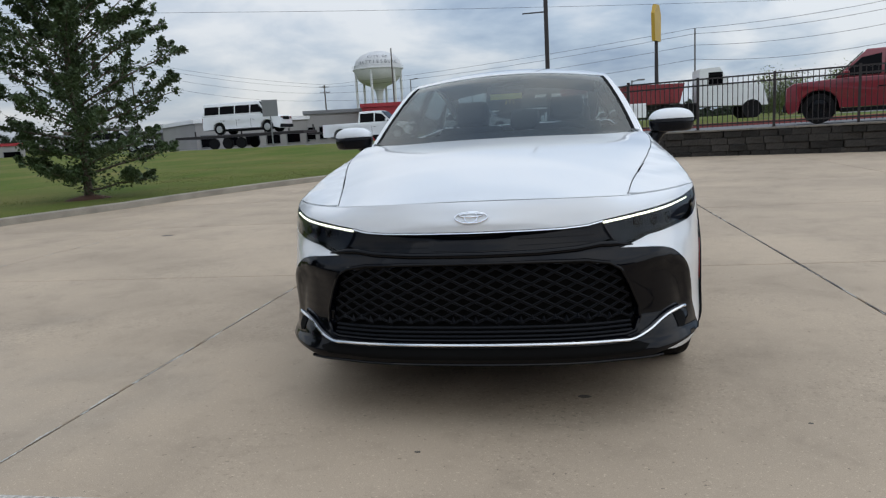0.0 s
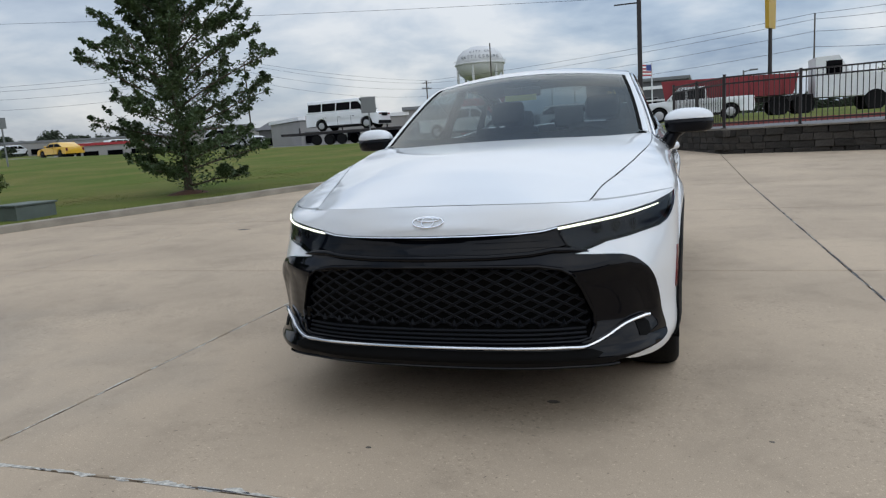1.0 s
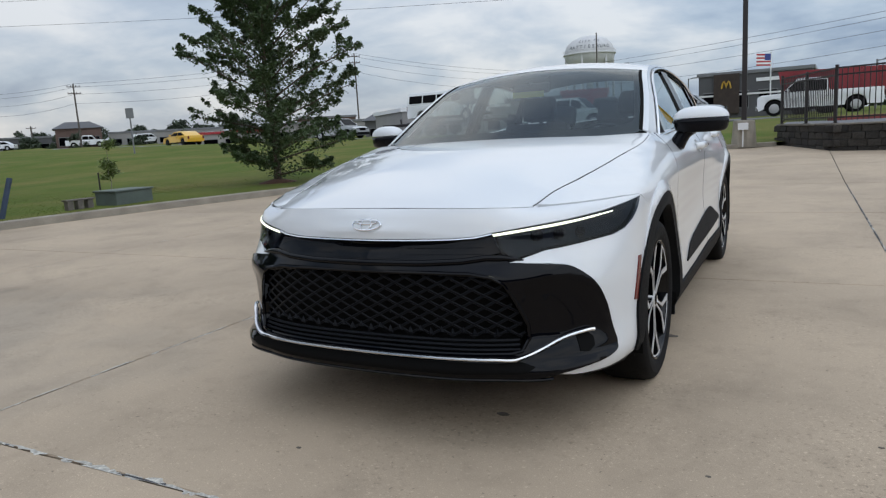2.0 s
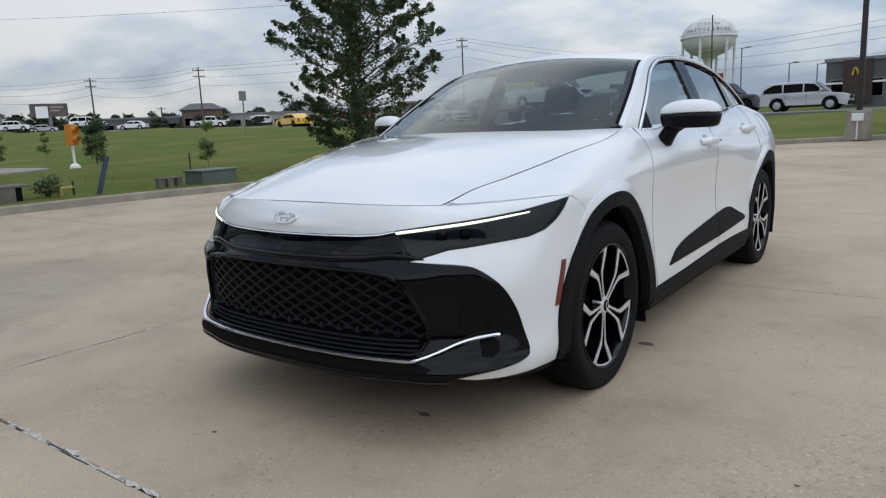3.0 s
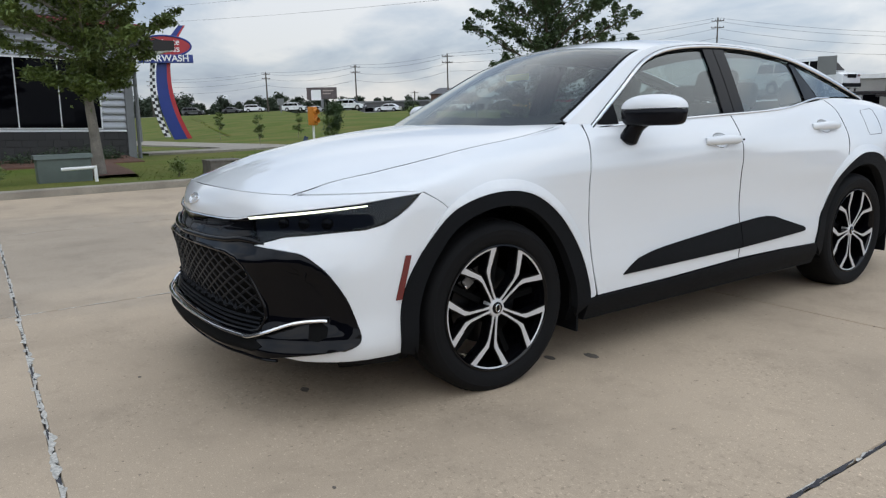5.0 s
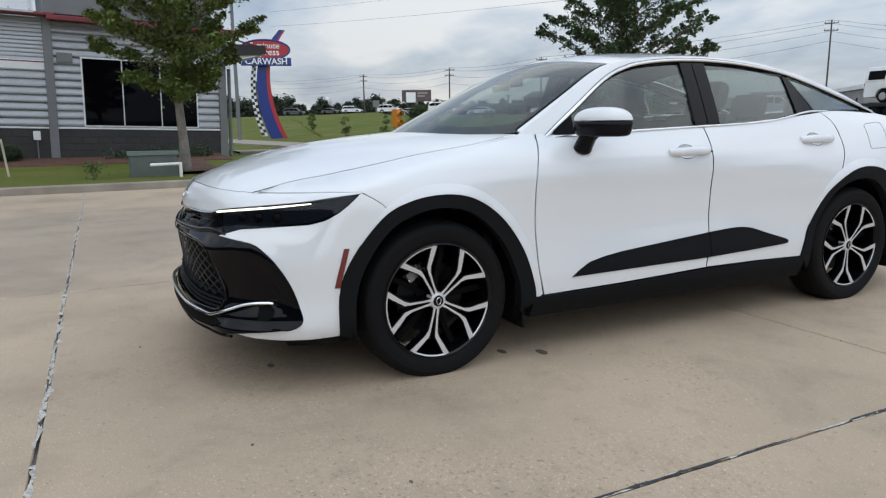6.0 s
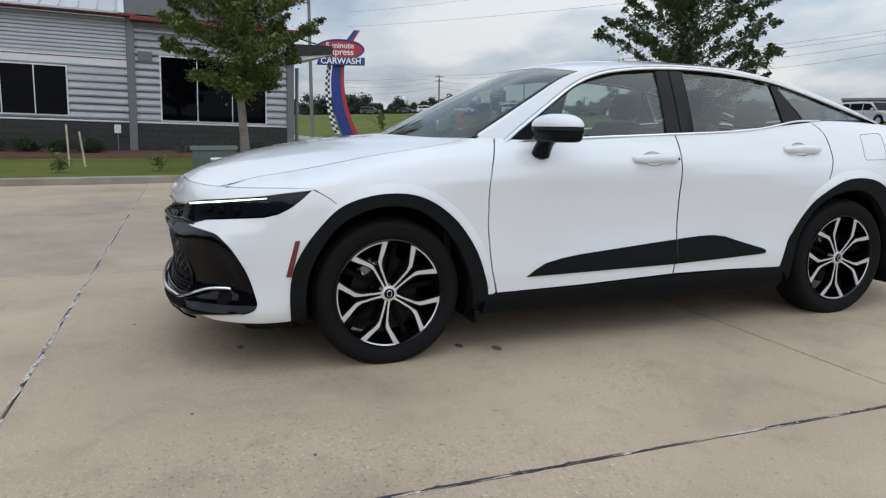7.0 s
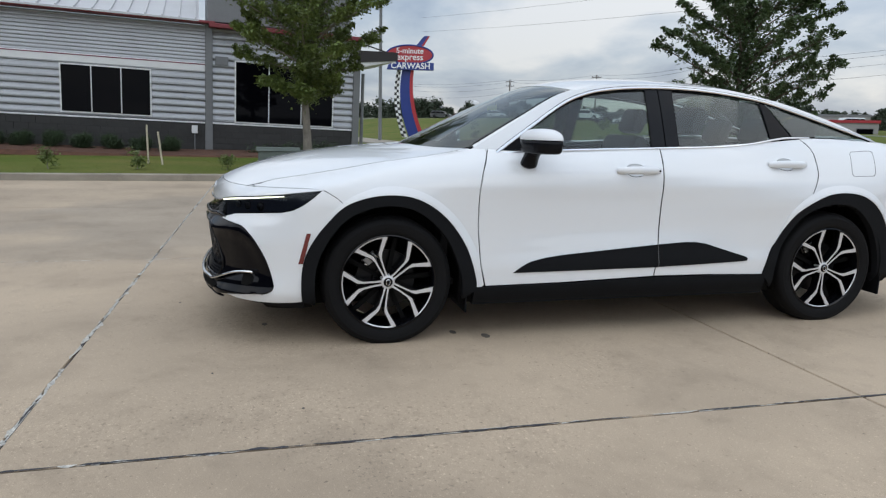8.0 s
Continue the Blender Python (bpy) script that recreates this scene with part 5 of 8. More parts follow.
        part("rim_arc", lathe([(0.247, 0.101), (0.2545, 0.1035), (0.2535, 0.099)], 16, None, phase + 72 * i - 19.5, phase + 72 * i + 19.5), MACHINED, hub)
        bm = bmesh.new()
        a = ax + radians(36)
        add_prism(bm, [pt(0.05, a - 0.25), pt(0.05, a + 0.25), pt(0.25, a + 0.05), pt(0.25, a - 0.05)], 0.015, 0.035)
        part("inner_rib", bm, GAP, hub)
    part("hub_plate", lathe([(0.0, 0.094), (0.028, 0.094), (0.036, 0.091), (0.040, 0.084), (0.042, 0.05)], 30), MACHINED, hub, smooth=True)
    part("hub_cap", lathe([(0.0, 0.098), (0.020, 0.098), (0.025, 0.095), (0.026, 0.09)], 24), GLOSS_BLACK, hub, smooth=True)
    part("cap_oval", tube([(0.016 * math.cos(2 * math.pi * n / 20), 0.011 * math.sin(2 * math.pi * n / 20), 0.099) for n in range(20)], 0.0022, 5, closed=True), CHROME, hub)


for y, ph in ((0.0, -12), (2.85, -7)):
    for k in (1, -1):
        wheel(0.783 * k, y, k, ph * k)
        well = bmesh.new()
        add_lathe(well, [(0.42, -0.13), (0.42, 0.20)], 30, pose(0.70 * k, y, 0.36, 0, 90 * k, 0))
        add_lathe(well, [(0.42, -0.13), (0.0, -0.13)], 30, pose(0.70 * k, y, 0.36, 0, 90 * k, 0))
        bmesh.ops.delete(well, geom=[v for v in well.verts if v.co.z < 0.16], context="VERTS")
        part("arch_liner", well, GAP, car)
        flap_y = y + 0.435
        part("mud_flap", box(0.70 * k - 0.115, flap_y, 0.168, 0.70 * k + 0.19, flap_y + 0.012, 0.42, 0.004) if k > 0 else box(-0.89, flap_y, 0.168, -0.585, flap_y + 0.012, 0.42, 0.004), PLASTIC, car)

# cabin
part("cabin_floor", box(-0.70, 0.35, 0.29, 0.70, 3.2, 0.32), CABIN, car)
part("bulkhead", box(-0.72, 0.33, 0.3, 0.72, 0.37, 0.95), CABIN, car)
bm = bmesh.new()
add_prism(bm, [(0.38, 0.70), (0.36, 1.00), (0.42, 1.035), (0.75, 1.045), (0.92, 1.02), (0.95, 0.93), (0.88, 0.70)], -0.71, 0.71, Matrix(((0, 0, 1, 0), (1, 0, 0, 0), (0, 1, 0, 0), (0, 0, 0, 1))))
part("dashboard", bm, CABIN, car)
ring = [(0.37 + 0.185 * math.cos(a), 0.98 + 0.07 * math.sin(a), 0.97 + 0.17 * math.sin(a)) for a in np.linspace(0, 2 * math.pi, 33)[:-1]]
sw = part("steering_wheel", tube(ring, 0.014, 8, closed=True), CABIN, car, smooth=True)
part("wheel_boss", box(0.20, 0.955, 0.93, 0.54, 0.985, 1.0, 0.012), CABIN, sw)


def seat(x, y0, z0, width, tall):
    bm = add_box(bmesh.new(), x - width / 2, y0 - 0.25, z0, x + width / 2, y0 + 0.27, z0 + 0.16, 0.05)
    s = part("seat", bm, CABIN, car, smooth=True)
    lean = Matrix.Translation((x, y0 + 0.24, z0 + 0.10)) @ Matrix.Rotation(radians(-20), 4, "X")
    part("backrest", box(-width / 2, -0.06, 0, width / 2, 0.07, tall, 0.05, lean), CABIN, s, smooth=True)
    part("headrest", box(-0.13, -0.05, tall + 0.02, 0.13, 0.06, tall + 0.21, 0.045, lean), CABIN, s, smooth=True)


seat(0.37, 1.62, 0.50, 0.52, 0.60), seat(-0.37, 1.62, 0.50, 0.52, 0.60)
for x in (-0.45, 0.0, 0.45):
    seat(x, 2.45, 0.52, 0.44, 0.52)
part("parcel_shelf", box(-0.62, 2.85, 1.02, 0.62, 3.45, 1.05, 0.01), CABIN, car)
part("door_card", box(0.66, 0.6, 0.35, 0.69, 2.6, 1.0), CABIN, car)
part("door_card", box(-0.69, 0.6, 0.35, -0.66, 2.6, 1.0), CABIN, car)
inner = part("rear_view_mirror", box(-0.115, 0.90, 1.335, 0.115, 0.93, 1.395, 0.012), CABIN, car, smooth=True)
part("mirror_stalk", tube([(0, 0.915, 1.37), (0, 0.90, 1.40)], 0.012, 8), CABIN, inner)
STICKER = material("pale_yellow_label", (0.62, 0.60, 0.20), 0.7)
part("label_tag", box(-0.09, 0.842, 1.312, 0.10, 0.846, 1.345, 0, Matrix.Identity(4)), STICKER, car, "pale yellow paper label behind the windscreen")


# flared lips of the wings along the wheel arches
def flare(line):
    arc = np.array(resample(line, 0.008))
    centre = np.array((np.mean(arc[:, 0]), 0.34))
    grow = lambda p, d: tuple(np.array(p) + (np.array(p) - centre) / np.linalg.norm(np.array(p) - centre) * d)

    def skin(s, z):
        far = np.hypot(arc[:, 0] - abs(s), arc[:, 1] - z)
        k = int(np.argmin(far))
        ends = max(0.0, min(1.0, k / len(arc) / 0.22, (1 - k / len(arc)) / 0.12))
        return flank(s, z, 0.0012 + 0.013 * max(0.0, 1 - float(far[k]) / 0.048) * ends)
    outer = [grow(p, 0.046 * min(1.0, i / 14, (len(line) - 1 - i) / 5)) for i, p in enumerate(line)]
    both_sides("arch_flare", line + outer[1:-1][::-1], skin, PAINT, step=0.016, depth=0.008)


flare(ARCH_F[16:-4]), flare(ARCH_R[13:-9])


# ---- trees and shrubs ----
def leaf_cloud(points, size, rng, spread, count, droop=0.2):
    """Small folded leaves round a list of (place, radius)."""
    verts, faces = [], []
    for _ in range(count):
        c, r = points[rng.randrange(len(points))]
        p = Vector(c) + Vector((rng.gauss(0, 1), rng.gauss(0, 1), rng.gauss(0, 0.8))) * r * spread
        s = size * rng.uniform(0.6, 1.3)
        q = Euler((rng.gauss(0, 0.6) + droop, rng.gauss(0, 0.6), rng.uniform(0, 6.28))).to_matrix()
        i = len(verts)
        for v in ((-0.5, 0, 0), (0, -0.28, 0.10), (0.55, 0, -0.05), (0, 0.28, 0.10)):
            verts.append(p + q @ (Vector(v) * s))
        faces += [(i, i + 1, i + 2), (i, i + 2, i + 3)]
    return verts, faces


def tree(name, at, height, radius, base, seed, bark, leaf, leaves, size, label, tilt=0.75, limbs=46, profile=None, trunk_r=0.09, lean=0.0, clump=0.68):
    rng = random.Random(seed)
    thing = root(name, Matrix.Translation(at), label, "tree")
    line = [(0.04 * math.sin(k * 1.1), 0.04 * math.cos(k * 0.9) - 0.04, height * 0.94 * k / 9) for k in range(10)]
    part("trunk", tube(line, [trunk_r * 1.25] + [trunk_r * (1 - 0.92 * k / 9) for k in range(1, 10)], 10), bark, thing, smooth=True)
    spots = []
    for i in range(limbs):
        wood = bmesh.new()
        f = (i + rng.random()) / limbs
        z = base + (height * 0.93 - base) * f ** 0.9
        reach = radius * (profile(f) if profile else (0.25 + 0.75 * math.sin(math.pi * min(1.0, 0.22 + 0.78 * (1 - f)) ** 1.0))) * rng.uniform(0.72, 1.12)
        a = i * 2.399 + rng.uniform(-0.3, 0.3)
        reach *= 1 + lean * math.cos(a - radians(40))
        up = tilt * rng.uniform(0.75, 1.25) * (0.16 + 1.45 * f)
        pts = []
        for k in range(7):
            t = k / 6
            pts.append((math.cos(a + 0.15 * t) * reach * t, math.sin(a + 0.15 * t) * reach * t, z + reach * up * (t - 0.18 * t * t) + 0.05 * noise.noise((i, t * 3, 0))))
        r0 = trunk_r * 0.34 * (1 - 0.6 * f)
        add_tube(wood, pts, [r0 * (1 - 0.85 * k / 6) + 0.003 for k in range(7)], 5)
        for k in range(1, 7):
            spots.append((pts[k], 0.045 + 0.12 * reach * (1 - 0.85 * (k - 1) / 5)))
        for j in range(6):
            t = rng.uniform(0.3, 0.95)
            k = int(t * 6)
            p0 = Vector(pts[k]).lerp(Vector(pts[min(6, k + 1)]), t * 6 - k)
            b = a + rng.choice((-1, 1)) * rng.uniform(0.3, 0.85)
            L = reach * rng.uniform(0.7, 1.25) * (0.40 - 0.27 * t)
            p1 = p0 + Vector((math.cos(b) * L, math.sin(b) * L, L * rng.uniform(0.15, 0.9)))
            add_tube(wood, [p0, p0.lerp(p1, 0.5) + Vector((0, 0, 0.02)), p1], [0.007, 0.005, 0.003], 4)
            spots += [(p1, 0.075), (p0.lerp(p1, 0.6), 0.10), (p1 + (p1 - p0) * 0.18, 0.04)]
        part("limb", wood, bark, thing, smooth=True)
        spots += [((0.02, 0.0, z + 0.15), 0.28 * (reach / radius) + 0.06)] * 2
    v, f = leaf_cloud(spots, size, rng, clump, leaves)
    mesh_object("crown", v, f, leaf, thing)
    return thing


tree("maple_tree", (-10.15, 10.4, 0.16), 6.3, 2.15, 0.14, 3, BARK, LEAF_A, 80000, 0.086, "young maple with dark green leaves by the kerb", 0.95, 74,
     lambda f: float(np.interp(f, [0, 0.06, 0.15, 0.28, 0.45, 0.65, 0.85, 1.0], [0.70, 0.82, 0.92, 1.0, 0.86, 0.60, 0.34, 0.12])), 0.085, 0.13, 0.57)
tree("shade_tree", (-12.2, 0.33, 0.14), 6.8, 2.0, 1.5, 8, BARK_PALE, LEAF_B, 96000, 0.092, "green shade tree with a bare grey trunk", 1.0, 74,
     lambda f: float(np.interp(f, [0, 0.10, 0.25, 0.45, 0.7, 1.0], [0.50, 0.74, 0.95, 1.0, 0.75, 0.2])), 0.105)


def shrub(name, x, y, z, r, h, seed, mat, label, group="", size=0.05, count=420):
    rng = random.Random(seed)
    thing = root(name, Matrix.Translation((x, y, z)), label, "shrub", group)
    wood, spots = bmesh.new(), []
    for i in range(14):
        a, f = i * 2.4, rng.random()
        p = Vector((math.cos(a) * r * 0.75 * rng.random() ** 0.5, math.sin(a) * r * 0.75 * rng.random() ** 0.5, h * (0.25 + 0.65 * f)))
        add_tube(wood, [(0, 0, 0), p * 0.5 + Vector((0, 0, h * 0.1)), p], [0.012, 0.008, 0.004], 4)
        spots.append((p, r * 0.36))
    tagged(part("stems", wood, BARK, thing), kind="stuff")
    v, f = leaf_cloud(spots, size, rng, 0.8, count)
    v = [(p[0], p[1], max(0.01, p[2])) for p in v]
    mesh_object("leaves", v, f, mat, thing)
    return thing


mound = part("mulch_mound", lathe([(0.0, 0.10), (0.16, 0.09), (0.42, 0.03), (0.58, -0.03), (0.0, -0.05)], 24, pose(-10.15, 10.4, verge_height(-10.15, 10.4))), MULCH, smooth=True)
tagged(mound, "low dark mulch mound round the maple trunk", "mulch", kind="structure")


# ---- the car wash: building, planting, utility boxes, signs ----
SITE = pose(-20.4, -2.5, 0.02) @ pose(0, 0, 0, -1.7, 0, 0) @ pose(0, 0, 0, 0, 0, 5)
TO_SITE = SITE @ Matrix(((0, -1, 0, 0), (1, 0, 0, 0), (0, 0, 1, 0), (0, 0, 0, 1)))  # x along the front to the north, y into the building


def ribbed(u0, u1, w0, w1, pitch, depth, y=0.0):
    """A sheet of steel with level ribs."""
    n = int((w1 - w0) / pitch * 8)
    bm = bmesh.new()
    rows = []
    for i in range(n + 1):
        w = w0 + (w1 - w0) * i / n
        ph = (w / pitch) % 1.0
        d = depth * (ph / 0.13 if ph < 0.13 else 1.0 if ph < 0.40 else (1.0 - ph) / 0.60)
        rows.append((bm.verts.new((u0, y - d, w)), bm.verts.new((u1, y - d, w))))
    for a, b in zip(rows[:-1], rows[1:]):
        bm.faces.new((a[0], a[1], b[1], b[0]))
    return bm


wash = root("carwash_building", TO_SITE, "grey corrugated steel car wash with dark windows", "building")
part("wall_core", box(-26, 0.03, 0, 5.0, 9.0, 4.2), STEEL_TRIM, wash)
part("wall_core", box(5.0, 0.03, 0, 5.02, 8.0, 4.2), STEEL_TRIM, wash)
part("siding", ribbed(-26, -0.12, 3.02, 4.24, 0.115, 0.022), SIDING, wash, "ribbed grey steel siding")
part("siding", ribbed(-26, -0.12, 1.12, 2.76, 0.225, 0.065), SIDING, wash, "ribbed grey steel siding")
part("siding", ribbed(0.12, 4.9, 1.10, 4.24, 0.225, 0.065), SIDING, wash, "ribbed grey steel siding")
part("white_band", box(-26, -0.07, 2.76, -0.12, 0.03, 3.02, 0.01), WHITE_TRIM, wash)
part("red_line", box(-26, -0.078, 2.965, -0.12, -0.06, 2.995), LINE_RED, wash)
part("ledge", box(-26, -0.09, 1.055, 5.08, 0.05, 1.105, 0.010), WHITE_TRIM, wash)
for u in (-0.12, 4.86, -13.2):
    part("pilaster", box(u, -0.13, 0.0, u + 0.24, 0.05, 4.3, 0.012), STEEL_TRIM, wash)
part("eave", box(-26.2, -0.42, 4.26, 0.2, 0.1, 4.35, 0.02), RED_TRIM, wash)
part("eave", box(0.0, -0.42, 4.16, 5.5, 0.1, 4.30, 0.02), RED_TRIM, wash)
roof = part("roof", prism([(-0.45, 4.36), (9.0, 7.4), (9.0, 7.3), (-0.45, 4.30)], -26.2, -0.3, Matrix(((0, 0, 1, 0), (1, 0, 0, 0), (0, 1, 0, 0), (0, 0, 0, 1)))), ROOF_STEEL, wash, "pale standing seam steel roof")
for i in range(50):
    u = -0.4 - i * 0.5
    part("seam", prism([(-0.45, 4.36), (9.0, 7.4), (9.0, 7.45), (-0.45, 4.41)], u - 0.02, u + 0.02, Matrix(((0, 0, 1, 0), (1, 0, 0, 0), (0, 1, 0, 0), (0, 0, 0, 1)))), ROOF_STEEL, roof)
part("parapet", box(-0.05, -0.15, 4.36, 4.7, 6.0, 6.2, 0.02), STEEL_TRIM, wash, "dark grey parapet tower")


def wash_window(u0, u1, w0, w1, panes):
    win = part("window", box(u0 - 0.03, -0.075, w0 - 0.03, u1 + 0.03, -0.03, w1 + 0.03, 0.006), WHITE_TRIM, wash, "dark window in a white frame")
    step = (u1 - u0) / panes
    for i in range(panes):
        part("pane", box(u0 + i * step + 0.018, -0.085, w0 + 0.015, u0 + (i + 1) * step - 0.018, -0.070, w1 - 0.015), DARK_GLASS, win)


wash_window(-4.40, -1.80, 1.22, 2.68, 3)
wash_window(-9.0, -6.2, 1.22, 2.68, 3)
wash_window(0.85, 4.15, 1.16, 3.16, 3)
part("wall_vent", box(0.2, -0.11, 3.0, 0.62, -0.04, 3.28, 0.01), STEEL_TRIM, wash)
brick = None
base = part("block_base", box(-26, -0.06, -0.4, 5.05, 0.02, 1.055), BRICK_GREY, wash, "dark grey painted block base")
for c in range(5):
    for i in range(38):
        u = 4.6 - i * 0.405 - 0.2 * (c % 2)
        if brick is None:
            ob = part("brick", box(0, -0.083, 0, 0.397, -0.055, 0.192, 0.006), BRICK_GREY, base)
            brick = ob.data
        else:
            ob = new("brick", brick)
            ob.parent = base
        ob.location = (u, 0, 0.02 + 0.2 * c)
part("meter_box", box(-0.55, -0.16, 0.72, -0.36, -0.08, 0.98, 0.01), WHITE_TRIM, wash)
part("conduit", tube([(-0.45, -0.12, 0.72), (-0.45, -0.12, 0.1)], 0.02, 8), STEEL_TRIM, wash)
canopy = part("canopy", prism([(5.0, 3.45), (6.35, 3.60), (6.35, 3.88), (5.0, 3.84)], -0.5, 3.0, Matrix(((1, 0, 0, 0), (0, 0, 1, 0), (0, 1, 0, 0), (0, 0, 0, 1)))), FENCE, wash, "dark entrance canopy")
part("soffit", prism([(5.0, 3.26), (6.3, 3.57), (6.3, 3.594), (5.0, 3.44)], -0.45, 2.9, Matrix(((1, 0, 0, 0), (0, 0, 1, 0), (0, 1, 0, 0), (0, 0, 0, 1)))), WHITE_TRIM, canopy)
part("tie_rod", tube([(4.95, -0.3, 4.12), (6.1, -0.3, 3.85)], 0.025, 6), FENCE, canopy)
part("canopy_post", tube([(5.25, 0.1, -0.3), (5.25, 0.1, 3.1)], 0.06, 8), STEEL_TRIM, wash)

bed = strip_along("planting_bed", [(-19.6, y) for y in np.linspace(-20, 2.2, 24)], [(-2.15, -0.1), (-2.0, 0.04), (-1.0, 0.08), (0.7, 0.13), (0.75, -0.1)], lambda x, y: max(0.06 - 0.03 * (y + 2.5), verge_height(x, y)), MULCH, "red pine straw planting bed along the building", "planting bed")
for i in range(11):
    shrub("shrub", -19.3 + 0.1 * (i % 2), -12.0 + 0.84 * i, 0.10 - 0.03 * (-9.5 + 0.84 * i), 0.31, 0.44, 30 + i, SHRUB, "small round green shrub in the planting bed", "shrubs along the building", 0.045, 5200)
for i, (y, h) in enumerate(((0.2, 0.3), (0.9, 0.4), (1.5, 0.35), (-0.6, 0.3))):
    shrub("ground_cover", -19.1, y, 0.02, 0.5, h, 50 + i, SHRUB, "low trailing green ground cover in the bed", "ground cover", 0.07, 900)
strip_along("planting_bed", [(-18.8, 0.85), (-17.0, 0.85), (-15.0, 0.72), (-13.4, 0.62), (-12.2, 0.50), (-11.7, 0.45)], [(-0.75, -0.1), (-0.62, 0.05), (0.45, 0.06), (0.6, -0.1)], lambda x, y: verge_height(x, y), MULCH, "red pine straw bed round the shade tree", "planting bed")
STAKE = material("pale_wood_stake", (0.62, 0.55, 0.42), 0.8, vary=0.3, scale=8, fine=60)
for x, y, z0, h, lean in ((-13.5, -3.38, 0.1, 0.95, 0.0), (-13.1, -3.0, 0.1, 0.80, -0.08)):
    tagged(part("wooden_stake", tube([(x, y, z0 - 0.1), (x, y + lean, z0 + h)], 0.022, 6), STAKE), "pale thin wooden stake in the grass", "stake", "stakes in the grass")


def sapling(x, y, h, seed):
    """A thin leading stem with a few short twigs and small leaves."""
    rng = random.Random(seed)
    thing = root("sapling", Matrix.Translation((x, y, verge_height(x, y) - 0.02)), "thin young sapling in the grass", "tree", "saplings in the grass")
    line = [(0.02 * math.sin(3 * k + seed), 0.02 * math.cos(2 * k + seed), h * k / 5) for k in range(6)]
    part("stem", tube(line, [0.012, 0.010, 0.008, 0.006, 0.004, 0.003], 5), BARK_PALE, thing)
    spots = []
    for k in range(9):
        z, a, r = h * rng.uniform(0.25, 0.95), k * 2.4, (0.07 + 0.10 * h) * rng.uniform(0.5, 1.0)
        spots += [((math.cos(a) * r, math.sin(a) * r, z + 0.4 * r), 0.05), ((math.cos(a) * r * 0.5, math.sin(a) * r * 0.5, z + 0.2 * r), 0.05)]
        part("twig", tube([(0, 0, z), (math.cos(a) * r, math.sin(a) * r, z + 0.4 * r)], [0.005, 0.002], 4), BARK_PALE, thing)
    v, f = leaf_cloud(spots, 0.045 + 0.03 * h, rng, 1.25, int(300 + 240 * h))
    mesh_object("leaves", [(p[0], p[1], max(0.01, p[2])) for p in v], f, LEAF_B, thing)


for i, (x, y, h) in enumerate(((-11.4, -5.0, 0.40), (-11.3, -3.25, 0.42), (-11.3, -1.45, 0.28), (-11.0, 1.55, 0.3), (-14.8, 9.2, 1.35), (-29.0, 9.5, 1.5), (-40.0, 10.9, 1.9), (-34.0, 13.5, 1.6), (-21.0, 9.4, 1.2))):
    sapling(x, y, h, 70 + i)
shrub("pine_bush", -26.4, 12.1, verge_height(-26.4, 12.1) - 0.02, 0.42, 1.9, 90, LEAF_A, "dark green pointed pine bush on the grass", "", 0.10, 4200)
shrub("weed_clump", -10.95, 3.12, 0.13, 0.22, 0.34, 91, LEAF_A, "leafy weed clump beside the utility vault", "", 0.05, 800)

# utility boxes behind the kerb
GREEN_BOX = material("grey_green_paint", (0.10, 0.125, 0.11), 0.6, vary=0.2, scale=4, bump=0.1, fine=60)
VAULT = material("weathered_grey_wood", (0.17, 0.15, 0.13), 0.9, vary=0.35, scale=7, bump=0.4, fine=60)
PVC = material("white_pvc_pipe", (0.78, 0.78, 0.76), 0.4)
b1 = root("utility_box", pose(-11.5, -0.36, 0.10), "grey green metal utility box on the grass", "utility box")
part("cabinet", box(-0.28, -0.44, 0, 0.28, 0.44, 0.47, 0.02), GREEN_BOX, b1)
part("lid", prism([(-0.31, 0.46), (0.31, 0.46), (0.26, 0.53), (-0.26, 0.53)], -0.47, 0.47, Matrix(((1, 0, 0, 0), (0, 0, 1, 0), (0, 1, 0, 0), (0, 0, 0, 1)))), GREEN_BOX, b1)
pipe = root("white_pipe", pose(-10.95, -0.1, 0.12), "white plastic pipe frame beside the utility box", "pipe")
part("cross_pipe", tube([(0, -0.35, 0.26), (0, 0.22, 0.27)], 0.03, 8), PVC, pipe)
part("upright", tube([(0, 0.2, -0.05), (0, 0.2, 0.30)], 0.03, 8), PVC, pipe)
b2 = root("transformer_box", pose(-10.35, 6.1, 0.12), "low grey green transformer box behind the kerb", "utility box")
part("cabinet", box(-0.3, -0.42, 0, 0.3, 0.42, 0.26, 0.015), GREEN_BOX, b2)
part("lid", box(-0.33, -0.45, 0.262, 0.33, 0.45, 0.295, 0.012), GREEN_BOX, b2)
b3 = root("meter_frame", pose(-10.45, 5.2, 0.12), "small grey meter frame beside the transformer box", "meter")
for y in (-0.2, 0.0, 0.2):
    part("meter", box(-0.06, y - 0.07, 0.0, 0.06, y + 0.05, 0.17, 0.01), VAULT, b3)
part("top_bar", box(-0.07, -0.3, 0.172, 0.07, 0.28, 0.2, 0.006), VAULT, b3)
b4 = root("utility_vault", Matrix.Translation((-11.1, 2.45, 0.11)) @ Matrix.Diagonal((0.75, 0.66, 0.85, 1)), "weathered grey open utility vault on the grass", "utility box")
part("top", box(-0.4, -0.52, 0.30, 0.4, 0.5, 0.345, 0.01), VAULT, b4)
part("side_panel", box(-0.38, -0.5, 0.0, 0.38, -0.46, 0.298), VAULT, b4)
part("side_panel", box(0.34, -0.455, 0.0, 0.38, 0.12, 0.298), VAULT, b4)
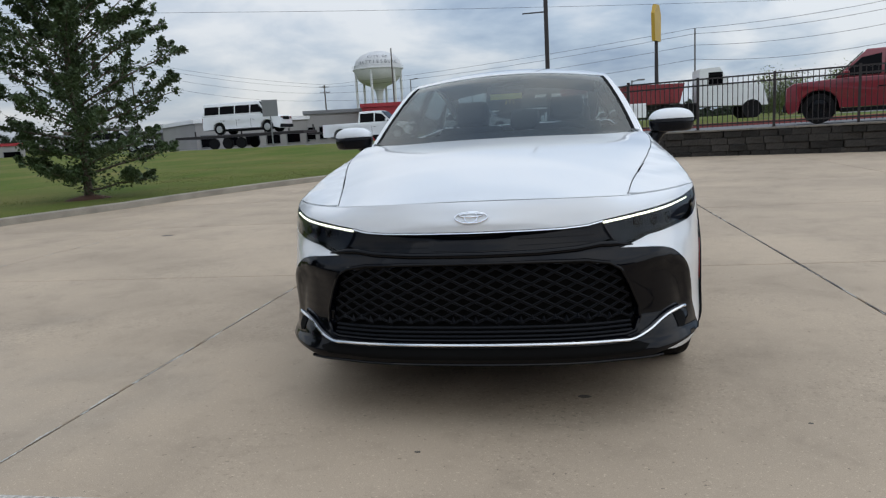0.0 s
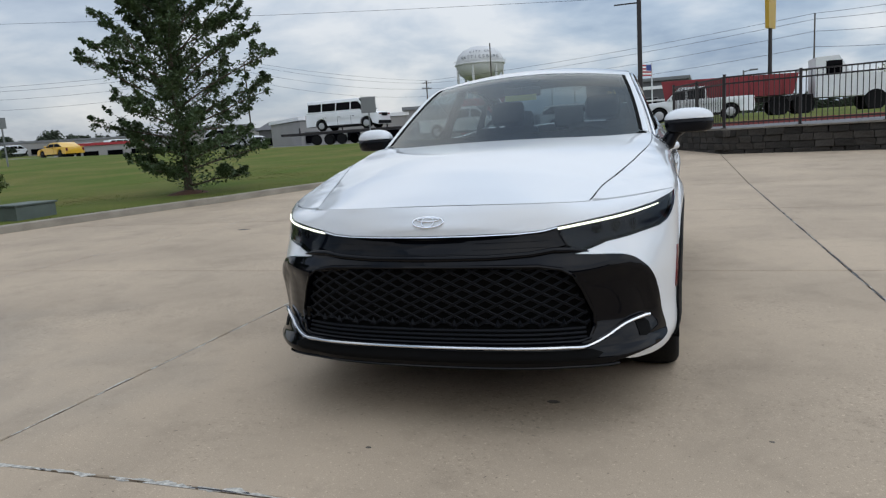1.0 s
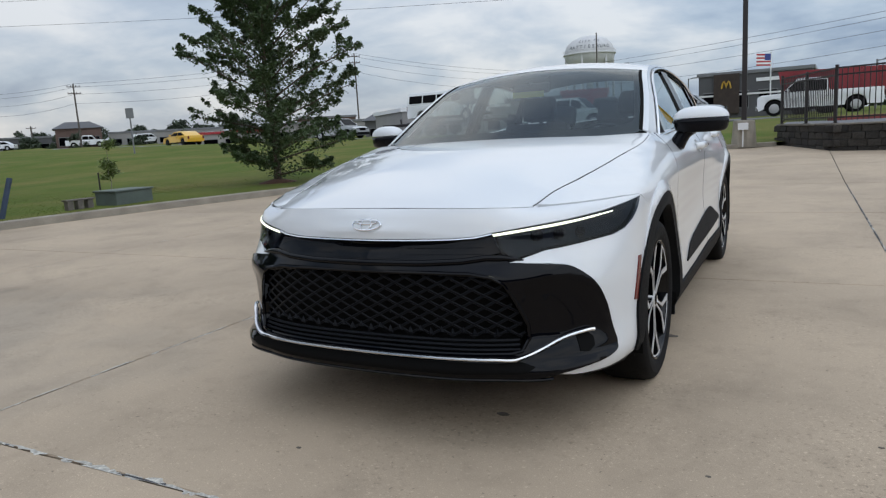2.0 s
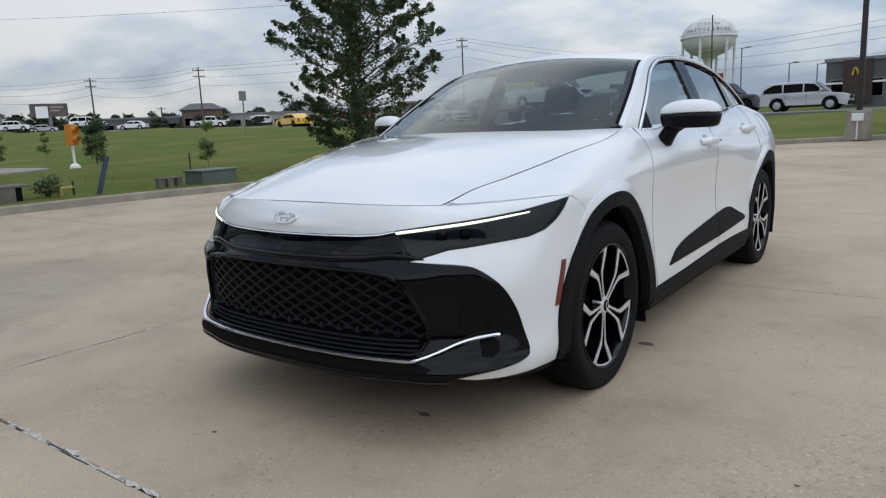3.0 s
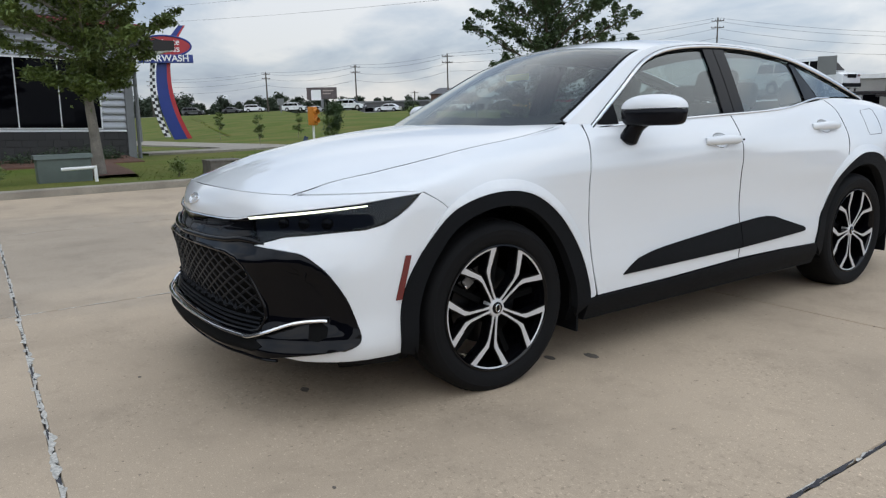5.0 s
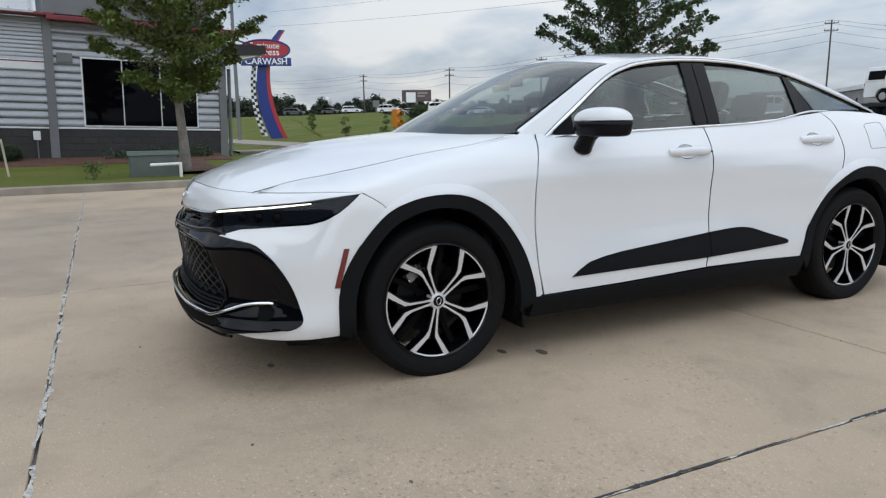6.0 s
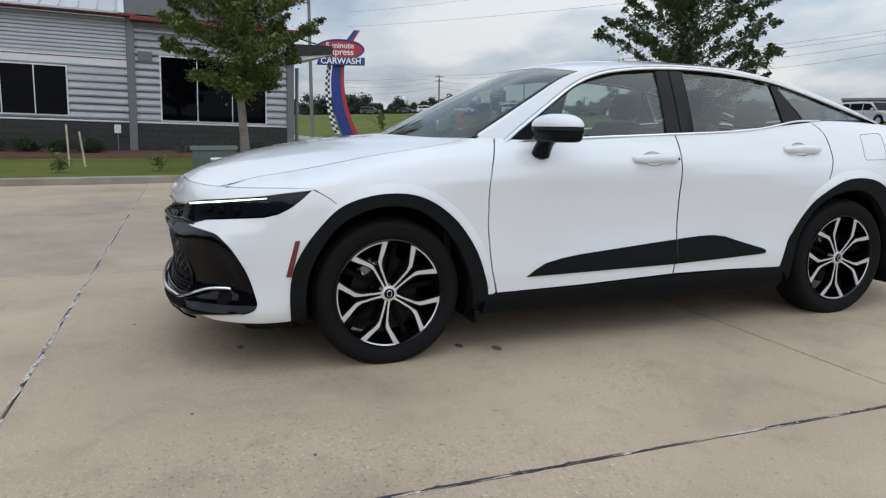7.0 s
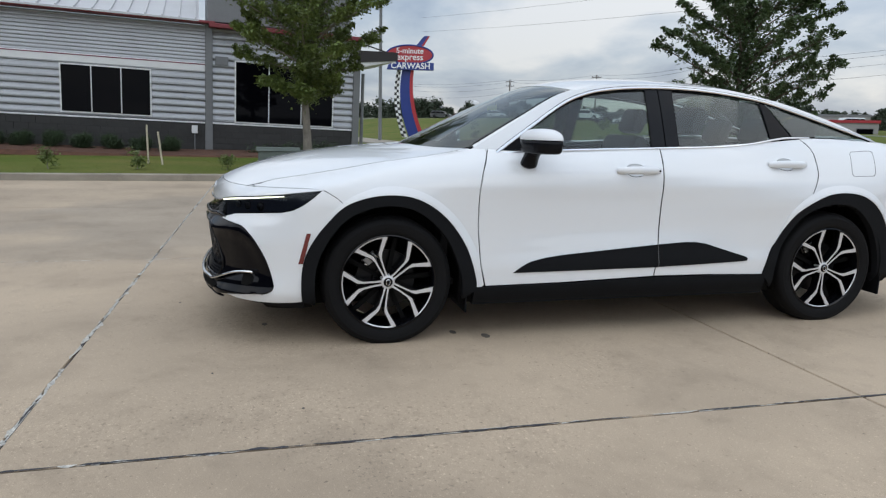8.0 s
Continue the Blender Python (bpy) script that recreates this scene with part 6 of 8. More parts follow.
part("side_panel", box(-0.38, -0.455, 0.0, -0.34, 0.48, 0.298), VAULT, b4)
# solid black block that stands for the shade inside the open vault
part("hollow_shade", box(-0.335, -0.455, 0.0, 0.335, 0.3, 0.295), GAP, b4)
valve = root("pipe_valve", pose(-10.9, 3.3, 0.11), "brass and yellow pipe valve on the grass", "valve")
YELLOW = material("dull_yellow_paint", (0.42, 0.33, 0.09), 0.6, vary=0.3, scale=9, fine=60)
part("pipe", tube([(0, -0.32, 0.16), (0, 0.25, 0.17)], 0.025, 8), YELLOW, valve)
part("upright", tube([(0, 0.24, 0), (0, 0.24, 0.28)], 0.02, 8), FENCE, valve)
part("foot", tube([(0, 0.0, 0), (0, 0.0, 0.16)], 0.045, 8), YELLOW, valve)
BLUE_POST = material("dark_blue_post", (0.025, 0.045, 0.085), 0.6, vary=0.3, scale=6, fine=60)
post = root("marker_post", pose(-10.5, 3.75, 0.1), "dark blue leaning marker post in the grass", "post")
part("shaft", tube([(0, 0, -0.1), (0.02, 0.14, 0.35), (0.03, 0.26, 0.70)], 0.045, 8, flat=0.4), BLUE_POST, post)
stake = tagged(part("thin_stake", tube([(-10.9, 6.0, 0.1), (-10.9, 6.0, 0.75)], 0.015, 6), FENCE), "thin dark stake in the grass", "stake")

# car wash drive and signal
strip_along("wash_drive", catmull([(-75, 4), (-48, 6.2), (-36, 7.4), (-27.5, 8.6), (-24.6, 7.0), (-24.5, 3.4)], 8), [(-1.5, -0.2), (-1.5, 0.05), (1.5, 0.05), (1.5, -0.2)], lambda x, y: verge_height(x, y) + 0.02, KERB, "pale concrete drive curving to the car wash", "driveway")
sig = root("traffic_signal", pose(-24.9, 10.45, -0.02, 0, 0, 25), "small orange traffic signal on a white post", "signal")
ORANGE = material("signal_orange", (0.62, 0.22, 0.02), 0.5, vary=0.1, scale=5, fine=40)
part("base", lathe([(0, 0), (0.22, 0), (0.18, 0.18), (0.09, 0.26), (0, 0.26)], 14), PVC, sig)
part("post", tube([(0, 0, 0.2), (0, 0, 0.95)], 0.05, 8), PVC, sig)
head = part("head", box(-0.16, -0.14, 0.95, 0.16, 0.14, 1.72, 0.03), ORANGE, sig)
for z in (1.16, 1.52):
    part("visor", lathe([(0.11, 0), (0.12, 0.20)], 14, pose(0.12, -0.02, z, 0, 90, 0)), ORANGE, head)
    part("lens", lathe([(0, 0.01), (0.10, 0.0)], 14, pose(0.163, -0.02, z, 0, 90, 0)), GAP, head)

# the tall curved sign
SIGN_RED, SIGN_BLUE = material("sign_red", (0.42, 0.025, 0.035), 0.4, vary=0.08, scale=2, fine=20), material("sign_blue", (0.012, 0.035, 0.22), 0.4, vary=0.08, scale=2, fine=20)
SIGN_WHITE, SIGN_BLACK = material("sign_white", (0.80, 0.80, 0.80), 0.4), material("sign_black", (0.01, 0.01, 0.012), 0.4)
tower = root("carwash_sign", Matrix.Translation((-49.6, 10.65, -0.05)) @ Matrix.Rotation(radians(-102 + 180), 4, "Z"), "tall curved blue and red car wash sign", "sign")


def bow(v):
    """The mast's middle line: bowed to the left, with its head swept to the right."""
    return -1.05 * math.sin(math.pi * min(1.0, v / 8.6) ** 0.9) * 0.9 + 0.12 + (0.9 * max(0, (v - 5.4) / 2.6) ** 1.5)


def ribbon(off0, off1, v0, v1, y0, y1, n=28):
    bm = bmesh.new()
    rows = []
    for i in range(n + 1):
        v = v0 + (v1 - v0) * i / n
        k = np.interp(v, [0, 5.5, 8.0], [1.0, 0.72, 0.35])
        c = bow(v)
        rows.append([bm.verts.new((c + o * k, y, v)) for o, y in ((off0, y0), (off1, y0), (off1, y1), (off0, y1))])
    for a, b in zip(rows[:-1], rows[1:]):
        for q in range(4):
            bm.faces.new((a[q], a[(q + 1) % 4], b[(q + 1) % 4], b[q]))
    bm.faces.new(rows[0][::-1]), bm.faces.new(rows[-1])
    return bm


part("mast", ribbon(-0.30, 0.62, 0, 8.0, -0.18, 0.18), SIGN_BLUE, tower, "deep blue curved mast")
part("mast_edge", ribbon(0.62, 0.95, 0, 8.0, -0.2, 0.2), SIGN_RED, tower, "red mast edge")
checks = part("check_band", ribbon(-0.85, -0.42, 0.3, 6.2, -0.12, 0.12), SIGN_WHITE, tower, "black and white checked band")
for i in range(26):
    for j in range(2):
        if (i + j) % 2 == 0:
            v0 = 0.35 + i * 0.225
            part("check", ribbon(-0.845 + 0.21 * j, -0.845 + 0.21 * (j + 1), v0, v0 + 0.22, -0.135, -0.115, 2), SIGN_BLACK, checks)
n = 40
rim = [(-0.35 + 1.78 * math.cos(2 * math.pi * k / n), 6.55 + 0.70 * math.sin(2 * math.pi * k / n)) for k in range(n)]
upright_m = Matrix(((1, 0, 0, 0), (0, 0, -1, 0), (0, 1, 0, 0), (0, 0, 0, 1)))
ovalp = part("oval_panel", prism(rim, 0.2, 0.55, upright_m), SIGN_RED, tower, "red oval sign panel")
part("oval_rim", tube([(x, -0.55, v) for x, v in rim], 0.06, 6, closed=True), SIGN_BLUE, tower)
banner = part("banner", prism([(-2.1, 5.42), (1.5, 5.42), (1.5, 5.98), (-1.9, 5.98)], 0.22, 0.62, upright_m), SIGN_BLUE, tower, "blue banner panel")


def lettering(text, u, v, size, y, mat, parent, bold=0.006):
    cu = bpy.data.curves.new("lettering", "FONT")
    cu.body, cu.size, cu.extrude, cu.align_x, cu.align_y, cu.offset = text, size, 0.012, "CENTER", "CENTER", bold
    cu.materials.append(mat)
    tmp = bpy.data.objects.new("lettering", cu)
    scene.collection.objects.link(tmp)
    me = bpy.data.meshes.new_from_object(tmp.evaluated_get(bpy.context.evaluated_depsgraph_get()))
    bpy.data.objects.remove(tmp)
    ob = new("lettering", me)
    ob.parent = parent
    ob.matrix_basis = pose(u, y, v, 90, 0, 0)
    return ob


lettering("5-minute", -0.35, 6.82, 0.58, -0.575, SIGN_WHITE, ovalp)
lettering("express", -0.35, 6.36, 0.66, -0.575, SIGN_WHITE, ovalp)
lettering("CARWASH", -0.28, 5.70, 0.62, -0.645, SIGN_WHITE, banner, 0.012)


# ---- beyond: vehicles, poles, shops, tower and trees ----
def rounded(bm, r):
    """Rounds the long edges between flanks and top of a vehicle's body."""
    es = [e for e in bm.edges if len(e.link_faces) == 2 and e.calc_face_angle(0) > radians(40) and abs(e.verts[0].co.y - e.verts[1].co.y) < 0.05 and min(v.co.z for v in e.verts) > 0.5]
    bmesh.ops.bevel(bm, geom=es, offset=r, segments=3, affect="EDGES", profile=0.5, clamp_overlap=True)
    bmesh.ops.recalc_face_normals(bm, faces=bm.faces)


def vehicle(kind, at, heading, color, label, group="vehicles on the road"):
    """A parked or standing road vehicle: x forwards, y to its left."""
    L, Wd, H = {"pickup": (5.9, 2.0, 1.92), "van": (5.7, 2.0, 2.1), "suv": (4.8, 1.9, 1.72), "coupe": (5.0, 1.92, 1.45), "sedan": (4.7, 1.82, 1.45)}[kind]
    name = {"pickup": "pickup_truck", "van": "van", "suv": "suv", "coupe": "coupe", "sedan": "sedan_car"}[kind]
    thing = root(name, Matrix.Translation(at) @ Matrix.Rotation(radians(heading), 4, "Z"), label, "vehicle", group)
    paint = material(name + "_paint", color, 0.3, coat=0.8, vary=0.06, scale=2, fine=20)
    side = Matrix(((1, 0, 0, 0), (0, 0, 1, 0), (0, 1, 0, 0), (0, 0, 0, 1)))
    r = {"pickup": 0.41, "van": 0.37, "suv": 0.36, "coupe": 0.35, "sedan": 0.33}[kind]
    g = 0.30 if kind == "pickup" else 0.24
    wf, wr = L / 2 - (0.84 if kind == "pickup" else 0.95), -L / 2 + (1.25 if kind in ("pickup", "van") else 1.0)
    belt = {"pickup": 1.18, "van": 1.22, "suv": 1.05, "coupe": 0.95, "sedan": 0.92}[kind]
    low = [(-L / 2 + 0.05, g + 0.1), (-L / 2, 0.62), (-L / 2 + 0.03, belt), (L / 2 - 1.5, belt + 0.02), (L / 2 - 0.35, belt - 0.10), (L / 2 - 0.04, belt - 0.24), (L / 2, 0.55), (L / 2 - 0.08, g)]
    def arch(cx):
        return [(cx + (r + 0.09) * math.cos(a), max(g, r + (r + 0.09) * math.sin(a))) for a in np.linspace(0, math.pi, 11)]
    line = low + arch(wf) + arch(wr)
    if kind == "pickup":
        low[4], low[5] = (L / 2 - 0.22, belt - 0.04), (L / 2 - 0.02, belt - 0.16)
        line = low + arch(wf) + arch(wr)
        line = line[:2] + [(-L / 2 + 0.02, 1.22), (-0.55, 1.22), (-0.53, belt)] + line[3:]
    body = part("body", prism(line, -Wd / 2, Wd / 2, side), paint, thing)
    bm = bmesh.new()
    bm.from_mesh(body.data)
    for v in bm.verts:
        v.co.y *= 1 - 0.05 * max(0, (v.co.z - 0.8)) - 0.05 * max(0.0, (abs(v.co.x) - (L / 2 - 0.3)) / 0.3)
    rounded(bm, 0.07)
    bm.to_mesh(body.data)
    bm.free()
    body.data.polygons.foreach_set("use_smooth", [True] * len(body.data.polygons))
    body.data.set_sharp_from_angle(angle=radians(32))
    cab = {"pickup": [(-0.50, belt), (-0.38, H), (1.0, H), (1.75, belt)], "van": [(-L / 2 + 0.04, belt), (-L / 2 + 0.12, H), (1.2, H), (1.95, belt)],
           "suv": [(-L / 2 + 0.05, belt), (-L / 2 + 0.35, H - 0.05), (-0.6, H), (0.5, H - 0.03), (1.25, belt)],
           "coupe": [(-1.95, belt), (-1.1, H - 0.03), (-0.3, H), (0.25, H - 0.04), (1.0, belt)], "sedan": [(-1.85, belt), (-1.1, H - 0.03), (-0.3, H), (0.3, H - 0.04), (1.05, belt)]}[kind]

    def cabin(scale, y_half):
        bm = bmesh.new()
        lo, hi = [], []
        cx = sum(p[0] for p in cab) / len(cab)
        for x, z in cab:
            yy = y_half - 0.30 * (z - belt) * 0.75
            lo.append(bm.verts.new((cx + (x - cx) * scale, -yy, z)))
            hi.append(bm.verts.new((cx + (x - cx) * scale, yy, z)))
        bm.faces.new(lo), bm.faces.new(hi[::-1])
        for i in range(len(lo)):
            j = (i + 1) % len(lo)
            bm.faces.new((lo[j], lo[i], hi[i], hi[j]))
        return bm
    shell = cabin(1.0, Wd / 2 - 0.06)
    bmesh.ops.recalc_face_normals(shell, faces=shell.faces)
    rounded(shell, 0.06)
    part("cab", shell, paint, thing, smooth=True)
    for u in (wf, wr):
        part("wheel_well", box(u - r - 0.12, -Wd / 2 + 0.26, g + 0.01, u + r + 0.12, Wd / 2 - 0.26, 2 * r + 0.12), GAP, thing)
    part("sill", box(wr + r + 0.1, -Wd / 2 + 0.02, g - 0.02, wf - r - 0.1, Wd / 2 - 0.02, g + 0.09, 0.02), PLASTIC, thing)
    for q in (1, -1):
        part("door_mirror", box(cab[-1][0] - 0.35, q * (Wd / 2 + 0.08) - 0.09, belt + 0.04, cab[-1][0] - 0.22, q * (Wd / 2 + 0.08) + 0.09, belt + 0.20, 0.03), paint if kind != "van" else PLASTIC, thing)
        for u in ((0.45, -0.55) if kind == "pickup" else (0.2, -0.95) if kind == "suv" else (0.75, -0.3, -1.4) if kind == "van" else (-0.5,)):
            # a black strip on the uncut body stands for the door gap's shade
            part("door_seam_shade", box(u - 0.008, q * (Wd / 2 - 0.004) - 0.006, g + 0.12, u + 0.008, q * (Wd / 2 - 0.004) + 0.006, min(0.98, belt - 0.02)), GAP, thing)
            part("door_handle", box(u + 0.10, q * (Wd / 2 - 0.004) - 0.02, 0.90, u + 0.26, q * (Wd / 2 - 0.004) + 0.02, 0.93, 0.006), paint if kind == "suv" else PLASTIC, thing)
    for s in (1, -1):
        n = {"pickup": 2, "van": 4, "suv": 3, "coupe": 2, "sedan": 2}[kind]
        a0, a1 = cab[0][0] + 0.12, cab[-1][0] - 0.12
        zb, zt = belt + (0.13 if kind == "van" else 0.05), H - (0.22 if kind == "van" else 0.14)
        for i in range(n):
            x0, x1 = a0 + (a1 - a0) * i / n + 0.04, a0 + (a1 - a0) * (i + 1) / n - 0.04
            def top(x):
                z = np.interp(x, [p[0] for p in cab], [p[1] for p in cab])
                return min(zt, z - 0.09)
            quad = [(x0, zb), (x1, zb), (x1, max(zb + 0.02, top(x1))), ((x0 + x1) / 2, max(zb + 0.02, top((x0 + x1) / 2))), (x0, max(zb + 0.02, top(x0)))]
            bm = bmesh.new()
            vs = [bm.verts.new((x, s * (Wd / 2 - 0.05 - 0.225 * (z - belt)), z)) for x, z in quad]
            vs2 = [bm.verts.new((x, s * (Wd / 2 - 0.09 - 0.225 * (z - belt)), z)) for x, z in quad]
            bm.faces.new(vs), bm.faces.new(vs2[::-1])
            for q in range(5):
                bm.faces.new((vs[q], vs2[q], vs2[(q + 1) % 5], vs[(q + 1) % 5]))
            part("window", bm, DARK_GLASS, thing)
        for x in (wf, wr):
            w = part("wheel", lathe([(0.0, 0.10), (r * 0.6, 0.10), (r * 0.66, 0.12), (r * 0.95, 0.11), (r, 0.06), (r, -0.10), (r * 0.6, -0.12)], 24, pose(x, s * (Wd / 2 - 0.12), r, -90 * s, 0, 0)), RUBBER, thing, smooth=True)
            part("rim", lathe([(0.0, 0.125), (r * 0.35, 0.125), (r * 0.60, 0.115), (r * 0.62, 0.10)], 18, pose(x, s * (Wd / 2 - 0.12), r, -90 * s, 0, 0)), RIM_BLACK if kind == "coupe" or color in (RED, BLACKISH) else RIM_SILVER, w)
        part("headlight", box(L / 2 - 0.16, s * (Wd / 2 - 0.32) - 0.18, belt - 0.34, L / 2 + 0.005, s * (Wd / 2 - 0.32) + 0.18, belt - 0.20, 0.02), CHROME, thing)
        part("tail_light", box(-L / 2 - 0.01, s * (Wd / 2 - 0.16) - 0.09, belt - 0.36, -L / 2 + 0.10, s * (Wd / 2 - 0.16) + 0.09, belt - 0.06, 0.02), AMBER, thing)
    ws = cab[-2], cab[-1]
    bm = bmesh.new()
    q = [bm.verts.new(p) for p in ((ws[1][0] - 0.06, -Wd / 2 + 0.18, ws[1][1] + 0.06), (ws[1][0] - 0.06, Wd / 2 - 0.18, ws[1][1] + 0.06), (ws[0][0] + 0.07, Wd / 2 - 0.34, ws[0][1] - 0.07), (ws[0][0] + 0.07, -Wd / 2 + 0.34, ws[0][1] - 0.07))]
    f = bm.faces.new(q)
    bmesh.ops.translate(bm, verts=q, vec=(0.035, 0, 0.03))
    bmesh.ops.solidify(bm, geom=[f], thickness=0.02)
    part("windscreen", bm, DARK_GLASS, thing)
    part("bumper", box(L / 2 - 0.12, -Wd / 2 + 0.06, g + 0.05, L / 2 + 0.06, Wd / 2 - 0.06, g + 0.26, 0.03), PLASTIC if kind != "pickup" or color == RED else CHROME, thing)
    part("grille", box(L / 2 - 0.05, -Wd / 2 + 0.55, belt - 0.42, L / 2 + 0.012, Wd / 2 - 0.55, belt - 0.20, 0.02), GAP, thing)
    return thing


def on_road(x, off=0.0):
    i = int(np.argmin(np.abs(ROAD_NP[:, 0] - x)))
    j = min(len(ROAD_NP) - 2, max(1, i))
    d = ROAD_NP[j + 1] - ROAD_NP[j - 1]
    y = float(np.interp(-x, -ROAD_NP[:, 0], ROAD_NP[:, 1])) + off
    return (x, y, ROAD_Z(x) + 0.13), math.degrees(math.atan2(d[1], d[0]))


WHITE, SILVER, BLACKISH, YELLOWISH, RED = (0.72, 0.73, 0.74), (0.42, 0.43, 0.44), (0.03, 0.033, 0.036), (0.70, 0.40, 0.02), (0.19, 0.006, 0.014)
p, h = on_road(-12.2, -1.5)
vehicle("pickup", p, h + 180, WHITE, "white crew cab pickup towing a trailer")
p, h = on_road(-20.6, -1.5)
trailer = root("flatbed_trailer", Matrix.Translation(p) @ Matrix.Rotation(radians(h + 180), 4, "Z"), "long black flatbed trailer carrying a van", "trailer")
part("deck", box(-5.2, -1.15, 0.78, 4.2, 1.15, 0.95, 0.02), FENCE, trailer)
part("drawbar", prism([(4.2, -0.5), (5.6, -0.06), (5.6, 0.06), (4.2, 0.5)], 0.62, 0.76), FENCE, trailer)
for x in (-2.4, -1.4, -0.4):
    for s in (1, -1):
        part("wheel", lathe([(0, 0.1), (0.25, 0.1), (0.36, 0.1), (0.38, 0.0), (0.36, -0.1), (0, -0.1)], 20, pose(x, s * 0.95, 0.38, 90, 0, 0)), RUBBER, trailer)
for i in range(6):
    part("stake_post", box(-5.1 + 1.8 * i, 1.12, 0.951, -5.02 + 1.8 * i, 1.2, 1.35), FENCE, trailer)
vehicle("van", (p[0] - 0.3, p[1], p[2] + 0.96), h + 180, WHITE, "white passenger van standing on a trailer")
p, h = on_road(-55, 1.6)
vehicle("coupe", p, h, YELLOWISH, "bright yellow coupe with black wheels on the road")
p, h = on_road(-33, 1.6)
vehicle("suv", p, h + 180, SILVER, "silver suv on the road")
p, h = on_road(-10.6, 2.0)
vehicle("pickup", p, h + 180, BLACKISH, "dark grey pickup on the road")
p, h = on_road(-5.3, 2.2)
vehicle("suv", p, h + 180, SILVER, "silver suv on the road by the light pole")
vehicle("sedan", (1.0, 52.0, 1.4), 170, WHITE, "white sedan on the far road")
for b, d, k, c, turn, lab in ((-70.8, 168, "suv", WHITE, 20, "white suv on the far road"), (-67.7, 140, "suv", WHITE, 25, "white suv on the far road"), (-63.3, 116, "suv", WHITE, 20, "white suv on the far road"), (-54.9, 128, "pickup", WHITE, 15, "white crew cab pickup on the far road"),
                              (-66.0, 150, "sedan", SILVER, 10, "silver sedan on the far road"), (-72.5, 172, "sedan", BLACKISH, 30, "dark sedan on the far road"), (-60.3, 128, "sedan", WHITE, 200, "white sedan on the far road"),
                              (-75.4, 165, "suv", BLACKISH, 10, "dark suv on the far road"), (-79.8, 215, "van", WHITE, 30, "white van on the far road")):
    x, y = 2.8 + d * math.sin(radians(b)), -1.93 + d * math.cos(radians(b))
    near = np.min(np.hypot(*(ROAD_NP - (x, y)).T)) < 5.2
    vehicle(k, (x, y, max(verge_height(x, y), ROAD_Z(x) + 0.13 if near else -9)), -b - turn, c, lab)
for i, (x, y) in enumerate(((-75, 78), (-83, 80), (-91, 82), (-100, 82), (-108, 82), (-66, 77), (-125, 80), (-58, 76))):
    vehicle(("suv", "sedan", "pickup")[i % 3], (x, y, ROAD_Z(x) + 0.25), 20 * (i % 3) + 70, (WHITE, SILVER, BLACKISH, WHITE)[i % 4], "car standing in a far shop lot", "cars in the far lot")
vehicle("pickup", (2.1, 39.9, 1.0), 182, WHITE, "white crew cab pickup by the restaurant", "vehicles behind the fence")
vehicle("pickup", (9.6, 17.75, 0.80), 160, RED, "red pickup truck behind the fence", "vehicles behind the fence")

# red dump truck behind the fence
dump = root("dump_truck", pose(6.2, 43.2, 0.96) @ Matrix.Scale(1.17, 4), "red dump trailer with a white tractor behind the fence", "truck")
DUMP_RED = material("dump_red", (0.23, 0.018, 0.024), 0.5, vary=0.2, scale=1, fine=20)
part("dump_body", prism([(-5.0, 1.05), (1.0, 1.05), (1.25, 2.05), (-5.2, 2.15)], -1.2, 1.2, Matrix(((1, 0, 0, 0), (0, 0, 1, 0), (0, 1, 0, 0), (0, 0, 0, 1)))), DUMP_RED, dump)
for i in range(8):
    part("rib", box(-4.7 + 0.75 * i, -1.26, 1.1, -4.6 + 0.75 * i, -1.2, 2.05), DUMP_RED, dump)
part("chassis", box(-5.0, -0.5, 0.75, 5.6, 0.5, 1.0), FENCE, dump)
tractor = part("tractor", prism([(2.0, 0.8), (2.0, 2.7), (3.0, 2.75), (3.5, 1.9), (5.1, 1.75), (5.4, 0.7)], -1.05, 1.05, Matrix(((1, 0, 0, 0), (0, 0, 1, 0), (0, 1, 0, 0), (0, 0, 0, 1)))), WHITE_TRIM, dump, "white bonneted tractor unit")
part("side_window", box(2.45, -1.07, 1.9, 3.15, -1.05, 2.5), DARK_GLASS, tractor)
part("side_window", box(2.45, 1.05, 1.9, 3.15, 1.07, 2.5), DARK_GLASS, tractor)
for x in (-4.2, -3.1, 0.4, 1.5, 4.6):
    for s in (1, -1):
        part("wheel", lathe([(0, 0.12), (0.28, 0.12), (0.48, 0.14), (0.51, 0.0), (0.48, -0.14), (0, -0.14)], 22, pose(x, s * 0.98, 0.51, -90 * s, 0, 0)), RUBBER, dump)

# poles and wires
POLE_WOOD = material("grey_pole_wood", (0.10, 0.085, 0.07), 0.9, vary=0.3, scale=3, fine=30)
POLES = []


